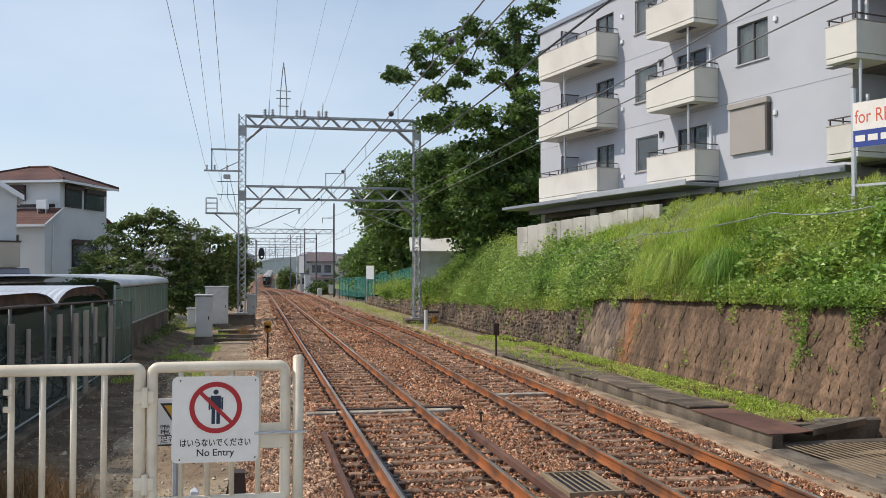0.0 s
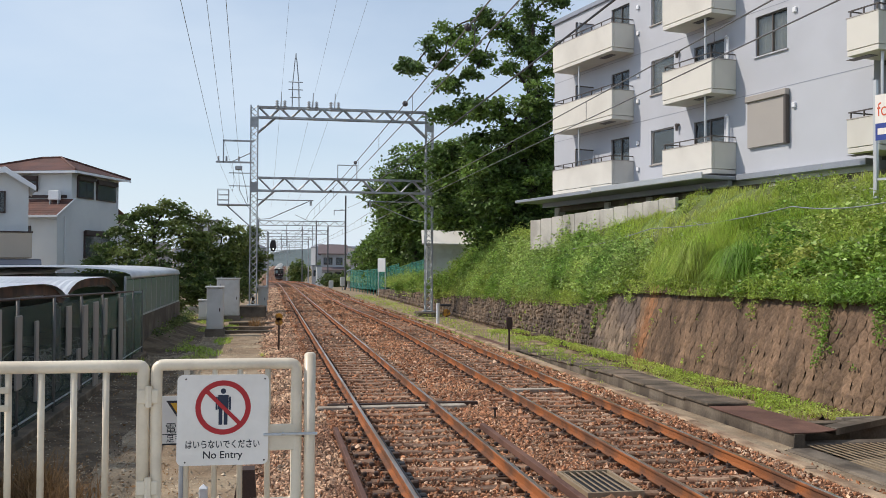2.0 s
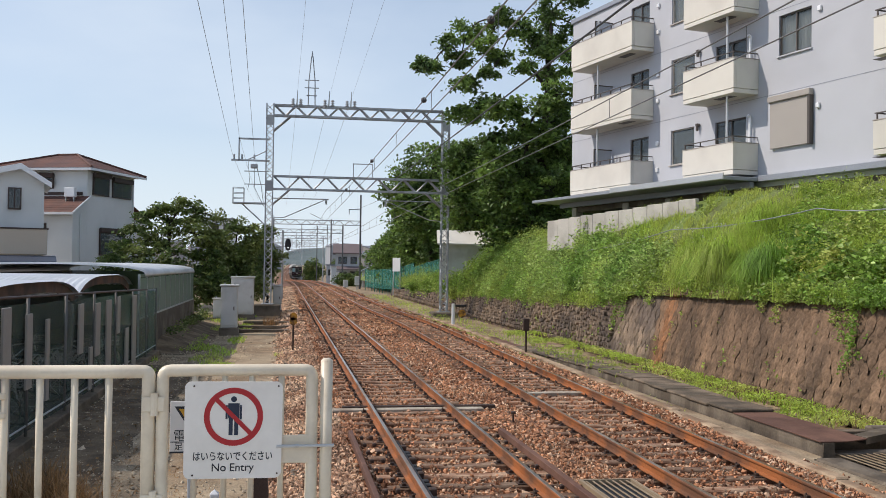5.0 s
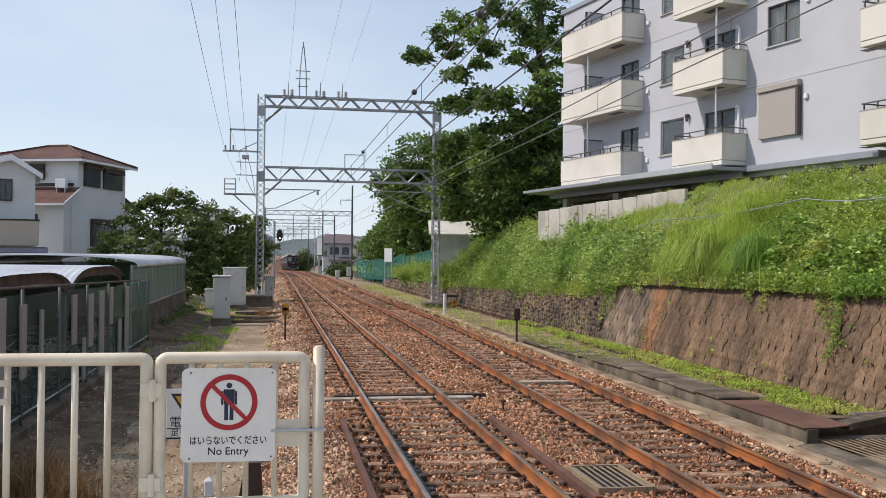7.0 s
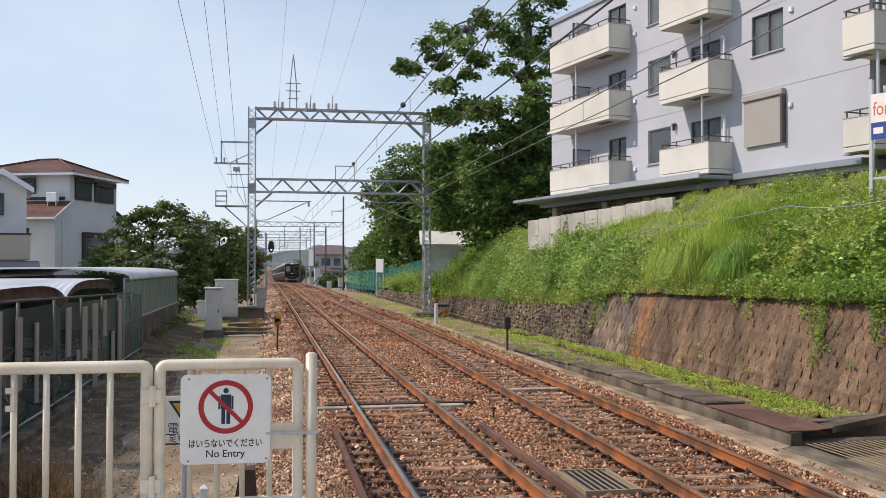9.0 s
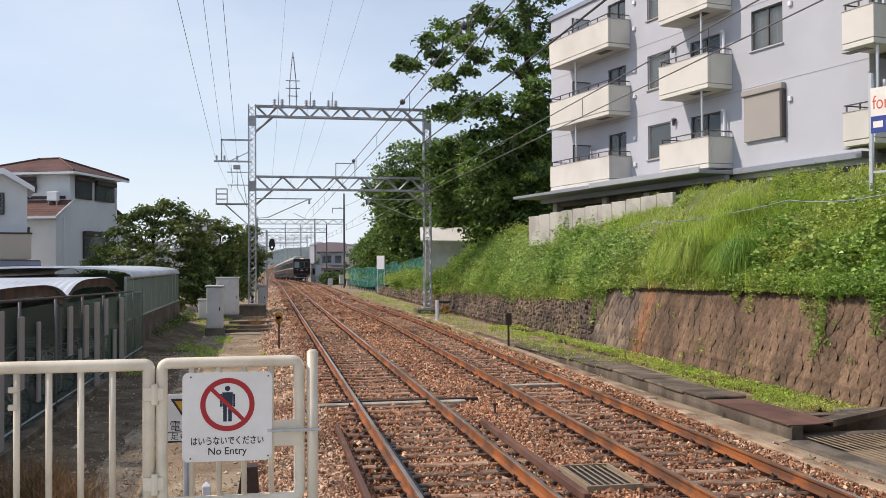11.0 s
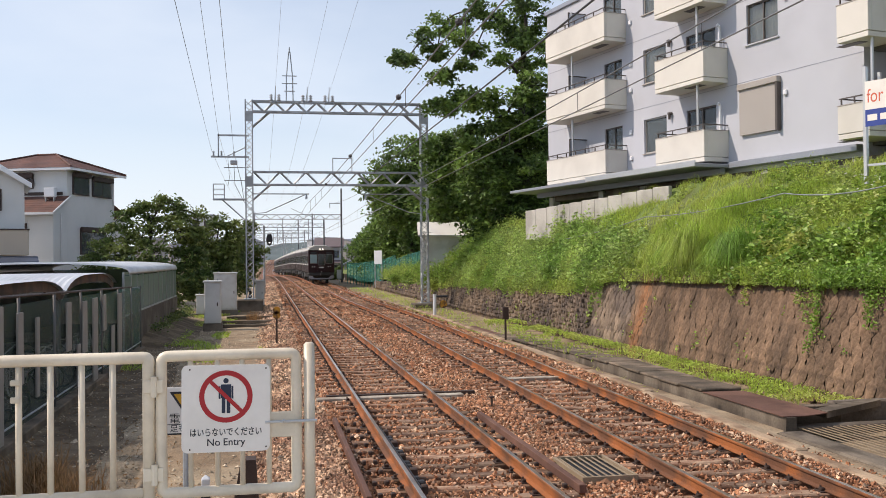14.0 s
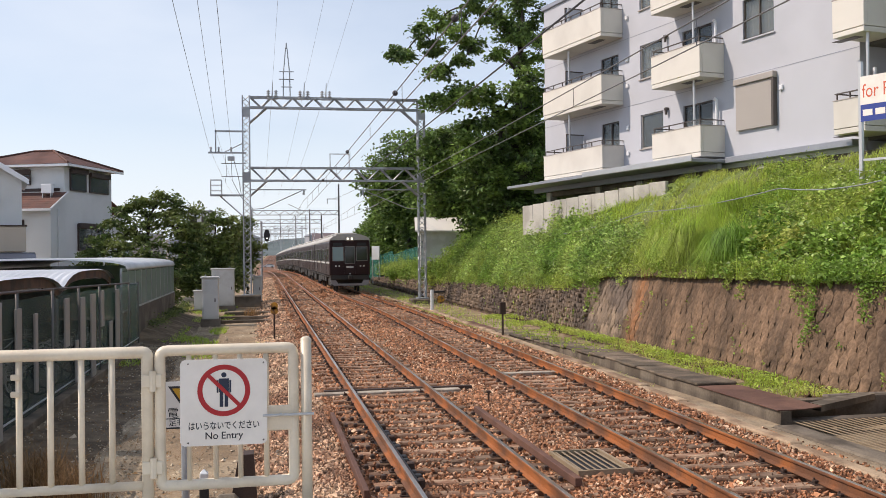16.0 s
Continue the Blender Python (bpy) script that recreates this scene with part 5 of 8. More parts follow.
    # cantilevers that hold the contact wires
    for k in (0, 1):
        c, x = Build(), track_x(k, y)
        x0 = xl + 0.2 if k == 0 else xr - 0.2
        sg = 1 if k == 0 else -1
        c.tube((x0, y, 6.45), (x + sg * 0.15, y, 6.45), 0.035, 0.035, 6).tube((x0, y, 5.3), (x0 + sg * 0.7, y, 5.35), 0.025, 0.025, 6).tube((x0 + sg * 0.7, y, 5.35), (x - sg * 0.1, y, 6.4), 0.03, 0.03, 6)
        c.tube((x - sg * 0.9, y, 5.6), (x, y, 5.18), 0.015, 0.015, 5)
        cant = part("cantilever", c, GALV, g, "hinged steel cantilever")
        part("insulator", insulator(Build(), (x, y, 6.15), 0.08, 0.3), INSUL, cant)
    return g


INSUL = material("grey_porcelain", (0.38, 0.39, 0.40), 0.3, 0, 0.15, 3, 30, 0)
portal()
for x, top in ((-0.88, 0.3), (9.45, -0.1)):
    tagged(new("mast_footing", Build().soft(x - 0.75, x + 0.75, 55.5, 57.1, -0.6, top, 0.05).mesh("mast_footing", CONCRETE_DARK)), "stained concrete footing under a catenary mast", "concrete footing", "mast footings")


def far_portal(y, xl, xr, z, pole_mat, right_top, label):
    g = thing("catenary_portal", label, "overhead line portal", group="distant portals")
    part("mast", Build().tube((xl, y, track_z(y) - 0.6), (xl, y, z + 0.5), 0.16, 0.13, 8), GALV, g)
    part("mast", Build().tube((xr, y, track_z(y) - 0.6), (xr, y, right_top), 0.14, 0.11, 8), pole_mat, g, "dark steel pole")
    b = Build()
    for zz in (z - 0.3, z + 0.3):
        b.box(xl, xr, y - 0.05, y + 0.05, zz - 0.05, zz + 0.05)
    n = 16
    for k in range(n):
        xa, xb = xl + (xr - xl) * k / n, xl + (xr - xl) * (k + 1) / n
        b.tube((xa, y, z - 0.3 if k % 2 else z + 0.3), (xb, y, z + 0.3 if k % 2 else z - 0.3), 0.045, 0.045, 4, False)
    part("girder", b, GALV, g)
    arms = Build()
    for k in (0, 1):
        x = track_x(k, y)
        arms.box(x - 0.05, x + 0.05, y - 0.05, y + 0.05, 5.3, z - 0.3).box(x - 0.9, x + 0.05, y - 0.03, y + 0.03, 6.2, 6.26)
    arms.box(xr - 1.6, xr, y - 0.06, y + 0.06, z + 1.8, z + 1.9).box(xr - 1.6, xr - 1.5, y - 0.06, y + 0.06, z + 1.2, z + 1.8)
    part("hanger", arms, GALV, g)


POLE = material("dark_grey_pole", (0.10, 0.10, 0.105), 0.6, 0.3, 0.15, 1, 20, 0)
far_portal(129, -1.4, 10.2, 8.35, POLE, 12.2, "slim steel portal over the tracks with a dark pole")
far_portal(158, -2.0, 9.6, 8.2, POLE, 9.2, "slim steel portal over the tracks with dark poles")
far_portal(185, -2.6, 9.0, 8.0, POLE, 11.5, "slim steel portal far down the line")
far_portal(212, -3.0, 8.6, 7.8, GALV, 9.0, "slim steel portal far down the line")
far_portal(240, -3.5, 8.2, 7.6, POLE, 12.5, "slim steel portal far down the line")
far_portal(300, -4.2, 5.6, 7.2, GALV, 12.0, "slim steel portal far down the line")


def span(b, a, c, sag, r, n=10):
    a, c = Vector(a), Vector(c)
    pts = [a.lerp(c, i / n) - Vector((0, 0, sag * 4 * (i / n) * (1 - i / n))) for i in range(n + 1)]
    return swept(b, pts, r, 6)


def wires():
    ys = [-14, 56.3, 129, 185, 240, 300, 380]
    for k in (0, 1):
        w = thing("contact_line", "contact wire with sagging messenger wire and droppers", "overhead wire", group="contact lines")
        mes, con = [], [(track_x(k, -14), -14, 5.2)]
        for a, c in zip(ys, ys[1:]):
            p, q = (track_x(k, a), a, 5.82), (track_x(k, c), c, 5.82)
            for i in range(0 if a < 0 else 1, 13):
                u = i / 12
                mes.append((p[0] + (q[0] - p[0]) * u, a + (c - a) * u, 5.82 - 0.3 * 4 * u * (1 - u)))
            con.append((q[0], c, 5.2))
            if a < 100:
                m = 14
                for i in range(1, m):
                    u = i / m
                    x, y = p[0] + (q[0] - p[0]) * u, a + (c - a) * u
                    part("dropper", Build().tube((x, y, 5.2), (x, y, 5.82 - 0.3 * 4 * u * (1 - u)), 0.005, 0.005, 4), WIRE, w)
        part("messenger_wire", swept(Build(), mes, 0.010, 6), WIRE_MID, w)
        if k == 0:
            for y in (11.5, 17.0, 27.0, 38.0):
                u = (y + 14) / 70.3
                z = 5.82 - 0.3 * 4 * u * (1 - u)
                part("hanger_ball", Build().tube((2.41, y - 0.05, z), (2.41, y, z), 0.03, 0.055, 8).tube((2.41, y, z), (2.41, y + 0.05, z), 0.055, 0.03, 8), WIRE, w)
        part("contact_wire", swept(Build(), con, 0.009, 6), WIRE_MID, w)
    y = 56.3
    lines = [((5.5, -14, 7.05), (6.4, y, 7.72), 0.1, 0.022, WIRE, "thick black feeder cable"),
             ((7.5, y, 7.75), (9.2, 129, 10.2), 0.3, 0.014, WIRE, "thin black feeder cable")]
    for bx, z, x1, z1 in ((-3.0, 8.95, -1.62, 9.0), (-2.62, 9.95, -1.15, 10.4), (-1.75, 8.95, -0.68, 9.1), (0.63, 12.3, 0.55, 10.5), (2.47, 12.3, 1.75, 10.4), (3.75, 12.3, 2.45, 10.4)):
        lines.append(((bx, y, z), (x1, 6, z1), 0.15, 0.008 if bx < 0 else 0.0045, WIRE_THIN, "thin pale overhead wire"))
        lines.append(((bx, y, z), (bx - 0.4, 129, 10.5), 0.5, 0.008, WIRE_THIN, "thin pale overhead wire"))
    for a, c, sag, r, m, lab in lines:
        tagged(new("overhead_wire", span(Build(), a, c, sag, r, 14).mesh("overhead_wire", m)), lab + " between supports", "overhead wire", "overhead wires")


wires()


def signal_post():
    s = thing("railway_signal", "black railway signal head lit white on a grey post", "railway signal", pose(0.36, 82, 0.12))
    part("post", Build().tube((-0.45, 0.1, -0.75), (-0.45, 0.1, 5.4), 0.1, 0.09, 8), GALV, s)
    h = Build()
    ring = [(0.27 * math.cos(a), 0.62 * math.sin(a) if abs(math.sin(a)) < 0.6 else 0.42 * math.copysign(1, math.sin(a)) + 0.3 * math.sin(a)) for a in [i * math.pi / 10 for i in range(20)]]
    h.prism(ring, 1, -0.08, 0.08)
    h.v = [(x, y, z * 0.68 + 4.2) for x, y, z in h.v]
    head = part("signal_head", h, BLACK, s, "black oval signal head")
    part("lens", Build().tube((0.02, -0.1, 3.95), (0.02, -0.081, 3.95), 0.065, 0.065, 10), LAMP_ON, head, "lit lens")
    part("bracket", Build().box(-0.45, 0.0, 0.081, 0.14, 4.0, 4.06), GALV, s)


def glow(name, color, power):
    m = bpy.data.materials.new(name)
    m.use_nodes = True
    b = m.node_tree.nodes["Principled BSDF"]
    b.inputs["Emission Color"].default_value, b.inputs["Emission Strength"].default_value = (*color, 1), power
    return m


LAMP_ON = glow("lit_lens", (1, 0.97, 0.9), 1.4)
signal_post()


# ---- trackside ----
def cabinet(x, y, w, d, h, plinth, label):
    c = thing("equipment_cabinet", label, "equipment cabinet", pose(x, y, -0.42), group="equipment cabinets")
    part("plinth", Build().soft(-w / 2 - 0.06, w / 2 + 0.06, -d / 2 - 0.06, d / 2 + 0.06, -0.1, plinth, 0.02), CONCRETE_DARK, c, "concrete plinth")
    body = part("body", Build().soft(-w / 2, w / 2, -d / 2, d / 2, plinth + 0.002, h - 0.08, 0.02), BOX_GREY, c)
    part("lid", Build().soft(-w / 2 - 0.05, w / 2 + 0.05, -d / 2 - 0.05, d / 2 + 0.05, h - 0.078, h, 0.02), BOX_GREY, body, "overhanging lid")
    part("door", Build().soft(-w / 2 + 0.06, w / 2 - 0.06, -d / 2 - 0.02, -d / 2 - 0.002, plinth + 0.1, h - 0.16, 0.005), BOX_GREY, body)
    part("handle", Build().soft(w / 2 - 0.16, w / 2 - 0.12, -d / 2 - 0.05, -d / 2 - 0.021, h * 0.5, h * 0.5 + 0.16, 0.008), IRON, body)
    for s in (-1, 1):
        part("lifting_eye", Build().tube((s * w * 0.3, 0, h), (s * w * 0.3, 0, h + 0.08), 0.03, 0.02, 6), GALV, body)
    return c


cabinet(-2.2, 41.3, 0.68, 0.6, 2.15, 0.35, "pale grey steel equipment cabinet on a concrete plinth")
cabinet(-2.15, 53.2, 1.2, 0.7, 2.35, 0.3, "wide pale grey steel relay cabinet beside the mast")
cabinet(-0.35, 60.5, 0.55, 0.5, 1.75, 0.2, "narrow grey steel cabinet behind the mast")
cabinet(-3.3, 52.5, 0.7, 0.6, 1.2, 0.15, "low grey steel box among weeds")


def post_yellow():
    p = thing("marker_post", "thin rusty post with a dark yellow round marker", "marker post", pose(0.36, 32.2, -0.35))
    part("post", Build().tube((0, 0, 0), (0, 0, 1.25), 0.03, 0.03, 6), IRON, p)
    b = Build()
    for k in (0.0, 0.16):
        b.tube((0, -0.06, 1.08 + k), (0, -0.03, 1.08 + k), 0.13, 0.13, 10)
    part("marker_plate", b, OCHRE, p, "stained ochre plate")


OCHRE = material("ochre_paint", (0.60, 0.29, 0.03), 0.7, 0, 0.3, 8, 40, 0.2, 0.003, (0.12, 0.06, 0.03), 5, 0.45)
post_yellow()
p = thing("marker_post", "dark rusty post with a square black box", "marker post", pose(7.8, 30.4, -0.35))
part("post", Build().tube((0, 0, 0), (0, 0, 1.2), 0.035, 0.035, 6), IRON, p)
part("box", Build().soft(-0.1, 0.1, -0.06, 0.06, 0.9, 1.3, 0.015), IRON, p)
p = thing("track_lamp", "white post with a black shaded lamp and yellow plate", "track lamp", pose(8.0, 44.9, -0.35))
part("post", Build().tube((0, 0, 0.22), (0, 0, 1.2), 0.085, 0.085, 8), WHITE_METAL, p, "white post")
part("base", Build().tube((0, 0, 0), (0, 0, 0.218), 0.09, 0.09, 8), BLACK, p)
part("hood", Build().soft(0.09, 0.62, -0.1, 0.1, 1.05, 1.15, 0.02), BLACK, p, "black hood")
part("plate", Build().tube((0.42, -0.02, 0.72), (0.42, 0.02, 0.72), 0.2, 0.2, 8), OCHRE, p, "worn yellow plate")


def kerb_off(y):
    """Gap from the far track to its kerb."""
    return 1.66 + 0.24 * min(max((y - 11) / 9, 0), 1)


def kerbs():
    """Low edge beam beside the far track, the raised trough with its cover slabs, and the sunken gratings."""
    rnd = random.Random(8)
    k = thing("kerb", "long low weathered concrete kerb beside the far track", "kerb", kind="structure")
    y = 6.0
    while y < 62:
        x = track_x(1, y) + kerb_off(y)
        part("kerb_stone", Build().soft(x - 0.10, x + 0.10, y, y + 1.96, -0.5, -0.135 + rnd.uniform(-0.015, 0.015), 0.025), KERB, k)
        y += 2.0
    t = thing("cable_trough", "raised concrete cable trough with dark worn cover slabs", "cable trough", kind="structure")
    part("trough_wall", Build().loft([[(8.0, y, -0.5), (8.2, y, -0.5), (8.2, y, h), (8.02, y, h)] for y, h in ((13.55, 0.02), (22, 0.02), (27, -0.1), (33, -0.3))]), TROUGH, t)
    part("trough_wall", Build().loft([[(8.66, y, -0.5), (8.8, y, -0.5), (8.8, y, h), (8.66, y, h)] for y, h in ((14.6, 0.0), (22, 0.0), (27, -0.12), (33, -0.32))]), CONCRETE_DARK, t)
    y = 16.45
    while y < 33:
        part("cover_slab", Build().soft(7.99 + rnd.uniform(-0.02, 0.03), 8.81 + rnd.uniform(-0.04, 0.02), y, y + 0.97 + rnd.uniform(-0.02, 0.02), 0.022, 0.075 + rnd.uniform(0, 0.012), 0.018), SLAB, t, at=pose(0, 0, rnd.uniform(-0.012, 0.012) - 0.024 * max(y - 21.5, 0), 0, rnd.uniform(-0.06, 0.06), 0))
        y += 1.0
    s = Build().prism([(7.98, 13.58), (8.4, 13.56), (8.86, 13.74), (8.84, 15.2), (8.80, 16.4), (8.0, 16.42)], 2, 0.026, 0.04)
    part("steel_cover", s, RUST_PLATE, t, "rusty red-brown steel plate")
    part("soil_strip", Build().loft([[(track_x(1, y) + kerb_off(y) + 0.08, y, -0.6), (track_x(1, y) + kerb_off(y) + 0.105, y, -0.19), (8.05 if y > 13.5 else 7.76, y, -0.19), (8.1 if y > 13.5 else 7.77, y, -0.6)] for y in (6.5, 10, 13.4, 13.6, 16, 20, 25, 33)]), SOIL, t, "dusty gravel strip")
    part("ledge", Build().prism([(8.88, 13.8), (9.6, 14.2), (10.5, 14.72), (10.45, 14.9), (9.5, 14.5), (8.86, 14.1)], 2, -0.06, 0.045), TROUGH, t, "worn concrete ledge")
    part("rust_strip", Build().soft(7.95, 8.45, 28.5, 38.0, -0.5, -0.2, 0.01), RUST_PLATE, t, "rusty steel strip lying on the ground")
    part("end_block", Build().soft(8.205, 9.598, 14.5, 14.72, -0.7, 0.022, 0.01), SLAB, t)
    part("trough_wall", Build().soft(9.6, 12.2, 14.75, 14.95, -0.5, 0.04, 0.03), CONCRETE_DARK, t)
    # sunken drain with a grating
    d = thing("drain_basin", "concrete drain basin covered by a steel grating", "drain", kind="structure")
    part("basin_edge", Build().soft(7.78, 8.2, 6.5, 13.4, -0.5, -0.16, 0.03), TROUGH, d)
    # floor coloured black to stand for the deep shade in the basin
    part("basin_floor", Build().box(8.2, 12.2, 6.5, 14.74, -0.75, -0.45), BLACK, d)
    part("basin_slab", Build().soft(8.22, 12.0, 13.62, 13.9, -0.29, -0.15, 0.02), CONCRETE_DARK, d)
    part("basin_edge", Build().soft(8.22, 12.0, 10.9, 11.3, -0.29, -0.13, 0.02), CONCRETE, d)
    for i in range(30):
        x = 8.26 + i * 0.12
        part("grating_bar", Build().box(x, x + 0.022, 11.32, 13.6, -0.162, -0.15), GRATE, d)
    # small grating between the tracks
    g = thing("drain_grating", "flat steel drain grating between the two tracks", "drain grating", pose(4.15, 11.6, -0.19))
    f = Build().box(-0.36, 0.36, -0.62, -0.58, 0, 0.07).box(-0.36, 0.36, 0.58, 0.62, 0, 0.07).box(-0.36, -0.32, -0.58, 0.58, 0, 0.07).box(0.32, 0.36, -0.58, 0.58, 0, 0.07)
    part("frame", f, GRATE, g, "steel frame")
    # black sheet under the bars in place of the shade below
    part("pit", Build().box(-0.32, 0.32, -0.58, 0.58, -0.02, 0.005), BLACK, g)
    for i in range(7):
        x = -0.29 + i * 0.09
        part("bar", Build().box(x, x + 0.02, -0.575, 0.575, 0.05, 0.06), GRATE, g)


SLAB = material("mossy_slab", (0.18, 0.135, 0.094), 0.95, 0, 0.4, 3, 30, 0.6, 0.01, (0.09, 0.07, 0.048), 1.4, 0.5, rand=0.2)
KERB = material("dusty_kerb", (0.40, 0.29, 0.19), 0.92, 0, 0.3, 2, 35, 0.5, 0.006, (0.22, 0.14, 0.085), 1.2, 0.5)
TROUGH = material("stained_trough", (0.19, 0.155, 0.115), 0.92, 0, 0.3, 2, 30, 0.5, 0.008, (0.09, 0.07, 0.05), 1.6, 0.5, streak=0.3)
GRATE = material("stained_grating", (0.32, 0.245, 0.16), 0.7, 0.2, 0.2, 3, 40, 0.1, 0.002)
RUST_PLATE = material("rust_plate", (0.115, 0.055, 0.038), 0.8, 0.1, 0.3, 2, 40, 0.3, 0.004, (0.17, 0.085, 0.058), 1.2, 0.4)
kerbs()


def guard_strips():
    """Side bars of the insulated section of the near track, and the boarded cable crossing."""
    g = thing("guard_bars", "rusty steel bars along both sides of the track", "guard bars")
    part("bar", Build().soft(1.08, 1.15, 10.4, 15.8, -0.165, -0.06, 0.008), RUST_PLATE, g)
    part("bar", Build().soft(3.55, 3.64, 10.4, 15.8, -0.165, -0.06, 0.008), RUST_PLATE, g)
    for i in range(9):
        y = 10.7 + i * 0.6
        for x in (1.27, 1.42, 3.34, 3.47):
            part("bolt", Build().soft(x - 0.028, x + 0.028, y - 0.035, y + 0.035, -0.16, -0.105, 0.01), IRON, g)
    j = thing("rail_joint", "black insulated rail joint with chunky bolted blocks", "rail joint")
    part("joint_bar", Build().soft(1.705, 1.745, 10.6, 14.6, -0.14, -0.035, 0.01), BLACK, j)
    for i in range(13):
        y = 10.75 + i * 0.3
        part("clamp_block", Build().soft(1.75, 1.83 + 0.02 * (i % 2), y - 0.06, y + 0.06, -0.155, -0.045 - 0.02 * (i % 3), 0.015), BLACK if i % 3 else IRON, j)
    b2 = thing("timber_beam", "dark beam beside the mast footing, copied to stand for shadow lines", "timber", pose(-0.6, 48.2, -0.36), "old timbers")
    part("beam", Build().soft(-1.3, 1.3, -0.12, 0.12, 0, 0.16, 0.02), CONCRETE_DARK, b2)
    # two more dark beams added to stand for shadow lines by the footing
    copy_thing(b2, pose(-0.9, 44.6, -0.36, 0, 0, 2))
    copy_thing(b2, pose(-0.7, 42.4, -0.38, 0, 0, -3))
    c = thing("crossing_board", "weathered pale plank laid across the track", "plank", pose(2.41, 18.5, -0.16))
    part("plank", Build().soft(-1.45, 1.45, -0.14, 0.12, -0.05, 0.035, 0.01), OLD_PLANK, c)
    part("cable_duct", Build().soft(-1.25, 1.75, 0.2, 0.33, -0.05, 0.05, 0.01), IRON, c)
    c2 = thing("crossing_board", "weathered pale plank laid across the far track", "plank", pose(5.83, 20.6, -0.16))
    part("plank", Build().soft(-0.72, 0.7, -0.12, 0.12, -0.05, 0.035, 0.01), OLD_PLANK, c2)
    s = thing("track_stake", "short dark iron stake in the ballast", "stake", pose(4.1, 17.0, -0.22))
    part("stake", Build().tube((0, 0, 0), (0, 0, 0.2), 0.02, 0.02, 6), IRON, s)
    part("cap", Build().soft(-0.04, 0.04, -0.04, 0.04, 0.2, 0.24, 0.01), IRON, s)


OLD_PLANK = material("old_plank", (0.42, 0.37, 0.30), 0.9, 0, 0.3, 3, 40, 0.4, 0.004, (0.26, 0.21, 0.16), 2, 0.45)
guard_strips()


# ---- platform end: fence, gate and signs ----
PLAT = 1.0
FY = 5.74
# concrete made paler, out of view, to bounce light onto fence and sign
BOUNCE_PAVING = material("pale_bounce_paving", (0.47, 0.45, 0.41), 0.9, 0, 0.12, 2, 40, 0.2, 0.004)
slab = thing("platform", "concrete station platform end under the fence", "platform", kind="structure")
part("platform_slab", Build().soft(-3.6, 0.95, -14, 5.8, 0.82, PLAT, 0.02), BOUNCE_PAVING, slab)
part("platform_wall", Build().box(-3.5, 0.85, -13.9, 5.7, -0.6, 0.818), CONCRETE_DARK, slab)


def fence():
    f = thing("platform_fence", "ivory-painted tubular steel fence at the platform end", "fence")
    part("top_rail", swept(Build(), rounded([(-4.2, FY, 2.0), (-0.69, FY, 2.0), (-0.69, FY, PLAT)], 0.03), 0.036), FENCE_PAINT, f, smooth=True)
    part("bottom_rail", Build().tube((-4.2, FY, 1.2), (-0.72, FY, 1.2), 0.028, n=12), FENCE_PAINT, f, smooth=True)
    x = -0.894
    while x > -4.15:
        part("bar", Build().tube((x, FY, 1.2), (x, FY, 1.99), 0.019, n=10), FENCE_PAINT, f, smooth=True)
        x -= 0.1738
    for z in (1.3, 1.82):
        part("hinge", Build().soft(-0.72, -0.6, FY - 0.045, FY - 0.03, z - 0.03, z + 0.05, 0.006).tube((-0.655, FY - 0.04, z - 0.05), (-0.655, FY - 0.04, z + 0.07), 0.02, n=8), FENCE_PAINT, f)
    part("latch_post", swept(Build(), [(0.257, FY, PLAT), (0.257, FY, 2.055)], 0.033), FENCE_PAINT, f, smooth=True)
    part("post_cap", Build().tube((0.257, FY, 2.055), (0.257, FY, 2.068), 0.034, 0.02, 12), FENCE_PAINT, f)
    for x in (-0.69, 0.257, -2.4, -4.1):
        part("base_plate", Build().soft(x - 0.08, x + 0.08, FY - 0.055, FY + 0.055, PLAT + 0.001, PLAT + 0.012, 0.004), FENCE_PAINT, f)
    part("spare_post", Build().tube((-2.4, FY, PLAT), (-2.4, FY, 1.97), 0.03, n=10).tube((-4.1, FY, PLAT), (-4.1, FY, 1.97), 0.03, n=10), FENCE_PAINT, f)
    for z in (1.76, 1.86):
        part("clamp", Build().soft(-1.455, -1.40, FY - 0.04, FY - 0.02, z, z + 0.035, 0.006), FENCE_PAINT, f, "small bracket")
    g = thing("gate", "ivory-painted tubular steel gate, closed, with hinges", "gate")
    part("gate_frame", swept(Build(), rounded([(-0.2, FY, 2.005), (-0.617, FY, 2.005), (-0.617, FY, 1.19), (0.178, FY, 1.19), (0.178, FY, 2.005), (-0.2, FY, 2.005)], 0.045)[:-1], 0.033, closed=True), FENCE_PAINT, g, smooth=True)
    for x in (-0.448, -0.291, -0.146, 0.012):
        part("bar", Build().tube((x, FY, 1.2), (x, FY, 1.99), 0.0165, n=10), FENCE_PAINT, g, smooth=True)
    part("latch_plate", Build().soft(0.0, 0.176, FY - 0.03, FY - 0.018, 1.5, 1.655, 0.006), FENCE_PAINT, g)
    bolt = part("latch_bolt", Build().tube((-0.01, FY - 0.05, 1.598), (0.30, FY - 0.05, 1.598), 0.009, n=8), ALU, g, "steel slide bolt")
    part("bolt_knob", Build().tube((0.1, FY - 0.05, 1.598), (0.1, FY - 0.08, 1.61), 0.007, n=6), ALU, bolt)


fence()


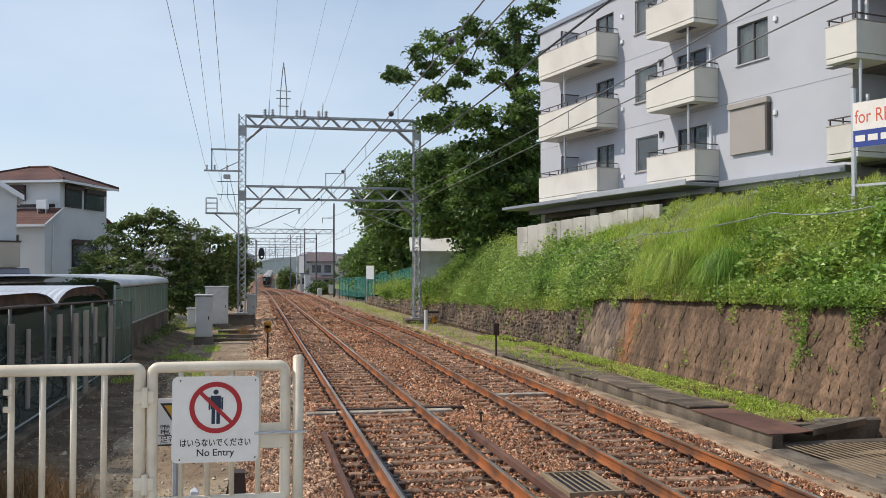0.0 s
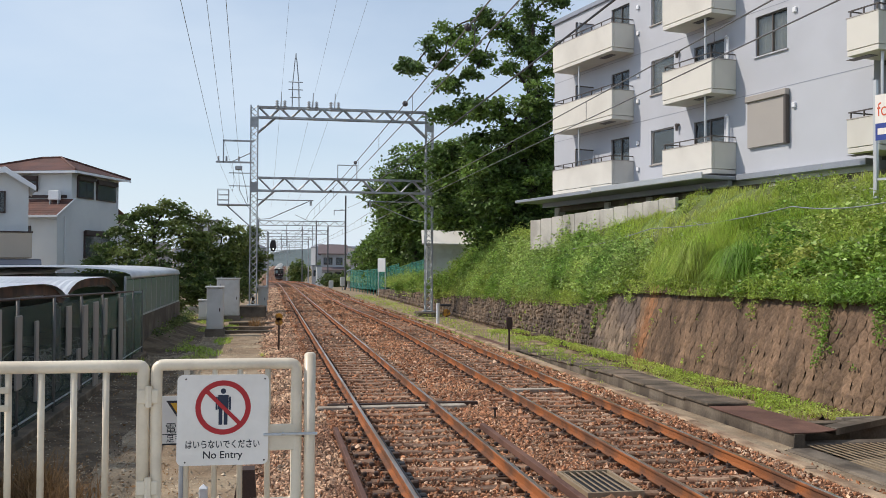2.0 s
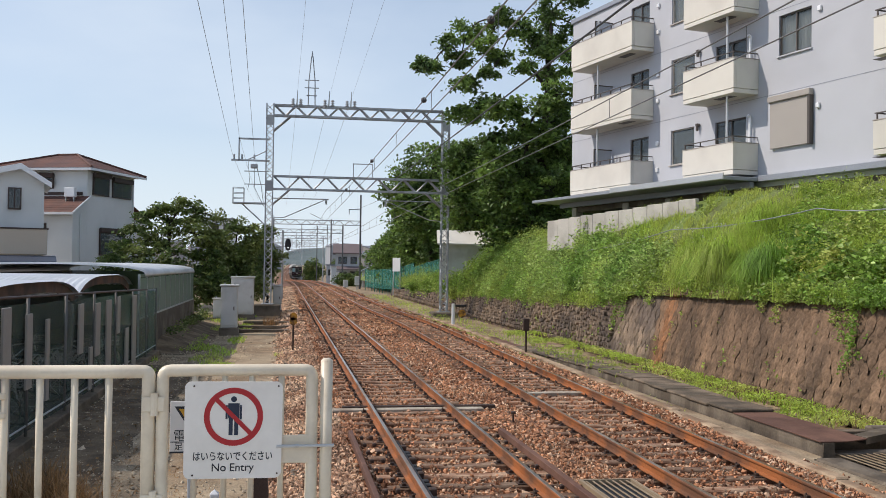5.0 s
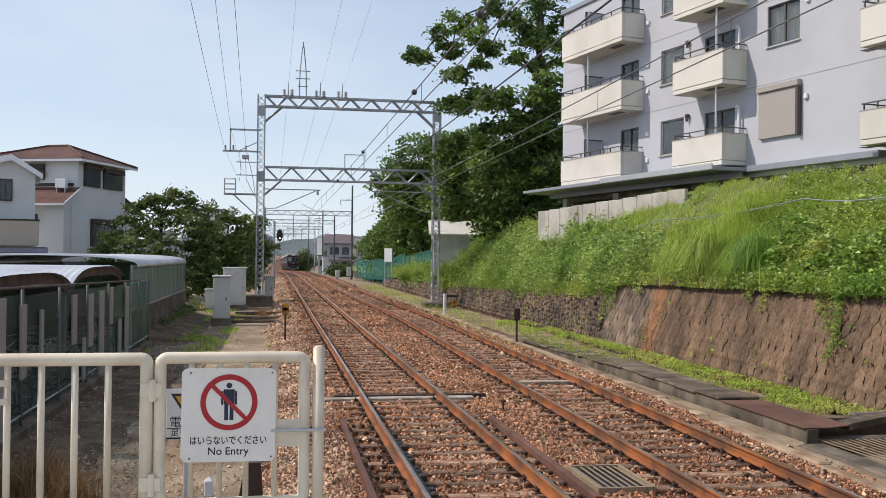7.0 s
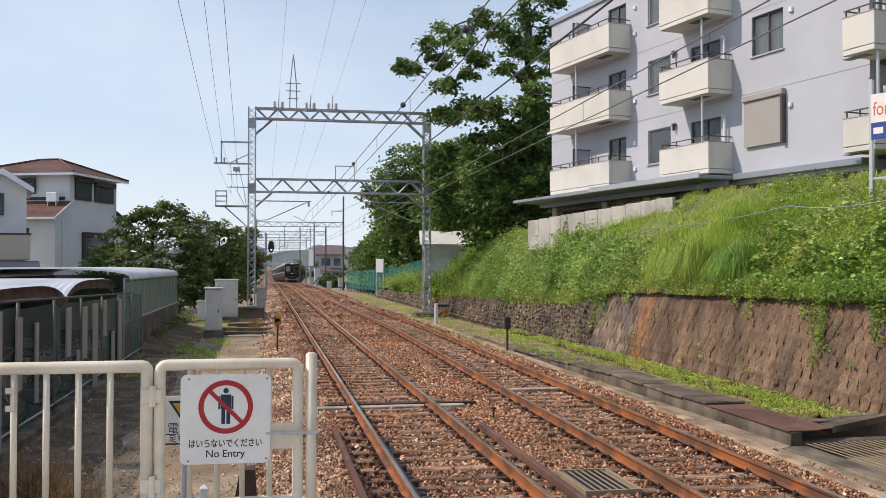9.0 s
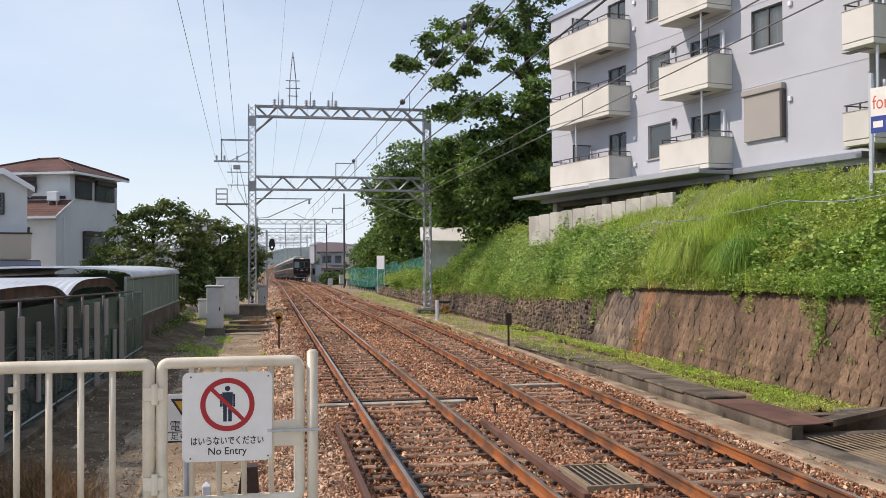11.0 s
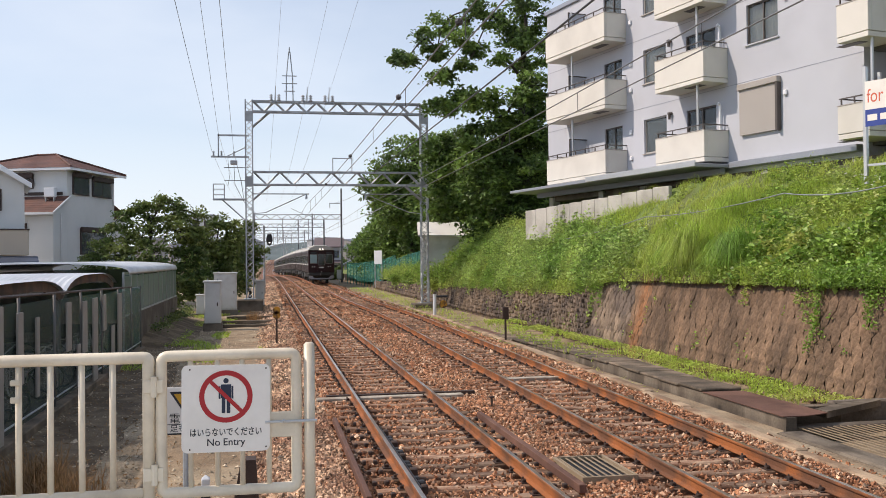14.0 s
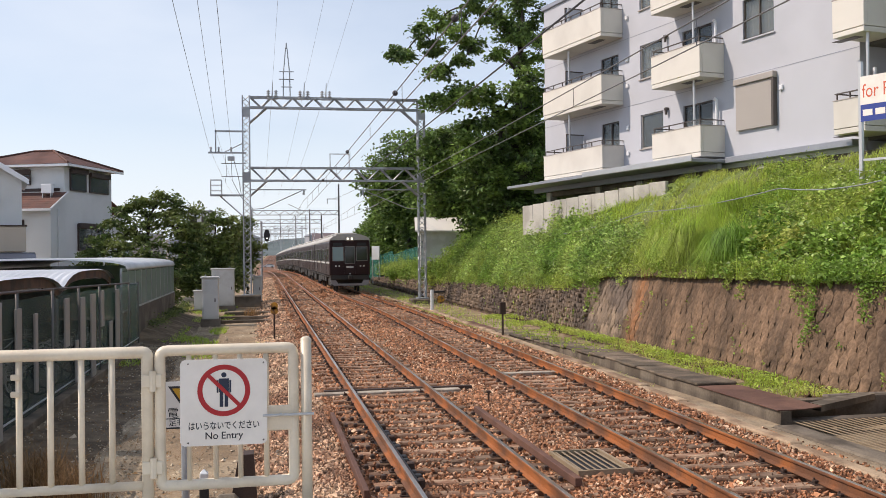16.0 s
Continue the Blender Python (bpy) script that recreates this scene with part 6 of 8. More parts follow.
def text_mesh(body, size, mat, parent, at, align="CENTER", name="lettering", bold=0.0):
    cu = bpy.data.curves.new("text", "FONT")
    cu.body, cu.size, cu.align_x, cu.extrude, cu.offset = body, size, align, 0.0006, bold
    ob = bpy.data.objects.new("text", cu)
    scene.collection.objects.link(ob)
    bpy.context.view_layer.update()
    me = bpy.data.meshes.new_from_object(ob.evaluated_get(bpy.context.evaluated_depsgraph_get()))
    bpy.data.objects.remove(ob)
    me.materials.clear()
    me.materials.append(mat)
    return part(name, me, mat, parent, at=at)


def disc(b, cx, cz, r0, r1, y0, y1, n=48):
    """A flat ring (or disc with r0 = 0) facing -y."""
    if r0 == 0:
        return b.prism([(cx + r1 * math.cos(2 * math.pi * i / n), cz + r1 * math.sin(2 * math.pi * i / n)) for i in range(n)], 1, y0, y1)
    rings = []
    for i in range(n + 1):
        t = 2 * math.pi * (i % n) / n
        rings.append([(cx + r * math.cos(t), y, cz + r * math.sin(t)) for r, y in ((r0, y0), (r1, y0), (r1, y1), (r0, y1))])
    return b.loft(rings, caps=False)


def rounded_plate(w, h, r, y0, y1, n=6):
    o = []
    for cx, cz, a0 in ((w / 2 - r, h / 2 - r, 0), (-w / 2 + r, h / 2 - r, 90), (-w / 2 + r, -h / 2 + r, 180), (w / 2 - r, -h / 2 + r, 270)):
        for i in range(n + 1):
            a = radians(a0 + 90 * i / n)
            o.append((cx + r * math.cos(a), cz + r * math.sin(a)))
    return Build().prism(o, 1, y0, y1)


SIGN_WHITE = material("sign_white", (0.86, 0.81, 0.74), 0.45, 0, 0.03, 2, 30, 0, 0.01, (0.80, 0.75, 0.68), 3, 0.4)
SIGN_RED = material("sign_red", (0.43, 0.013, 0.018), 0.45, 0, 0.05, 3, 30, 0)
SIGN_NAVY = material("sign_navy", (0.012, 0.022, 0.05), 0.5, 0, 0.05, 3, 30, 0)
SIGN_BLACK = material("sign_black", (0.02, 0.02, 0.025), 0.5, 0, 0.05, 3, 30, 0)
SIGN_YELLOW = material("sign_yellow", (0.62, 0.33, 0.02), 0.5, 0, 0.05, 3, 30, 0)


def entry_sign():
    s = thing("no_entry_sign", "square white sign with a red prohibition ring and black words", "sign", pose(-0.240, FY - 0.052, 1.690, 0, 0, 0) @ pose(0, 0, 0, 0, 0.4, 0))
    part("panel", rounded_plate(0.515, 0.52, 0.035, 0, 0.004), SIGN_WHITE, s, "white enamel panel")
    part("mount", Build().box(-0.22, 0.2, 0.0045, 0.03, 0.1, 0.13).box(-0.22, 0.2, 0.0045, 0.03, -0.13, -0.1), ALU, s)
    part("ring", disc(Build(), 0.0, 0.071, 0.126, 0.156, -0.002, -0.0004), SIGN_RED, s, "red ring")
    fig = Build()
    disc(fig, 0, 0.165, 0, 0.0155, -0.0018, -0.0006, 20)
    fig.box(-0.03, 0.03, -0.0018, -0.0006, 0.062, 0.143).box(-0.043, -0.032, -0.0018, -0.0006, 0.058, 0.133).box(0.032, 0.043, -0.0018, -0.0006, 0.058, 0.133)
    fig.box(-0.025, -0.004, -0.0018, -0.0006, -0.028, 0.062).box(0.004, 0.025, -0.0018, -0.0006, -0.028, 0.062)
    part("pictogram", fig, SIGN_NAVY, s, "plain dark navy pictogram")
    bar = Build().box(-0.135, 0.135, -0.0034, -0.0022, -0.0115, 0.0115)
    part("slash", bar, SIGN_RED, s, "red slash", at=pose(0, 0, 0.072, 0, 45, 0))
    up = lambda z: pose(0, -0.0005, z, 90, 0, 0)
    text_mesh("はいらないでください", 0.046, SIGN_BLACK, s, up(-0.159) @ Matrix.Diagonal((0.92, 1.15, 1, 1)), bold=0.0007)
    text_mesh("No", 0.06, SIGN_BLACK, s, up(-0.220) @ pose(-0.073, 0, 0), bold=0.0005)
    text_mesh("Entry", 0.06, SIGN_BLACK, s, up(-0.220) @ pose(0.047, 0, 0), bold=0.0005)
    for x, z in ((-0.21, 0.235), (0.235, 0.235), (-0.21, -0.24), (0.235, -0.235)):
        part("rivet", disc(Build(), x, z, 0, 0.005, -0.003, -0.0005, 10), IRON, s)


entry_sign()


def warning_sign():
    s = thing("warning_sign", "white warning sign with a yellow triangle on a grey post", "sign", pose(-0.60, 7.3, -0.4))
    part("post", Build().tube((0, 0.03, 0), (0, 0.03, 2.02), 0.03, n=8), GALV, s)
    part("panel", Build().soft(-0.15, 0.23, 0, 0.006, 1.66, 2.02, 0.002), SIGN_WHITE, s)
    part("triangle", Build().prism([(-0.12, 1.985), (0.13, 1.985), (0.005, 1.79)], 1, -0.0018, -0.0004), SIGN_BLACK, s)
    part("triangle", Build().prism([(-0.09, 1.968), (0.10, 1.968), (0.005, 1.82)], 1, -0.0034, -0.0022), SIGN_YELLOW, s)
    part("rule", Build().box(-0.145, 0.22, -0.0018, -0.0004, 1.735, 1.741), SIGN_BLACK, s)
    part("rule", Build().box(-0.15, 0.23, -0.0018, -0.0004, 1.66, 1.672), SIGN_BLACK, s)
    text_mesh("電", 0.085, SIGN_BLACK, s, pose(-0.085, -0.0005, 1.752, 90, 0, 0))
    text_mesh("足も", 0.06, SIGN_BLACK, s, pose(-0.06, -0.0005, 1.685, 90, 0, 0))


warning_sign()
m = thing("boundary_marker", "short white post with a black foot in the gravel", "marker post", pose(-0.73, 11.7, -0.36))
part("post", Build().soft(-0.05, 0.05, -0.05, 0.05, 0.12, 0.3, 0.01), WHITE_METAL, m)
part("cap", Build().add([(-0.05, -0.05, 0.301), (0.05, -0.05, 0.301), (0.05, 0.05, 0.301), (-0.05, 0.05, 0.301), (0, 0, 0.35)], [(0, 1, 4), (1, 2, 4), (2, 3, 4), (3, 0, 4), (3, 2, 1, 0)]), WHITE_METAL, m)
part("foot", Build().soft(-0.055, 0.055, -0.055, 0.055, -0.06, 0.118, 0.01), BLACK, m, "black painted foot")
m = thing("lever_box", "dark sloping iron box in the gravel behind the gate", "iron box", pose(-0.25, 11.3, -0.38))
part("box", Build().add([(-0.16, -0.15, 0), (0.16, -0.15, 0), (0.16, 0.2, 0), (-0.16, 0.2, 0), (-0.05, -0.1, 0.62), (0.12, -0.1, 0.62), (0.12, 0.15, 0.62), (-0.05, 0.15, 0.62)],
                        [(3, 2, 1, 0), (4, 5, 6, 7), (0, 1, 5, 4), (1, 2, 6, 5), (2, 3, 7, 6), (3, 0, 4, 7)]), IRON, m)
part("stone_foot", Build().soft(-0.32, -0.05, -0.3, -0.155, -0.02, 0.2, 0.05), CONCRETE, m)
for y, w in ((15.5, 0.55), (13.4, 0.35)):
    tagged(new("concrete_cover", Build().soft(0.15, 0.15 + w, y, y + 0.5, -0.5, -0.26, 0.02).mesh("concrete_cover", CONCRETE_DARK)), "dark concrete trough cover half sunk in gravel", "concrete cover", "trough covers")


# ---- bicycle shelter ----
CORRUGATED = material("white_corrugated_roof", (0.66, 0.68, 0.70), 0.4, 0.3, 0.08, 0.8, 20, 0, 0.01, (0.55, 0.57, 0.59), 0.5, 0.4)
RUST_TRIM = material("rusty_fascia", (0.15, 0.07, 0.045), 0.7, 0.1, 0.3, 2, 30, 0.1, 0.003, (0.07, 0.04, 0.03), 1.5, 0.5)
BROWN_TRIM = material("brown_fascia", (0.055, 0.035, 0.03), 0.6, 0.1, 0.2, 2, 30, 0)
GREEN_SHEET = glass("green_translucent_sheet", (0.09, 0.19, 0.155), 0.4, 0.68)
MESH_SHEET = glass("dark_green_mesh", (0.035, 0.07, 0.06), 0.6, 0.6)
PALE_SHEET = glass("pale_green_sheet", (0.20, 0.31, 0.25), 0.3, 0.45)
ASPHALT = material("yard_asphalt", (0.15, 0.135, 0.12), 0.9, 0, 0.3, 2, 50, 0.4, 0.004)
BOARD = material("grey_board", (0.31, 0.285, 0.26), 0.7, 0, 0.1, 2, 30, 0)
POST_DARK = material("stained_post", (0.13, 0.125, 0.12), 0.6, 0.1, 0.2, 2, 30, 0)
POST_GREY = material("grey_post", (0.30, 0.30, 0.30), 0.6, 0.1, 0.1, 2, 30, 0)


def shelter_bay(y0, y1, x0, x1, z0, rise):
    s = thing("bicycle_shelter", "bicycle shelter bay with a curved white corrugated roof", "bicycle shelter", group="bicycle shelter bays")
    n = 14
    arc = [(y0 + (y1 - y0) * i / n, z0 + rise * (1 - abs(2 * i / n - 1) ** 4.0)) for i in range(n + 1)]
    b, m = Build(), int((x1 - x0) / 0.09)
    v = []
    for j in range(m + 1):
        for y, z in arc:
            v.append((x0 + (x1 - x0) * j / m, y, z + (0.02 if j % 2 else 0.0) + 0.03))
    b.add(v, [(j * (n + 1) + i, j * (n + 1) + i + 1, (j + 1) * (n + 1) + i + 1, (j + 1) * (n + 1) + i) for j in range(m) for i in range(n)])
    part("roof_sheet", b, CORRUGATED, s, "white corrugated metal roof")
    for x in (x1 - 0.16, x0):
        f = Build().loft([[(x, y, z - 0.2), (x + 0.05, y, z - 0.2), (x + 0.05, y, z + 0.02), (x, y, z + 0.02)] for y, z in arc])
        part("fascia", f, RUST_TRIM, s, "rusty brown curved fascia")
    for x in (x1 - 0.25, x1 - 2.4, x0 + 0.3):
        part("post", Build().soft(x - 0.06, x + 0.06, y0 + 0.1, y0 + 0.32, -0.4, z0 - 0.02, 0.01), POST_GREY, s, "grey steel post")
    part("eave_gutter", Build().soft(x0, x1 + 0.05, y0 - 0.06, y0 + 0.06, z0 - 0.05, z0 + 0.028, 0.02), WHITE_METAL, s, "white eave gutter")
    for y in (y0 + 1.5, y0 + 4.2):
        part("bike_rack", Build().box(x0, x1 - 0.4, y, y + 0.06, -0.05, 0.0), GALV, s)
    return s


shelter_bay(7.4, 15.45, -10, -4.6, 1.78, 0.35)
shelter_bay(15.45, 23.4, -10, -4.6, 1.82, 0.34)
shelter_bay(23.4, 31.2, -10, -4.6, 1.87, 0.34)
tagged(new("shelter_yard", Build().box(-16, -4.15, 4, 50, -0.6, -0.385).mesh("shelter_yard", ASPHALT)), "dark asphalt yard under the bicycle shelter", "pavement", kind="structure")


def long_shelter():
    s = thing("long_shelter", "long low shed with a rounded white roof and translucent side", "bicycle shelter")
    prof = [(-7.15 - 2.9 * math.cos(a), 2.22 + 0.36 * math.sin(a) ** 0.6) for a in [math.pi * i / 16 for i in range(17)]]
    b = Build()
    b.loft([[(x, y, z) for x, z in prof] + [(x, y, z - 0.06) for x, z in prof[::-1]] for y in (31.4, 36, 42, 48)])
    part("roof_sheet", b, CORRUGATED, s, "smooth white rounded roof", smooth=True)
    k = 11
    for i in range(k):
        y0, y1 = 30.4 + 17.5 * i / k, 30.4 + 17.5 * (i + 1) / k
        part("side_panel", Build().box(-4.3, -4.285, y0 + 0.03, y1 - 0.03, 0.92, 2.12), PALE_SHEET, s, "translucent green side panel")
        part("clear_panel", Build().box(-4.3, -4.285, y0 + 0.03, y1 - 0.03, 2.14, 2.24), PALE_SHEET, s)
        part("side_post", Build().box(-4.33, -4.27, y0 - 0.03, y0 + 0.028, -0.4, 2.24), GALV, s)
    part("base_rail", Build().box(-4.34, -4.26, 30.4, 47.9, 0.86, 0.915), GALV, s)
    part("base_wall", Build().soft(-4.36, -4.24, 30.4, 47.9, -0.5, 0.855, 0.01), CONCRETE_DARK, s, "dark stained base wall")
    rows = []
    for i in range(24):
        y = 32.5 + 16.5 * i / 23
        h = 0.24 * min(1, i / 4, (23 - i) / 3) + 0.07 * noise.noise((y * 0.6, 2.0, 1.0))
        rows.append([(-4.238, y, -0.42 + max(h, 0) * 1.9), (-3.7, y, -0.42 + max(h, 0) * 1.2), (-3.2, y, -0.42 + max(h, 0) * 0.5), (-2.6, y, -0.43)])
    tagged(new("soil_heap", Build().loft(rows, closed=False).mesh("soil_heap", EARTH_AND_SHADE)), "bare dark brown soil heaped against the shed's base", "soil", kind="structure")
    part("back_wall", Build().box(-10.0, -9.9, 30.4, 47.9, -0.5, 2.2), POST_GREY, s)
    part("end_wall", Build().box(-9.9, -4.36, 47.7, 47.8, -0.5, 2.2), PALE_SHEET, s)


long_shelter()


def yard_fence():
    f = thing("yard_fence", "steel fence with green translucent sheets and grey boards", "fence")
    x = -4.02
    top = lambda y: 2.06 - max(y - 14, 0) * 0.0165
    ys = [8.5, 11.2, 13.9, 16.6, 19.3, 22.0, 24.7, 27.4, 30.0, 32.2]
    for y in ys:
        part("fence_post", Build().tube((x, y, -0.5), (x, y, top(y) + 0.02), 0.028, n=8), POST_DARK, f, smooth=True)
    part("top_rail", Build().path([(x, y, top(y)) for y in (6, 14, 24, 30)], 0.024, 8), BROWN_TRIM, f)
    for z in (-0.05,):
        part("mid_rail", Build().tube((x, 6, z), (x, 32.2, z), 0.018, n=6), GALV, f)
    rnd = random.Random(4)
    for a, c in zip(ys[:5], ys[1:6]):
        part("sheet", Build().box(x - 0.012, x - 0.004, a + 0.06, c - 0.06, -0.15, top(c) - 0.1), MESH_SHEET, f, "dark green windbreak mesh")
    for a, c in zip(ys[5:], ys[6:]):
        part("sheet", Build().box(x - 0.012, x - 0.004, a + 0.06, c - 0.06, -0.15, top(c) - 0.08 if c < 31 else 1.68), GREEN_SHEET, f, "green translucent sheet")
    part("end_sheet", Build().box(x - 0.75, x - 0.06, 32.196, 32.204, -0.15, 1.7), PALE_SHEET, f, "pale green end sheet")
    part("end_rail", Build().tube((x - 0.75, 32.2, 1.72), (x, 32.2, 1.72), 0.025, n=6), GALV, f)
    for y, w, z0, z1 in ((15.0, 0.42, -0.4, 1.9), (16.3, 0.34, 0.55, 1.75), (17.6, 0.2, 0.2, 1.6), (20.2, 0.42, 0.75, 1.75), (21.3, 0.3, -0.1, 0.8), (21.9, 0.5, 0.55, 1.7), (23.2, 0.55, -0.4, 1.72), (24.6, 0.4, 0.85, 1.75), (25.9, 0.45, -0.1, 0.9), (27.0, 0.6, -0.4, 1.7)):
        part("board", Build().soft(x + 0.03, x + 0.07, y, y + w, z0, z1, 0.008), BOARD, f, "upright grey board")
    part("kerb_wall", Build().soft(x - 0.12, x + 0.12, 5.9, 32.4, -0.6, -0.22, 0.02), SLAB, f)


yard_fence()


def bicycle():
    b = thing("bicycle", "parked city bicycle with a black frame and wire basket", "bicycle", pose(-5.2, 14.2, -0.385, 0, 0, 3), "parked bicycles")
    for x in (-0.52, 0.52):
        t = Build()
        swept(t, [(x + 0.32 * math.cos(a), 0, 0.34 + 0.32 * math.sin(a)) for a in [2 * math.pi * i / 22 for i in range(22)]], 0.022, 6, True)
        wheel = part("wheel", t, BLACK, b, "black tyre")
        sp = Build()
        for i in range(8):
            a = 2 * math.pi * i / 8
            sp.tube((x, 0, 0.34), (x + 0.3 * math.cos(a), 0, 0.34 + 0.3 * math.sin(a)), 0.004, n=4)
        part("spokes", sp, ALU, wheel)
    f = Build()
    for a, c in (((-0.52, 0.34), (-0.1, 0.3)), ((-0.52, 0.34), (-0.22, 0.75)), ((-0.1, 0.3), (-0.24, 0.82)), ((-0.1, 0.3), (0.38, 0.72)), ((-0.22, 0.62), (0.38, 0.72)), ((0.52, 0.34), (0.36, 0.95))):
        f.tube((a[0], 0, a[1]), (c[0], 0, c[1]), 0.018, n=6)
    part("frame", f, ALU, b)
    part("saddle", Build().soft(-0.38, -0.12, -0.09, 0.09, 0.84, 0.9, 0.025), BLACK, b)
    part("handlebar", swept(Build(), rounded([(0.2, -0.28, 1.0), (0.36, -0.2, 1.0), (0.36, 0.2, 1.0), (0.2, 0.28, 1.0)], 0.06), 0.012, 6), ALU, b)
    k = Build()
    for z in (0.72, 0.82, 0.92):
        k.path([(0.45, -0.16, z), (0.75, -0.16, z), (0.75, 0.16, z), (0.45, 0.16, z), (0.45, -0.16, z)], 0.006, 4)
    for x, y in ((0.45, -0.16), (0.6, -0.16), (0.75, -0.16), (0.75, 0.16), (0.6, 0.16), (0.45, 0.16), (0.75, 0)):
        k.tube((x, y, 0.7), (x, y, 0.94), 0.005, n=4)
    part("basket", k, ALU, b, "wire basket")
    part("mudguard", swept(Build(), [(-0.52 + 0.36 * math.cos(a), 0, 0.34 + 0.36 * math.sin(a)) for a in [radians(20 + 14 * i) for i in range(11)]], 0.02, 5), ALU, b)
    return b


bike = bicycle()
rnd = random.Random(9)
for i in range(20):
    copy_thing(bike, pose(-5.25 + rnd.uniform(-0.12, 0.1) - (1.9 if i % 4 == 3 else 0), 10.0 + i * 0.98 + rnd.uniform(-0.15, 0.15), -0.385, rnd.uniform(-6, 6), 0, rnd.uniform(-14, 14)))


# ---- houses ----
WHITE_WALL = material("white_render", (0.66, 0.68, 0.68), 0.85, 0, 0.05, 0.8, 40, 0.1, 0.004, (0.58, 0.60, 0.60), 0.4, 0.4)
ROOF_RED = material("red_roof_tiles", (0.145, 0.062, 0.045), 0.8, 0, 0.15, 2, 30, 0.2, 0.01, (0.105, 0.05, 0.04), 1.0, 0.5, rand=0.12)
BEIGE = material("beige_render", (0.50, 0.43, 0.35), 0.85, 0, 0.06, 0.8, 40, 0.1, 0.004)
NAVY_ROOF = material("navy_metal_roof", (0.06, 0.075, 0.11), 0.5, 0.2, 0.1, 1, 30, 0)


def tiled(parent, name, label, a0, a1, e0, e1, rows):
    """Courses of roofing between the ridge line a0-a1 and the eave line e0-e1, each lapping the next."""
    a0, a1, e0, e1 = map(Vector, (a0, a1, e0, e1))
    slope = None
    for i in range(rows):
        u, w = i / rows, (i + 1.12) / rows
        p, q, r, s = a0.lerp(e0, u), a1.lerp(e1, u), a1.lerp(e1, min(w, 1.03)), a0.lerp(e0, min(w, 1.03))
        up = Vector((0, 0, 0.014))
        b = Build().add([p, q, r + up, s + up, p - up * 2, q - up * 2, r - up, s - up], [(0, 1, 2, 3), (7, 6, 5, 4), (3, 2, 6, 7), (0, 3, 7, 4), (1, 5, 6, 2)])
        if slope is None:
            slope = part(name, b, ROOF_RED, parent, label)
        else:
            part("tile_course", b, ROOF_RED, slope)


def shutter_window(parent, axis, fixed, a0, a1, z0, z1, hood=True):
    """Dark window on a wall: frame, glass and a dark hood, facing -y (axis 1) or +x (axis 0)."""
    s = -1 if axis == 1 else 1

    def bx(p0, p1, d0, d1, q0, q1):
        lo, hi = sorted((fixed + s * d0, fixed + s * d1))
        return Build().box(p0, p1, lo, hi, q0, q1) if axis == 1 else Build().box(lo, hi, p0, p1, q0, q1)

    w = part("window", bx(a0, a1, 0.004, 0.10, z0, z1), BROWN_TRIM, parent, "dark brown framed window")
    mid = (a0 + a1) / 2
    for p0, p1 in ((a0 + 0.07, mid - 0.03), (mid + 0.03, a1 - 0.07)):
        part("pane", bx(p0, p1, 0.101, 0.115, z0 + 0.07, z1 - (0.3 if hood else 0.07)), PANE, w, "dark glass")
    if hood:
        part("shutter_case", bx(a0 - 0.05, a1 + 0.05, 0.102, 0.25, z1 - 0.24, z1 + 0.05), BROWN_TRIM, w)
    return w


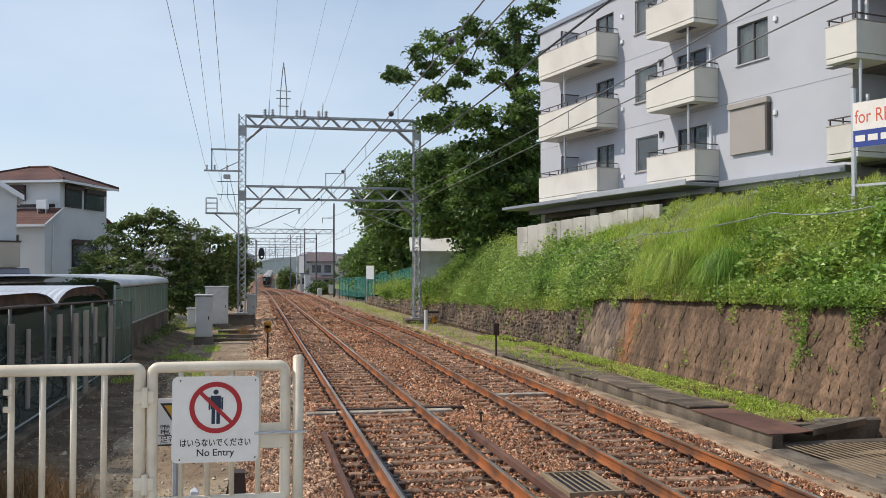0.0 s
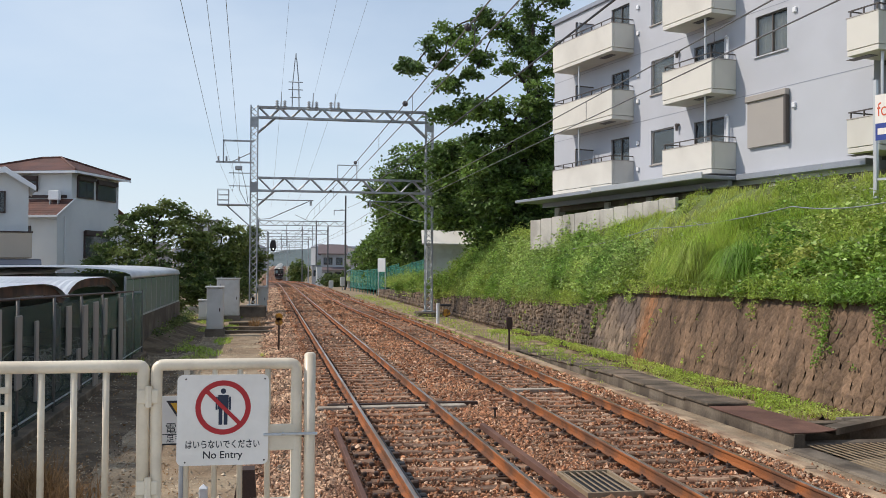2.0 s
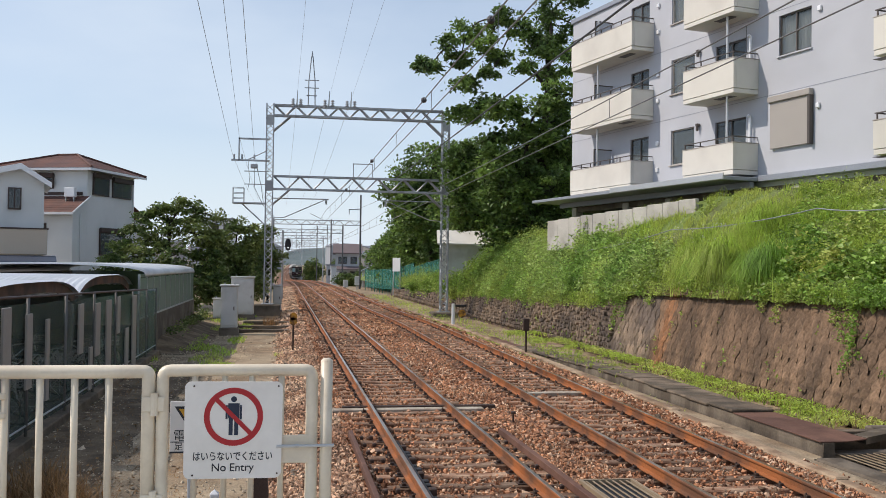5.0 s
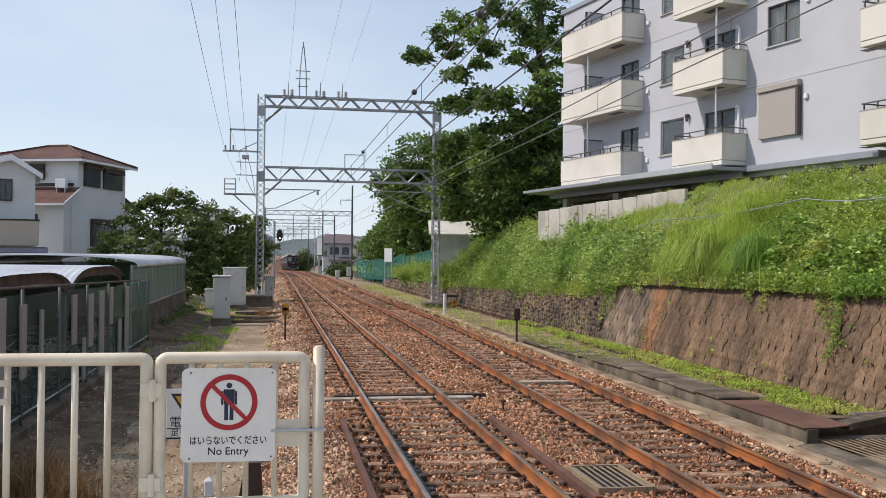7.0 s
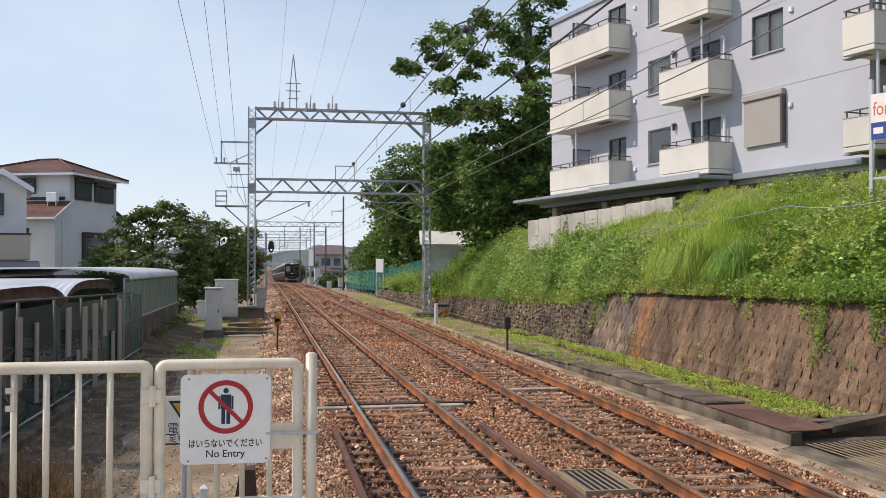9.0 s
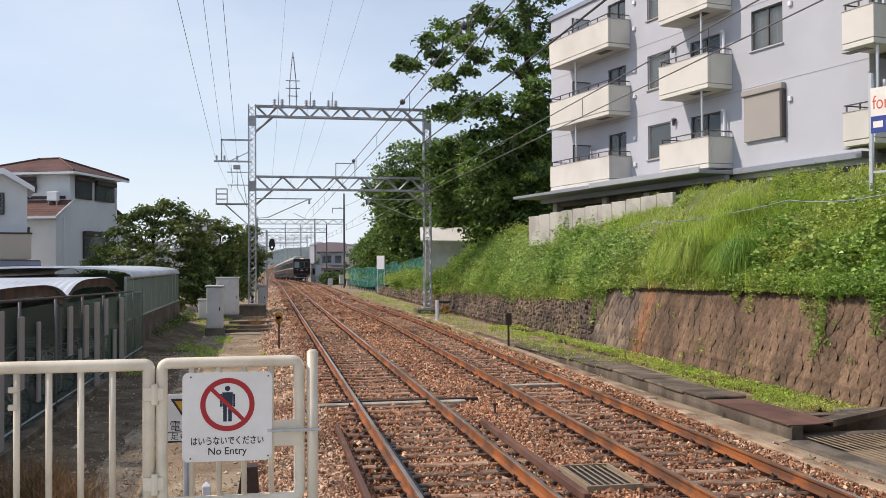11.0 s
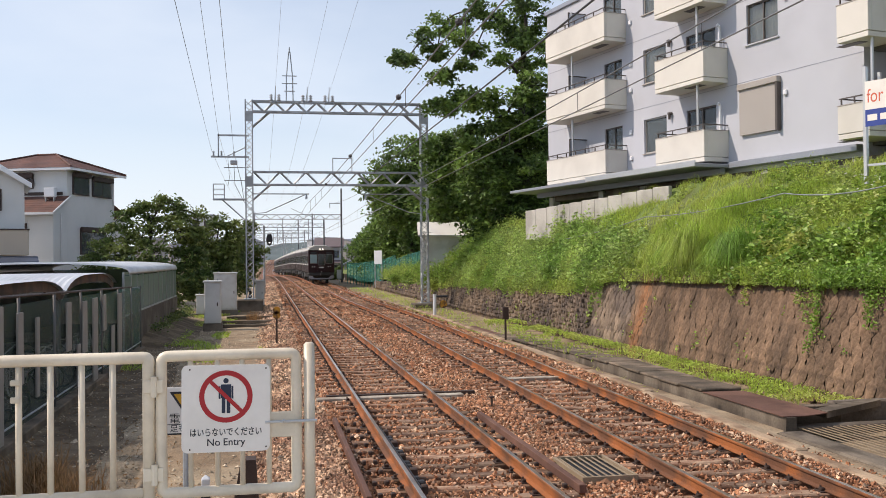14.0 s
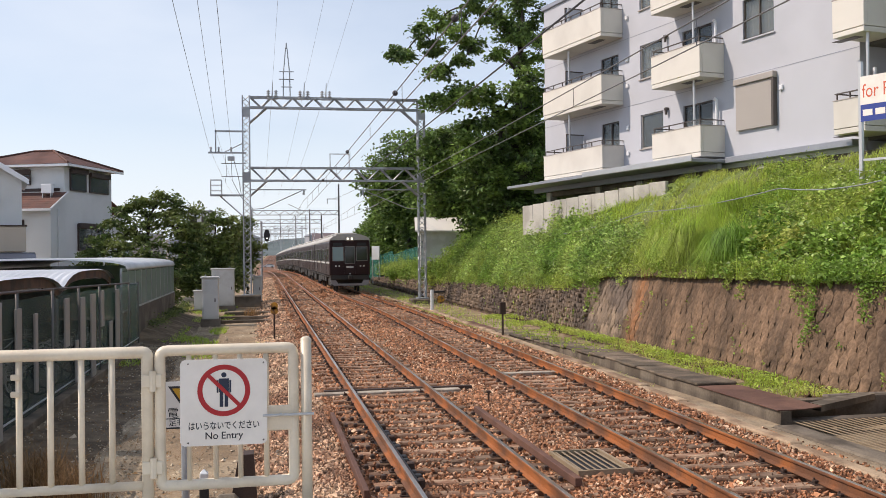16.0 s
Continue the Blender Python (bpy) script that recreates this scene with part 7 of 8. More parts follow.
def house_a():
    h = thing("house", "white two-storey house with a hipped red-brown tile roof", "house", pose(-12.3, 63.3, 0.05, 0, 0, -19.3))
    part("wall", Build().box(-6.4, 0, 0, 6.0, -1.2, 8.5), WHITE_WALL, h, "white rendered wall")
    part("porch_wall", Build().box(-6.4, 0, -1.6, -0.002, -1.2, 5.62), WHITE_WALL, h)
    side = Build().prism([(-1.6, 5.62), (-0.002, 5.62), (-0.002, 6.5)], 0, -0.15, 0)
    part("porch_gable", side, WHITE_WALL, h)
    e, o, r = 8.5, 0.6, 9.68
    A, B_, C, D_ = (-7.0, -o, e), (o, -o, e), (o, 6.6, e), (-7.0, 6.6, e)
    P, Q = (-3.9, 3.0, r), (-2.5, 3.0, r)
    tiled(h, "roof", "red-brown tile roof", P, Q, A, B_, 12)
    tiled(h, "roof", "red-brown tile roof", Q, Q, B_, C, 12)
    tiled(h, "roof", "red-brown tile roof", Q, P, C, D_, 12)
    tiled(h, "roof", "red-brown tile roof", P, P, D_, A, 12)
    hip = Build()
    for a, c in ((P, A), (Q, B_), (Q, C), (P, D_), (P, Q)):
        hip.tube((a[0], a[1], a[2] + 0.05), (c[0], c[1], c[2] + 0.06), 0.07, n=6)
    part("hip_tiles", hip, ROOF_RED, h)
    part("fascia", Build().box(-7.0, o, -o - 0.03, -o, e - 0.18, e + 0.0).box(o, o + 0.03, -o, 6.6, e - 0.18, e), WHITE_METAL, h, "white fascia and gutter")
    part("soffit", Build().box(-6.98, o - 0.02, -o + 0.02, 6.58, e - 0.1, e - 0.06), WHITE_WALL, h)
    tiled(h, "porch_roof", "red-brown lean-to roof", (-6.7, 0.0, 6.72), (0.25, 0.0, 6.72), (-6.7, -2.0, 5.6), (0.25, -2.0, 5.6), 7)
    part("porch_trim", Build().box(-6.7, 0.28, -2.06, -2.0, 5.46, 5.6).tube((0.27, -2.05, 5.58), (0.27, 0.0, 6.74), 0.05, n=5), WHITE_METAL, h)
    shutter_window(h, 1, 0, -5.0, -2.3, 7.2, 8.15)
    part("louvre", Build().soft(-5.3, -2.2, -0.22, -0.13, 7.35, 7.75, 0.02), BROWN_TRIM, h, "dark brown shutter panel")
    part("ledge", Build().box(-6.4, -0.3, -0.06, -0.003, 6.78, 6.98), BROWN_TRIM, h)
    shutter_window(h, 0, 0, 0.6, 2.55, 6.85, 8.25)
    shutter_window(h, 0, 0, 3.0, 5.5, 6.85, 8.15)
    shutter_window(h, 0, 0, 1.5, 4.7, 3.0, 4.75)
    shutter_window(h, 1, -1.6, -2.3, -1.75, 4.0, 4.95, False)
    shutter_window(h, 1, -1.6, -4.3, -3.6, 4.0, 5.0, False)
    ac = part("air_conditioner", Build().soft(-1.15, -0.45, -0.75, -0.42, 6.62, 7.2, 0.03), WHITE_METAL, h, "white air conditioner unit")
    for x in (-1.1, -0.55):
        part("leg", Build().box(x, x + 0.05, -0.7, -0.5, 6.3, 6.62), ALU, ac)
    part("downpipe", Build().tube((0.05, 5.85, 0), (0.05, 5.85, 8.3), 0.045, n=6), WHITE_METAL, h)
    part("downpipe", Build().tube((0.05, -0.8, 0), (0.05, -0.8, 5.6), 0.045, n=6), WHITE_METAL, h)
    part("rear_wing", Build().box(-5.5, -1.2, 6.02, 10, -1.2, 5.6), WHITE_WALL, h)
    tiled(h, "rear_roof", "red-brown tile roof", (-6, 6.02, 7.2), (-0.9, 6.02, 7.2), (-6, 10.4, 5.6), (-0.9, 10.4, 5.6), 8)


house_a()


def house_b():
    h = thing("house", "white gabled house with a beige balcony and navy canopy", "house", pose(-12.55, 53.5, -0.1, 0, 0, 15))
    part("wall", Build().prism([(-6.0, -1.2), (0, -1.2), (0, 6.9), (-1.15, 7.62), (-6.0, 6.4)], 1, 0, 6), WHITE_WALL, h, "white rendered wall")
    roof = Build().prism([(-1.15, 7.66), (0.35, 6.72), (0.35, 6.86), (-1.15, 7.82), (-6.3, 6.5), (-6.3, 6.36)], 1, -0.45, 6.4)
    part("roof", roof, WHITE_METAL, h, "pale metal gable roof")
    part("barge_board", Build().prism([(-1.15, 7.5), (0.35, 6.58), (0.35, 6.72), (-1.15, 7.655), (-6.3, 6.35), (-6.3, 6.2)], 1, -0.5, -0.455), WHITE_METAL, h)
    shutter_window(h, 1, 0, -1.75, -1.1, 5.4, 6.55, False)
    bal = part("balcony", Build().soft(-6.0, 0.15, -1.4, -0.004, 3.05, 4.35, 0.02), BEIGE, h, "beige balcony parapet")
    part("coping", Build().box(-6.05, 0.2, -1.45, 0, 4.352, 4.42), BROWN_TRIM, bal)
    c = [(-1.5, 3.0), (-2.4, 2.92), (-3.0, 2.72), (-3.2, 2.5), (-3.15, 2.46), (-2.9, 2.66), (-2.4, 2.84), (-1.5, 2.92)]
    can = part("canopy", Build().prism(c, 0, -6.5, 0.55), NAVY_ROOF, h, "navy curved carport canopy")
    for x in (0.4, -3.5):
        part("canopy_post", Build().box(x - 0.04, x + 0.04, -3.0, -2.92, -1.2, 2.6), BROWN_TRIM, can)


house_b()


# wall and roof colours dulled towards blue-grey to imitate haze over distance
HAZY_WALL = material("hazy_grey_render", (0.36, 0.38, 0.41), 0.9, 0, 0.08, 0.5, 10, 0)
HAZY_BEIGE = material("hazy_beige_render", (0.34, 0.32, 0.30), 0.9, 0, 0.08, 0.5, 10, 0)
HAZY_ROOF = material("hazy_slate_roof", (0.16, 0.18, 0.21), 0.8, 0, 0.1, 0.5, 10, 0)


def small_house(x, y, z, w, d, hgt, roof_h, turn, wall, roofm, label):
    h = thing("house", label, "house", pose(x, y, z, 0, 0, turn), "distant houses")
    deep = -2.6 if y < 300 else -14
    part("wall", Build().prism([(-w / 2, deep), (w / 2, deep), (w / 2, hgt), (0, hgt + roof_h * 0.9), (-w / 2, hgt)], 1, 0, d), wall, h)
    part("roof", Build().prism([(-w / 2 - 0.4, hgt - 0.2), (0, hgt + roof_h), (w / 2 + 0.4, hgt - 0.2), (w / 2 + 0.4, hgt), (0, hgt + roof_h + 0.2), (-w / 2 - 0.4, hgt)], 1, -0.4, d + 0.4), roofm, h)
    for k in (-1, 1):
        for q in range(int(hgt // 2.7)):
            wn_ = part("window", Build().box(k * w * 0.24 - 0.8, k * w * 0.24 + 0.8, -0.08, -0.004, 0.9 + q * 2.7, 2.1 + q * 2.7), BRONZE, h)
            part("pane", Build().box(k * w * 0.24 - 0.7, k * w * 0.24 + 0.7, -0.1, -0.081, 1.0 + q * 2.7, 2.0 + q * 2.7), PANE, wn_)
    return h




def line_house():
    """Two storeys, ridge across the view, purple-brown roof."""
    h = thing("house", "pale grey two-storey house with a purple-brown roof beside the line", "house", pose(11.6, 172, -0.8, 0, 0, -4), "distant houses")
    part("wall", Build().box(-2.4, 1.9, 0, 6, -2.4, 5.7), FAR_PALE, h, "pale grey wall")
    part("roof", Build().prism([(-0.6, 5.55), (3.0, 7.2), (6.6, 5.55), (6.6, 5.72), (3.0, 7.4), (-0.6, 5.72)], 0, -2.9, 2.4), ROOF_PLUM, h, "purple-brown tile roof")
    part("lean_to_roof", Build().prism([(-1.4, 2.7), (-0.004, 3.2), (-0.004, 3.3), (-1.4, 2.8)], 0, -2.4, 1.8), ROOF_PLUM, h)
    part("annex", Build().box(-4.0, -2.42, 0.5, 5, -2.4, 3.4), FAR_PALE, h)
    part("annex_roof", Build().box(-4.2, -2.43, 0.3, 5.2, 3.402, 3.6), HAZY_ROOF, h)
    for x0, x1, z0, z1 in ((-1.9, -0.3, 3.7, 5.0), (0.3, 1.5, 3.7, 5.0), (-1.9, -0.3, 0.9, 2.3), (0.2, 1.5, 0.6, 2.4), (-3.7, -2.9, 1.6, 2.7)):
        w = part("window", Build().box(x0, x1, -0.08 if x0 > -3 else 0.42, -0.004 if x0 > -3 else 0.496, z0, z1), BRONZE, h)
        part("pane", Build().box(x0 + 0.1, x1 - 0.1, -0.1 if x0 > -3 else 0.4, -0.081 if x0 > -3 else 0.419, z0 + 0.1, z1 - 0.1), PANE, w)


ROOF_PLUM = material("plum_roof", (0.15, 0.115, 0.115), 0.8, 0, 0.12, 0.6, 10, 0)
FAR_PALE = material("pale_far_render", (0.46, 0.48, 0.50), 0.9, 0, 0.08, 0.5, 10, 0)
line_house()
for x, y, w, hh in ((8.3, 160, 0.9, 3.4), (9.0, 168, 1.4, 2.4)):
    sd = thing("shed", "narrow white shed beside the distant line", "shed", pose(x, y, -0.9), "white sheds")
    part("wall", Build().soft(-w / 2, w / 2, 0, 1.6, -1.2, hh, 0.03), WHITE_WALL, sd)
    part("roof", Build().soft(-w / 2 - 0.1, w / 2 + 0.1, -0.15, 1.75, hh + 0.002, hh + 0.12, 0.02), METAL_ROOF, sd)
small_house(13.6, 142, -0.6, 4, 6, 2.4, 0.9, -4, WHITE_WALL, METAL_ROOF, "small white house beside the distant line")
rnd = random.Random(12)
for i in range(16):
    yy = rnd.uniform(430, 640)
    xx = rnd.uniform(-0.11, 0.09) * yy
    xx += 0 if abs(xx - track_x(0, yy) - 2) > 16 else math.copysign(18, xx - track_x(0, yy) - 2)
    small_house(xx, yy, rnd.uniform(-0.5, 6) + (yy - 330) * 0.02, rnd.uniform(7, 13), rnd.uniform(7, 11), rnd.choice((3.0, 5.6, 5.8)), rnd.uniform(1.0, 2.0), rnd.uniform(-80, 80),
                rnd.choice((HAZY_WALL, HAZY_WALL, HAZY_BEIGE)), rnd.choice((HAZY_ROOF, HAZY_ROOF, METAL_ROOF)), "small house on the distant hillside, haze put into its colours")
b = thing("apartment_block", "plain pale apartment block far behind the garden trees", "apartment building", pose(-9.5, 150, -2.0))
part("wall", Build().box(-1.8, 1.8, 0, 10, 0, 11.4), WHITE_WALL, b)
part("roof", Build().soft(-2.0, 2.0, -0.2, 10.2, 11.402, 11.7, 0.05), METAL_ROOF, b)
for r_ in range(4):
    for c_ in range(2):
        part("window", Build().box(-1.4 + c_ * 1.7, -0.4 + c_ * 1.7, -0.08, -0.004, 1.0 + r_ * 2.8, 2.3 + r_ * 2.8), BRONZE, b)


# ---- hut, net fence and notice board beyond the portal ----
hut = thing("storage_hut", "small grey hut with a pale cream sloping roof", "hut", pose(10.3, 62, 1.2, 0, 0, -8))
part("wall", Build().prism([(0, 0), (3.2, 0), (3.2, 2.7), (0, 3.2)], 1, 0, 3.0), BOX_GREY, hut, "grey metal wall")
part("roof", Build().add([(-0.35, -0.4, 2.95), (3.4, -0.4, 2.9), (3.4, 2.0, 3.85), (-0.35, 2.0, 3.9), (-0.35, -0.4, 2.85), (3.4, -0.4, 2.8), (3.4, 2.0, 3.75), (-0.35, 2.0, 3.8)],
                        [(0, 1, 2, 3), (7, 6, 5, 4), (0, 4, 5, 1), (1, 5, 6, 2), (2, 6, 7, 3), (3, 7, 4, 0)]), CREAM, hut, "pale cream roof sheet")
NET = glass("green_net", (0.03, 0.19, 0.15), 0.8, 0.62)
GREEN_PAINT = material("green_paint", (0.02, 0.15, 0.11), 0.6, 0, 0.1, 2, 30, 0)
nf = thing("net_fence", "tall green mesh fence on green posts", "fence")
pts = [(10.2, 120, 0.0), (10.6, 112, 0.0), (10.8, 105, 0.1), (11.0, 98, 0.2), (11.3, 92, 0.4), (11.7, 86, 0.8), (12.0, 80, 1.2), (12.2, 74, 1.5), (12.4, 69, 1.7), (12.8, 64, 1.8)]
for a, c in zip(pts, pts[1:]):
    a, c = Vector(a), Vector(c)
    hh = 2.1 if a.y > 88 else 1.7
    part("net_panel", Build().add([a, c, c + Vector((0, 0, hh)), a + Vector((0, 0, hh))] + [q + Vector((0.02, 0, 0)) for q in (a, c, c + Vector((0, 0, hh)), a + Vector((0, 0, hh)))],
                                  [(0, 1, 2, 3), (7, 6, 5, 4), (0, 4, 5, 1), (1, 5, 6, 2), (2, 6, 7, 3), (3, 7, 4, 0)]), NET, nf, "green mesh")
    part("post", Build().tube(a - Vector((0, 0, 0.6)), a + Vector((0, 0, hh + 0.1)), 0.05, n=6), GREEN_PAINT, nf)
    part("rail", Build().tube(a + Vector((0, 0, hh)), c + Vector((0, 0, hh)), 0.035, n=5), GREEN_PAINT, nf)
    for u in (0.33, 0.67):
        q = a.lerp(c, u)
        part("post", Build().tube(q - Vector((0, 0, 0.6)), q + Vector((0, 0, hh)), 0.04, n=5), GREEN_PAINT, nf)
nb = thing("notice_board", "blank white notice board on two posts", "notice board", pose(10.7, 91, -0.2, 0, 0, -42))
part("board", Build().soft(-0.45, 0.45, -0.03, 0.03, 2.3, 3.6, 0.01), WHITE_METAL, nb)
for x in (-0.4, 0.4):
    part("post", Build().box(x - 0.04, x + 0.04, 0.032, 0.1, 0, 3.4), GALV, nb)
for x, y, hh in ((7.6, 118, 1.0), (9.3, 122, 1.4), (-2.3, 100, 1.6)):
    pb = thing("relay_box", "small pale relay box on a post beside the line", "relay box", pose(x, y, -0.45), "relay boxes")
    part("post", Build().box(-0.06, 0.06, -0.06, 0.06, 0, hh * 0.4), GALV, pb)
    part("box", Build().soft(-0.28, 0.28, -0.2, 0.2, hh * 0.4, hh + 0.3, 0.03), BOX_GREY, pb)


def car_far():
    c = thing("car", "white car driving over a level crossing far down the line", "car")
    body = Build().prism([(-2.1, 0.3), (2.0, 0.3), (2.1, 0.75), (1.2, 0.9), (0.6, 1.4), (-1.3, 1.42), (-1.9, 0.95), (-2.15, 0.85)], 1, -0.8, 0.8)
    part("body", body, WHITE_METAL, c)
    part("glass", Build().prism([(1.05, 0.92), (0.55, 1.34), (-1.2, 1.36), (-1.7, 0.95)], 1, -0.81, 0.81), PANE, c)
    for x in (-1.3, 1.3):
        for y in (-0.82, 0.66):
            part("wheel", Build().tube((x, y, 0.32), (x, y + 0.16, 0.32), 0.32, n=14), BLACK, c)
    return c


crossing_car = car_far()

# ---- banner on the bank ----
ban = thing("rent_banner", "white and blue letting banner on steel posts", "banner", pose(15.05, 21.6, 4.76, 0, 0, -66))
for x in (0.0, 2.6):
    part("post", Build().soft(x - 0.05, x + 0.05, -0.05, 0.05, -0.4, 2.6, 0.01), ALU, ban)
BAN_BLUE = material("banner_blue", (0.03, 0.06, 0.28), 0.7, 0, 0.08, 2, 20, 0.1, 0.01)
BAN_RED = material("banner_red", (0.65, 0.12, 0.06), 0.7, 0, 0.05, 2, 20, 0)
part("cloth", Build().box(0.03, 2.55, -0.075, -0.06, 1.48, 2.2), SIGN_WHITE, ban, "white cloth")
part("blue_band", Build().box(0.04, 2.54, -0.08, -0.076, 1.05, 1.476), BAN_BLUE, ban, "blue band")
text_mesh("for RENT", 0.6, BAN_RED, ban, pose(0.08, -0.0765, 1.66, 90, 0, 0) @ Matrix.Diagonal((0.62, 0.82, 1, 1)), "LEFT")
for i in range(5):
    part("bar", Build().box(0.1 + i * 0.34, 0.36 + i * 0.34, -0.085, -0.081, 1.19, 1.35), SIGN_WHITE, ban)
part("brace", Build().tube((2.55, 0, 0.0), (0.9, 0.6, 1.2), 0.03, n=6), ALU, ban)
part("lower_rail", Build().box(0.0, 2.6, -0.03, 0.03, 0.05, 0.11), ALU, ban)

# wire along the bank
cable = Build()
for a, c in (((12.1, 39.0, 3.3), (13.0, 31.0, 3.95)), ((13.0, 31.0, 3.95), (13.4, 22.7, 4.2)), ((13.4, 22.7, 4.2), (13.5, 18.5, 4.1))):
    span(cable, a, c, 0.12, 0.016, 8)
tagged(new("bank_wire", cable.mesh("bank_wire", WIRE_THIN)), "slack pale cable lying over the grassy bank", "cable")

# ---- distant hills ----
# woodland green with the blue-grey of distant haze mixed into the colour
HILL = material("hazy_far_wood", (0.06, 0.085, 0.085), 0.95, 0, 0.3, 0.02, 0.2, 0.6, 1.0, (0.10, 0.13, 0.13), 0.012, 0.5)


def hill(x0, x1, y, base, seed, mat, label):
    b, n, m = Build(), 90, 8
    v = []
    for j in range(m + 1):
        for i in range(n + 1):
            x = x0 + (x1 - x0) * i / n
            u = j / m
            h = base * (0.55 + 0.55 * noise.noise((x * 0.006, seed, 0)) + 0.12 * noise.noise((x * 0.05, seed, 1)))
            v.append((x, y + 250 * u, -3 + max(h, 2) * math.sin(u * math.pi * 0.5) + 1.5 * noise.noise((x * 0.12, u * 9, seed))))
    b.add(v, [(j * (n + 1) + i, j * (n + 1) + i + 1, (j + 1) * (n + 1) + i + 1, (j + 1) * (n + 1) + i) for j in range(m) for i in range(n)])
    tagged(new("backdrop_hill", b.mesh("backdrop_hill", mat, True, False)), label, "hill", kind="structure")


hill(-700, 700, 680, 27, 2.0, HILL, "wooded hillside closing the view down the line")
hill(-1200, 1200, 1200, 44, 5.0, HILL, "hazy wooded ridge on the horizon")

# ---- train ----
MAROON = material("maroon_paint", (0.024, 0.006, 0.007), 0.35, 0, 0.08, 0.5, 20, 0, 0.01, spec=0.25)
ROOF_CREAM = material("cream_train_roof", (0.45, 0.43, 0.39), 0.5, 0.1, 0.1, 0.6, 20, 0)
UNDER = material("underframe", (0.05, 0.048, 0.045), 0.8, 0.2, 0.2, 2, 20, 0.2, 0.01)
SKIRT = material("grey_skirt", (0.30, 0.30, 0.31), 0.6, 0.1, 0.1, 2, 20, 0)
HEADLIGHT = glow("headlight", (1.0, 0.93, 0.75), 1.5)
NUMBER = material("plate_white", (0.6, 0.58, 0.55), 0.5, 0, 0.05, 2, 20, 0)
# pale colour for the sun's reflection off the silver window frames
FRAME_GLINT = material("frame_glint", (0.62, 0.61, 0.58), 0.4, 0.2, 0.06, 2, 20, 0)
TRIM_DULL = material("dull_trim", (0.22, 0.21, 0.2), 0.5, 0.4, 0.1, 2, 20, 0)
HL = 9.4
LIFT = 0.28


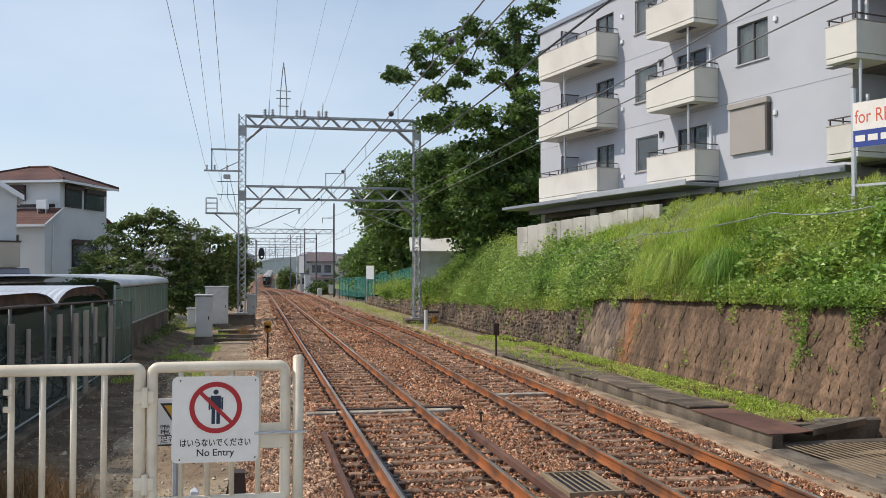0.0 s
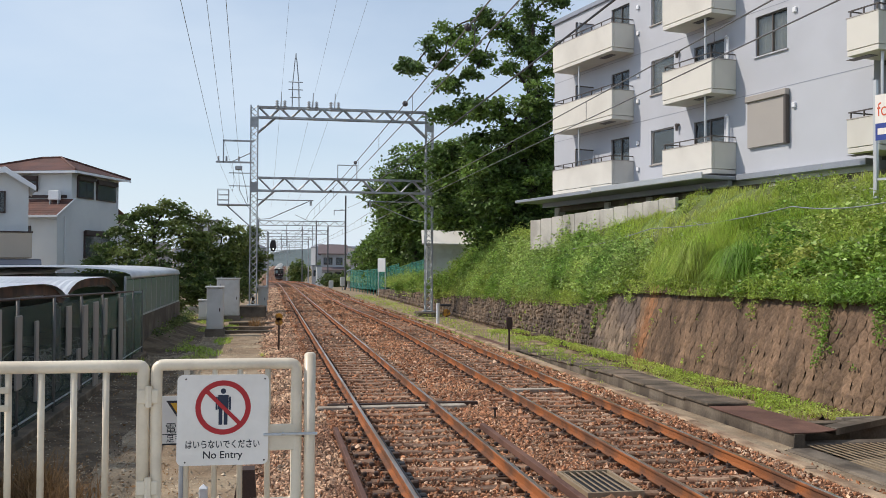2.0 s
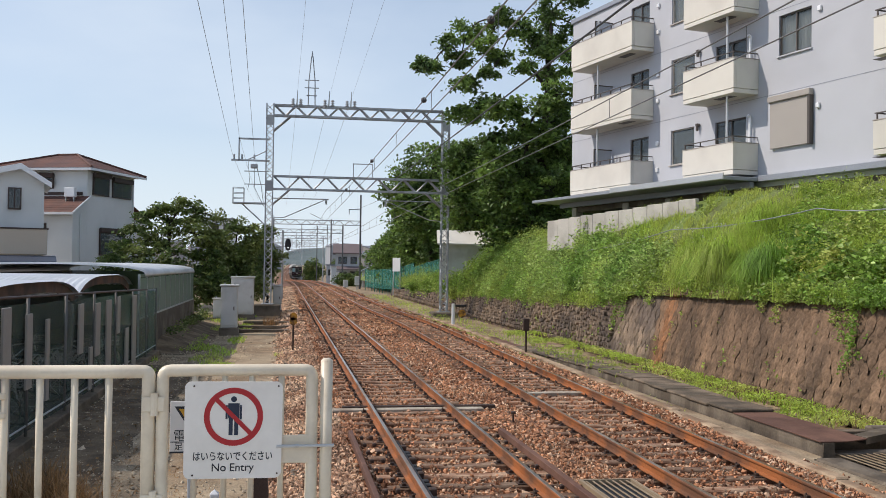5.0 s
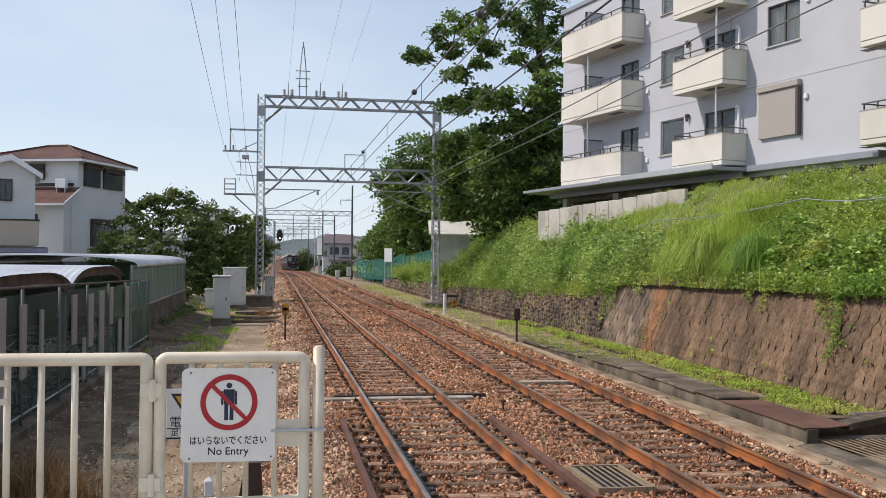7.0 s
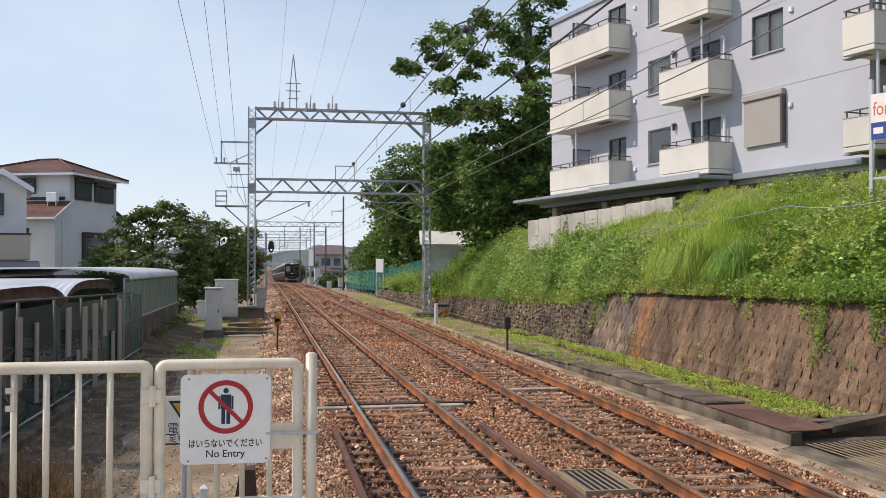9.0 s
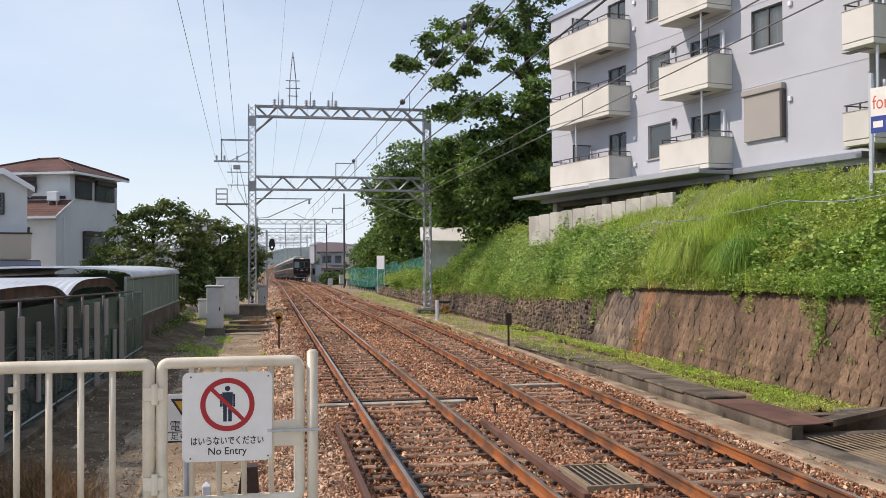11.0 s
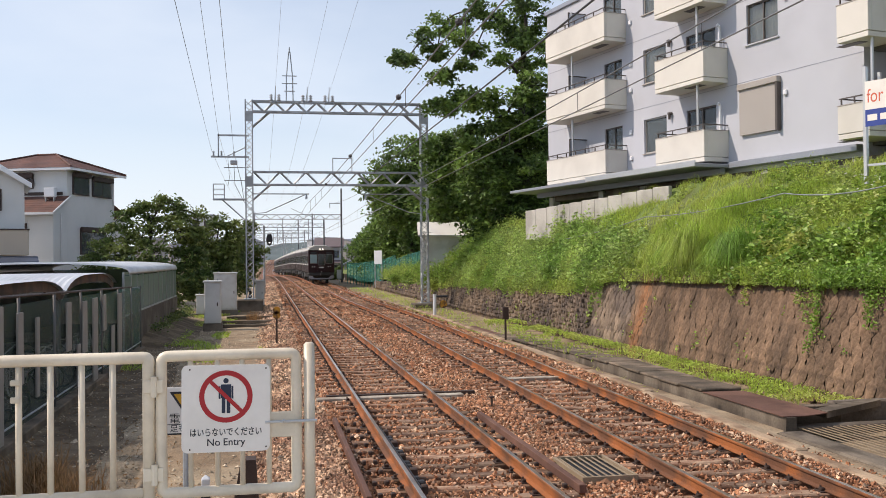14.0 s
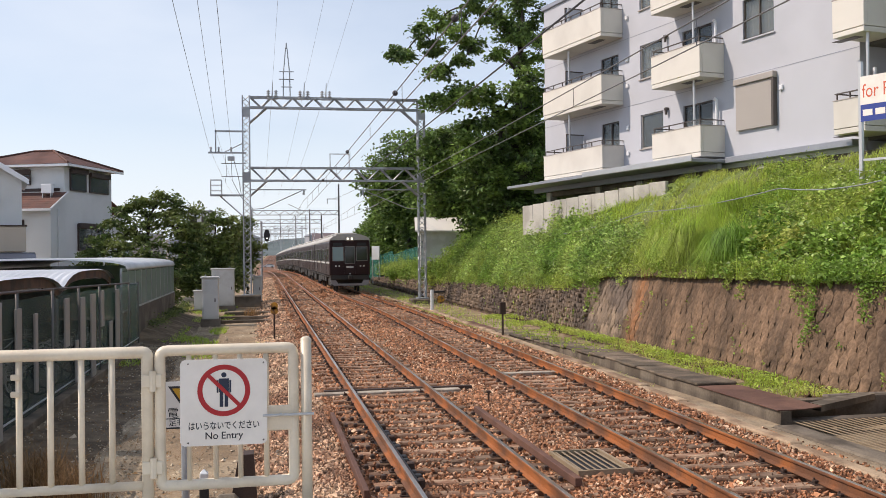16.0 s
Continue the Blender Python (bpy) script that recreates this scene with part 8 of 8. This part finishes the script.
def train_car(front):
    """One coach; its front end looks along -y. Length 18.8 m, width 2.75 m."""
    c = thing("train_car", "glossy maroon commuter train coach with a cream roof", "train", group="train coaches")
    side = [(-1.375, 0.95), (-1.375, 3.15), (-1.33, 3.3), (1.33, 3.3), (1.375, 3.15), (1.375, 0.95)]
    body = part("body", Build().prism(side, 1, -HL, HL), MAROON, c, "glossy maroon body")
    roof = [(-1.36, 3.304), (-1.31, 3.42), (-1.12, 3.56), (-0.8, 3.67), (-0.4, 3.73), (0, 3.75), (0.4, 3.73), (0.8, 3.67), (1.12, 3.56), (1.31, 3.42), (1.36, 3.304)]
    part("roof", Build().prism(roof, 1, -HL - (0.16 if front else 0), HL), ROOF_CREAM, c, "cream roof")
    for y in (-6.2, -2.1, 2.1, 6.2):
        part("roof_unit", Build().soft(-0.75, 0.75, y - 0.9, y + 0.9, 3.55, 3.86, 0.08), ROOF_CREAM, c)
    for sx in (-1, 1):
        x0, x1 = sorted((sx * 1.376, sx * 1.392))
        doors = (-5.6, 0.0, 5.6)
        for y in doors:
            d = part("door", Build().box(x0, x1, y - 0.65, y + 0.65, 1.0, 2.95), MAROON, c)
            for k in (-0.32, 0.32):
                part("pane", Build().box(*sorted((sx * 1.3925, sx * 1.398)), y + k - 0.23, y + k + 0.23, 1.85, 2.75), PANE, d)
            part("door_edge", Build().box(*sorted((sx * 1.3925, sx * 1.4)), y - 0.67, y - 0.64, 1.0, 2.95).box(*sorted((sx * 1.3925, sx * 1.4)), y + 0.64, y + 0.67, 1.0, 2.95), ALU, d)
        for y in (-8.1, -3.6, -2.0, 2.0, 3.6, 8.1):
            w = part("window_frame", Build().box(x0, x1, y - 0.72, y + 0.72, 1.85, 2.78), TRIM_DULL, c, "dull metal window frame")
            part("pane", Build().box(*sorted((sx * 1.3925, sx * 1.398)), y - 0.67, y + 0.67, 1.9, 2.73), PANE, w)
        # strip added to draw that bright reflection below the windows
        part("waist_trim", Build().box(*sorted((sx * 1.376, sx * 1.389)), -HL + 0.1, HL - 0.1, 1.72, 1.83), FRAME_GLINT, c, "pale strip for the sun's reflection off the silver window frames")
        part("gutter", Build().box(*sorted((sx * 1.34, sx * 1.39)), -HL, HL, 3.24, 3.3), ROOF_CREAM, c)
    part("underframe", Build().box(-1.25, 1.25, -HL + 0.3, HL - 0.3, 0.75, 0.948), UNDER, c)
    for y in (-2.2, 0.6, 2.9):
        part("equipment_box", Build().soft(-1.2, 1.2, y - 0.9, y + 0.9, 0.35, 0.748, 0.04), UNDER, c)
    for y in (-6.3, 6.3):
        bg = part("bogie", Build().soft(-1.15, 1.15, y - 1.5, y + 1.5, 0.42, 0.98, 0.05), UNDER, c, at=pose(0, 0, -LIFT))
        for dy in (-1.05, 1.05):
            for sx in (-0.75, 0.75):
                part("wheel", Build().tube((sx - 0.06, y + dy, 0.43), (sx + 0.06, y + dy, 0.43), 0.42, n=18), UNDER, bg)
    if front:
        f = -HL
        cap = Build().loft([[(x * 1.0, f, z) for x, z in side], [(x * 0.965, f - 0.1, z) for x, z in side], [(x * 0.5, f - 0.14, 2.05 + (z - 2.05) * 0.97) for x, z in side]])
        nose = part("cab_front", cap, MAROON, c, "maroon cab front")
        g = f - 0.155
        for x0, x1, z0, z1 in ((-1.15, -0.46, 1.92, 2.82), (-0.31, 0.31, 1.75, 2.85), (0.46, 1.15, 1.92, 2.82)):
            w = part("cab_window", Build().box(x0 - 0.04, x1 + 0.04, g, f - 0.05, z0 - 0.04, z1 + 0.04), TRIM_DULL, nose, "silver window frame")
            # left pane is coloured paler to stand for a bright reflection
            if x0 < -1:
                part("pane", Build().box(x0, x1, g - 0.012, g - 0.002, z0, z1), REFLECTION_GLASS, w, "pane with a pale bluish reflection put into its colour")
            else:
                part("pane", Build().box(x0, x1, g - 0.012, g - 0.002, z0, z1), CAB_GLASS, w, "dark glass")
        part("gangway_door", Build().box(-0.40, -0.37, g - 0.02, f - 0.05, 1.0, 2.95).box(0.37, 0.40, g - 0.02, f - 0.05, 1.0, 2.95), MAROON, nose)
        part("headlamp_case", Build().soft(-0.3, 0.3, f - 0.2, f + 0.3, 3.24, 3.56, 0.06), ROOF_CREAM, nose)
        for x in (-0.14, 0.14):
            part("headlight", Build().tube((x, f - 0.202, 3.4), (x, f - 0.215, 3.4), 0.075, n=12), HEADLIGHT, nose, "lit headlight")
        for x in (-0.95, -0.72, 0.72, 0.95):
            part("tail_lamp", Build().tube((x, f - 0.13, 1.55), (x, f - 0.17, 1.55), 0.06, n=10), NUMBER, nose)
        part("number_plate", Build().box(-0.24, 0.24, g - 0.02, f - 0.05, 1.42, 1.54), NUMBER, nose, "plain pale plate")
        part("destination_panel", Build().box(-1.1, -0.5, g, f - 0.05, 2.92, 3.12).box(0.5, 1.1, g, f - 0.05, 2.92, 3.12), BLACK, nose)
        part("coupler", Build().soft(-0.14, 0.14, f - 0.55, f + 0.1, 0.66, 0.92, 0.04), UNDER, nose)
        part("coupler_light", Build().tube((0, f - 0.16, 1.02), (0, f - 0.19, 1.02), 0.05, n=8), NUMBER, nose)
        sk = Build().prism([(-1.3, 0.6), (-1.28, 0.36), (-1.05, 0.22), (1.05, 0.22), (1.28, 0.36), (1.3, 0.6), (0.95, 0.6), (0.8, 0.36), (-0.8, 0.36), (-0.95, 0.6)], 1, f - 0.12, f + 0.02)
        part("skirt", sk, SKIRT, nose, "grey skirt")
        part("apron", Build().soft(-1.3, 1.3, f - 0.1, f + 0.15, 0.62, 0.955, 0.03), UNDER, nose)
        for z in (0.28,):
            part("step_rail", Build().box(-1.0, 1.0, f - 0.16, f - 0.125, z, z + 0.03), SKIRT, nose)
    else:
        part("gangway", Build().soft(-0.6, 0.6, -HL - 0.25, -HL - 0.002, 0.95, 3.1, 0.04), BLACK, c)
    return c


REFLECTION_GLASS = glass("reflection_glass", (0.22, 0.33, 0.34), 0.08, 0.0)
CAB_GLASS = glass("cab_glass", (0.03, 0.035, 0.035), 0.06, 0.0)
lead = train_car(True)
cars = [lead]
second_car = train_car(False)
panto = Build()
for a, c_ in (((-0.7, -0.8, 3.75), (-0.4, 0.5, 4.5)), ((0.7, -0.8, 3.75), (0.4, 0.5, 4.5)), ((-0.4, 0.5, 4.5), (-0.5, -0.3, 5.05)), ((0.4, 0.5, 4.5), (0.5, -0.3, 5.05)), ((-0.9, -0.3, 5.08), (0.9, -0.3, 5.08)), ((-0.8, -0.8, 3.75), (0.8, -0.8, 3.75))):
    panto.tube(a, c_, 0.03, n=5)
cars.append(second_car)
for i in range(6):
    cars.append(copy_thing(second_car, pose(0, 0, 0)))
for k in (1, 4):
    part("pantograph", panto.mesh("pantograph", GALV), GALV, cars[k], "raised steel pantograph", at=pose(0, 7.6, 0))

# distance of the cab front along the line, by time
TRAIN = [(0, 342), (1, 327), (2, 311), (3, 295.5), (4, 279), (5, 261.5), (6, 243), (7, 224.5), (8, 206), (9, 188.5), (10, 172), (11, 156), (12, 139), (12.5, 130), (13, 120.5), (13.5, 110.5),
         (14, 100.8), (14.5, 91.2), (15, 82), (15.5, 73), (16, 64.3)]


def motions():
    for i, c in enumerate(cars):
        rows = []
        for t, y in TRAIN:
            yc = y + HL + i * 19.25
            rows.append((t, pose(track_x(1, yc), yc, track_z(yc) + LIFT, math.degrees(math.atan2(track_z(yc + 9) - track_z(yc - 9), 18)), 0, track_heading(1, yc))))
        walk(c, rows)
    # the car waits behind the bush and drives over the crossing once the train has passed
    walk(crossing_car, [(t, pose(x, 372, track_z(372) - 0.2, 0, 0, 180)) for t, x in ((0, 12.0), (11, 12.0), (13, 6.3), (14, 4.9), (15.5, 2.9), (16, 2.2))])


# ---- stones of the wall, last ----
retaining_wall()
motions()
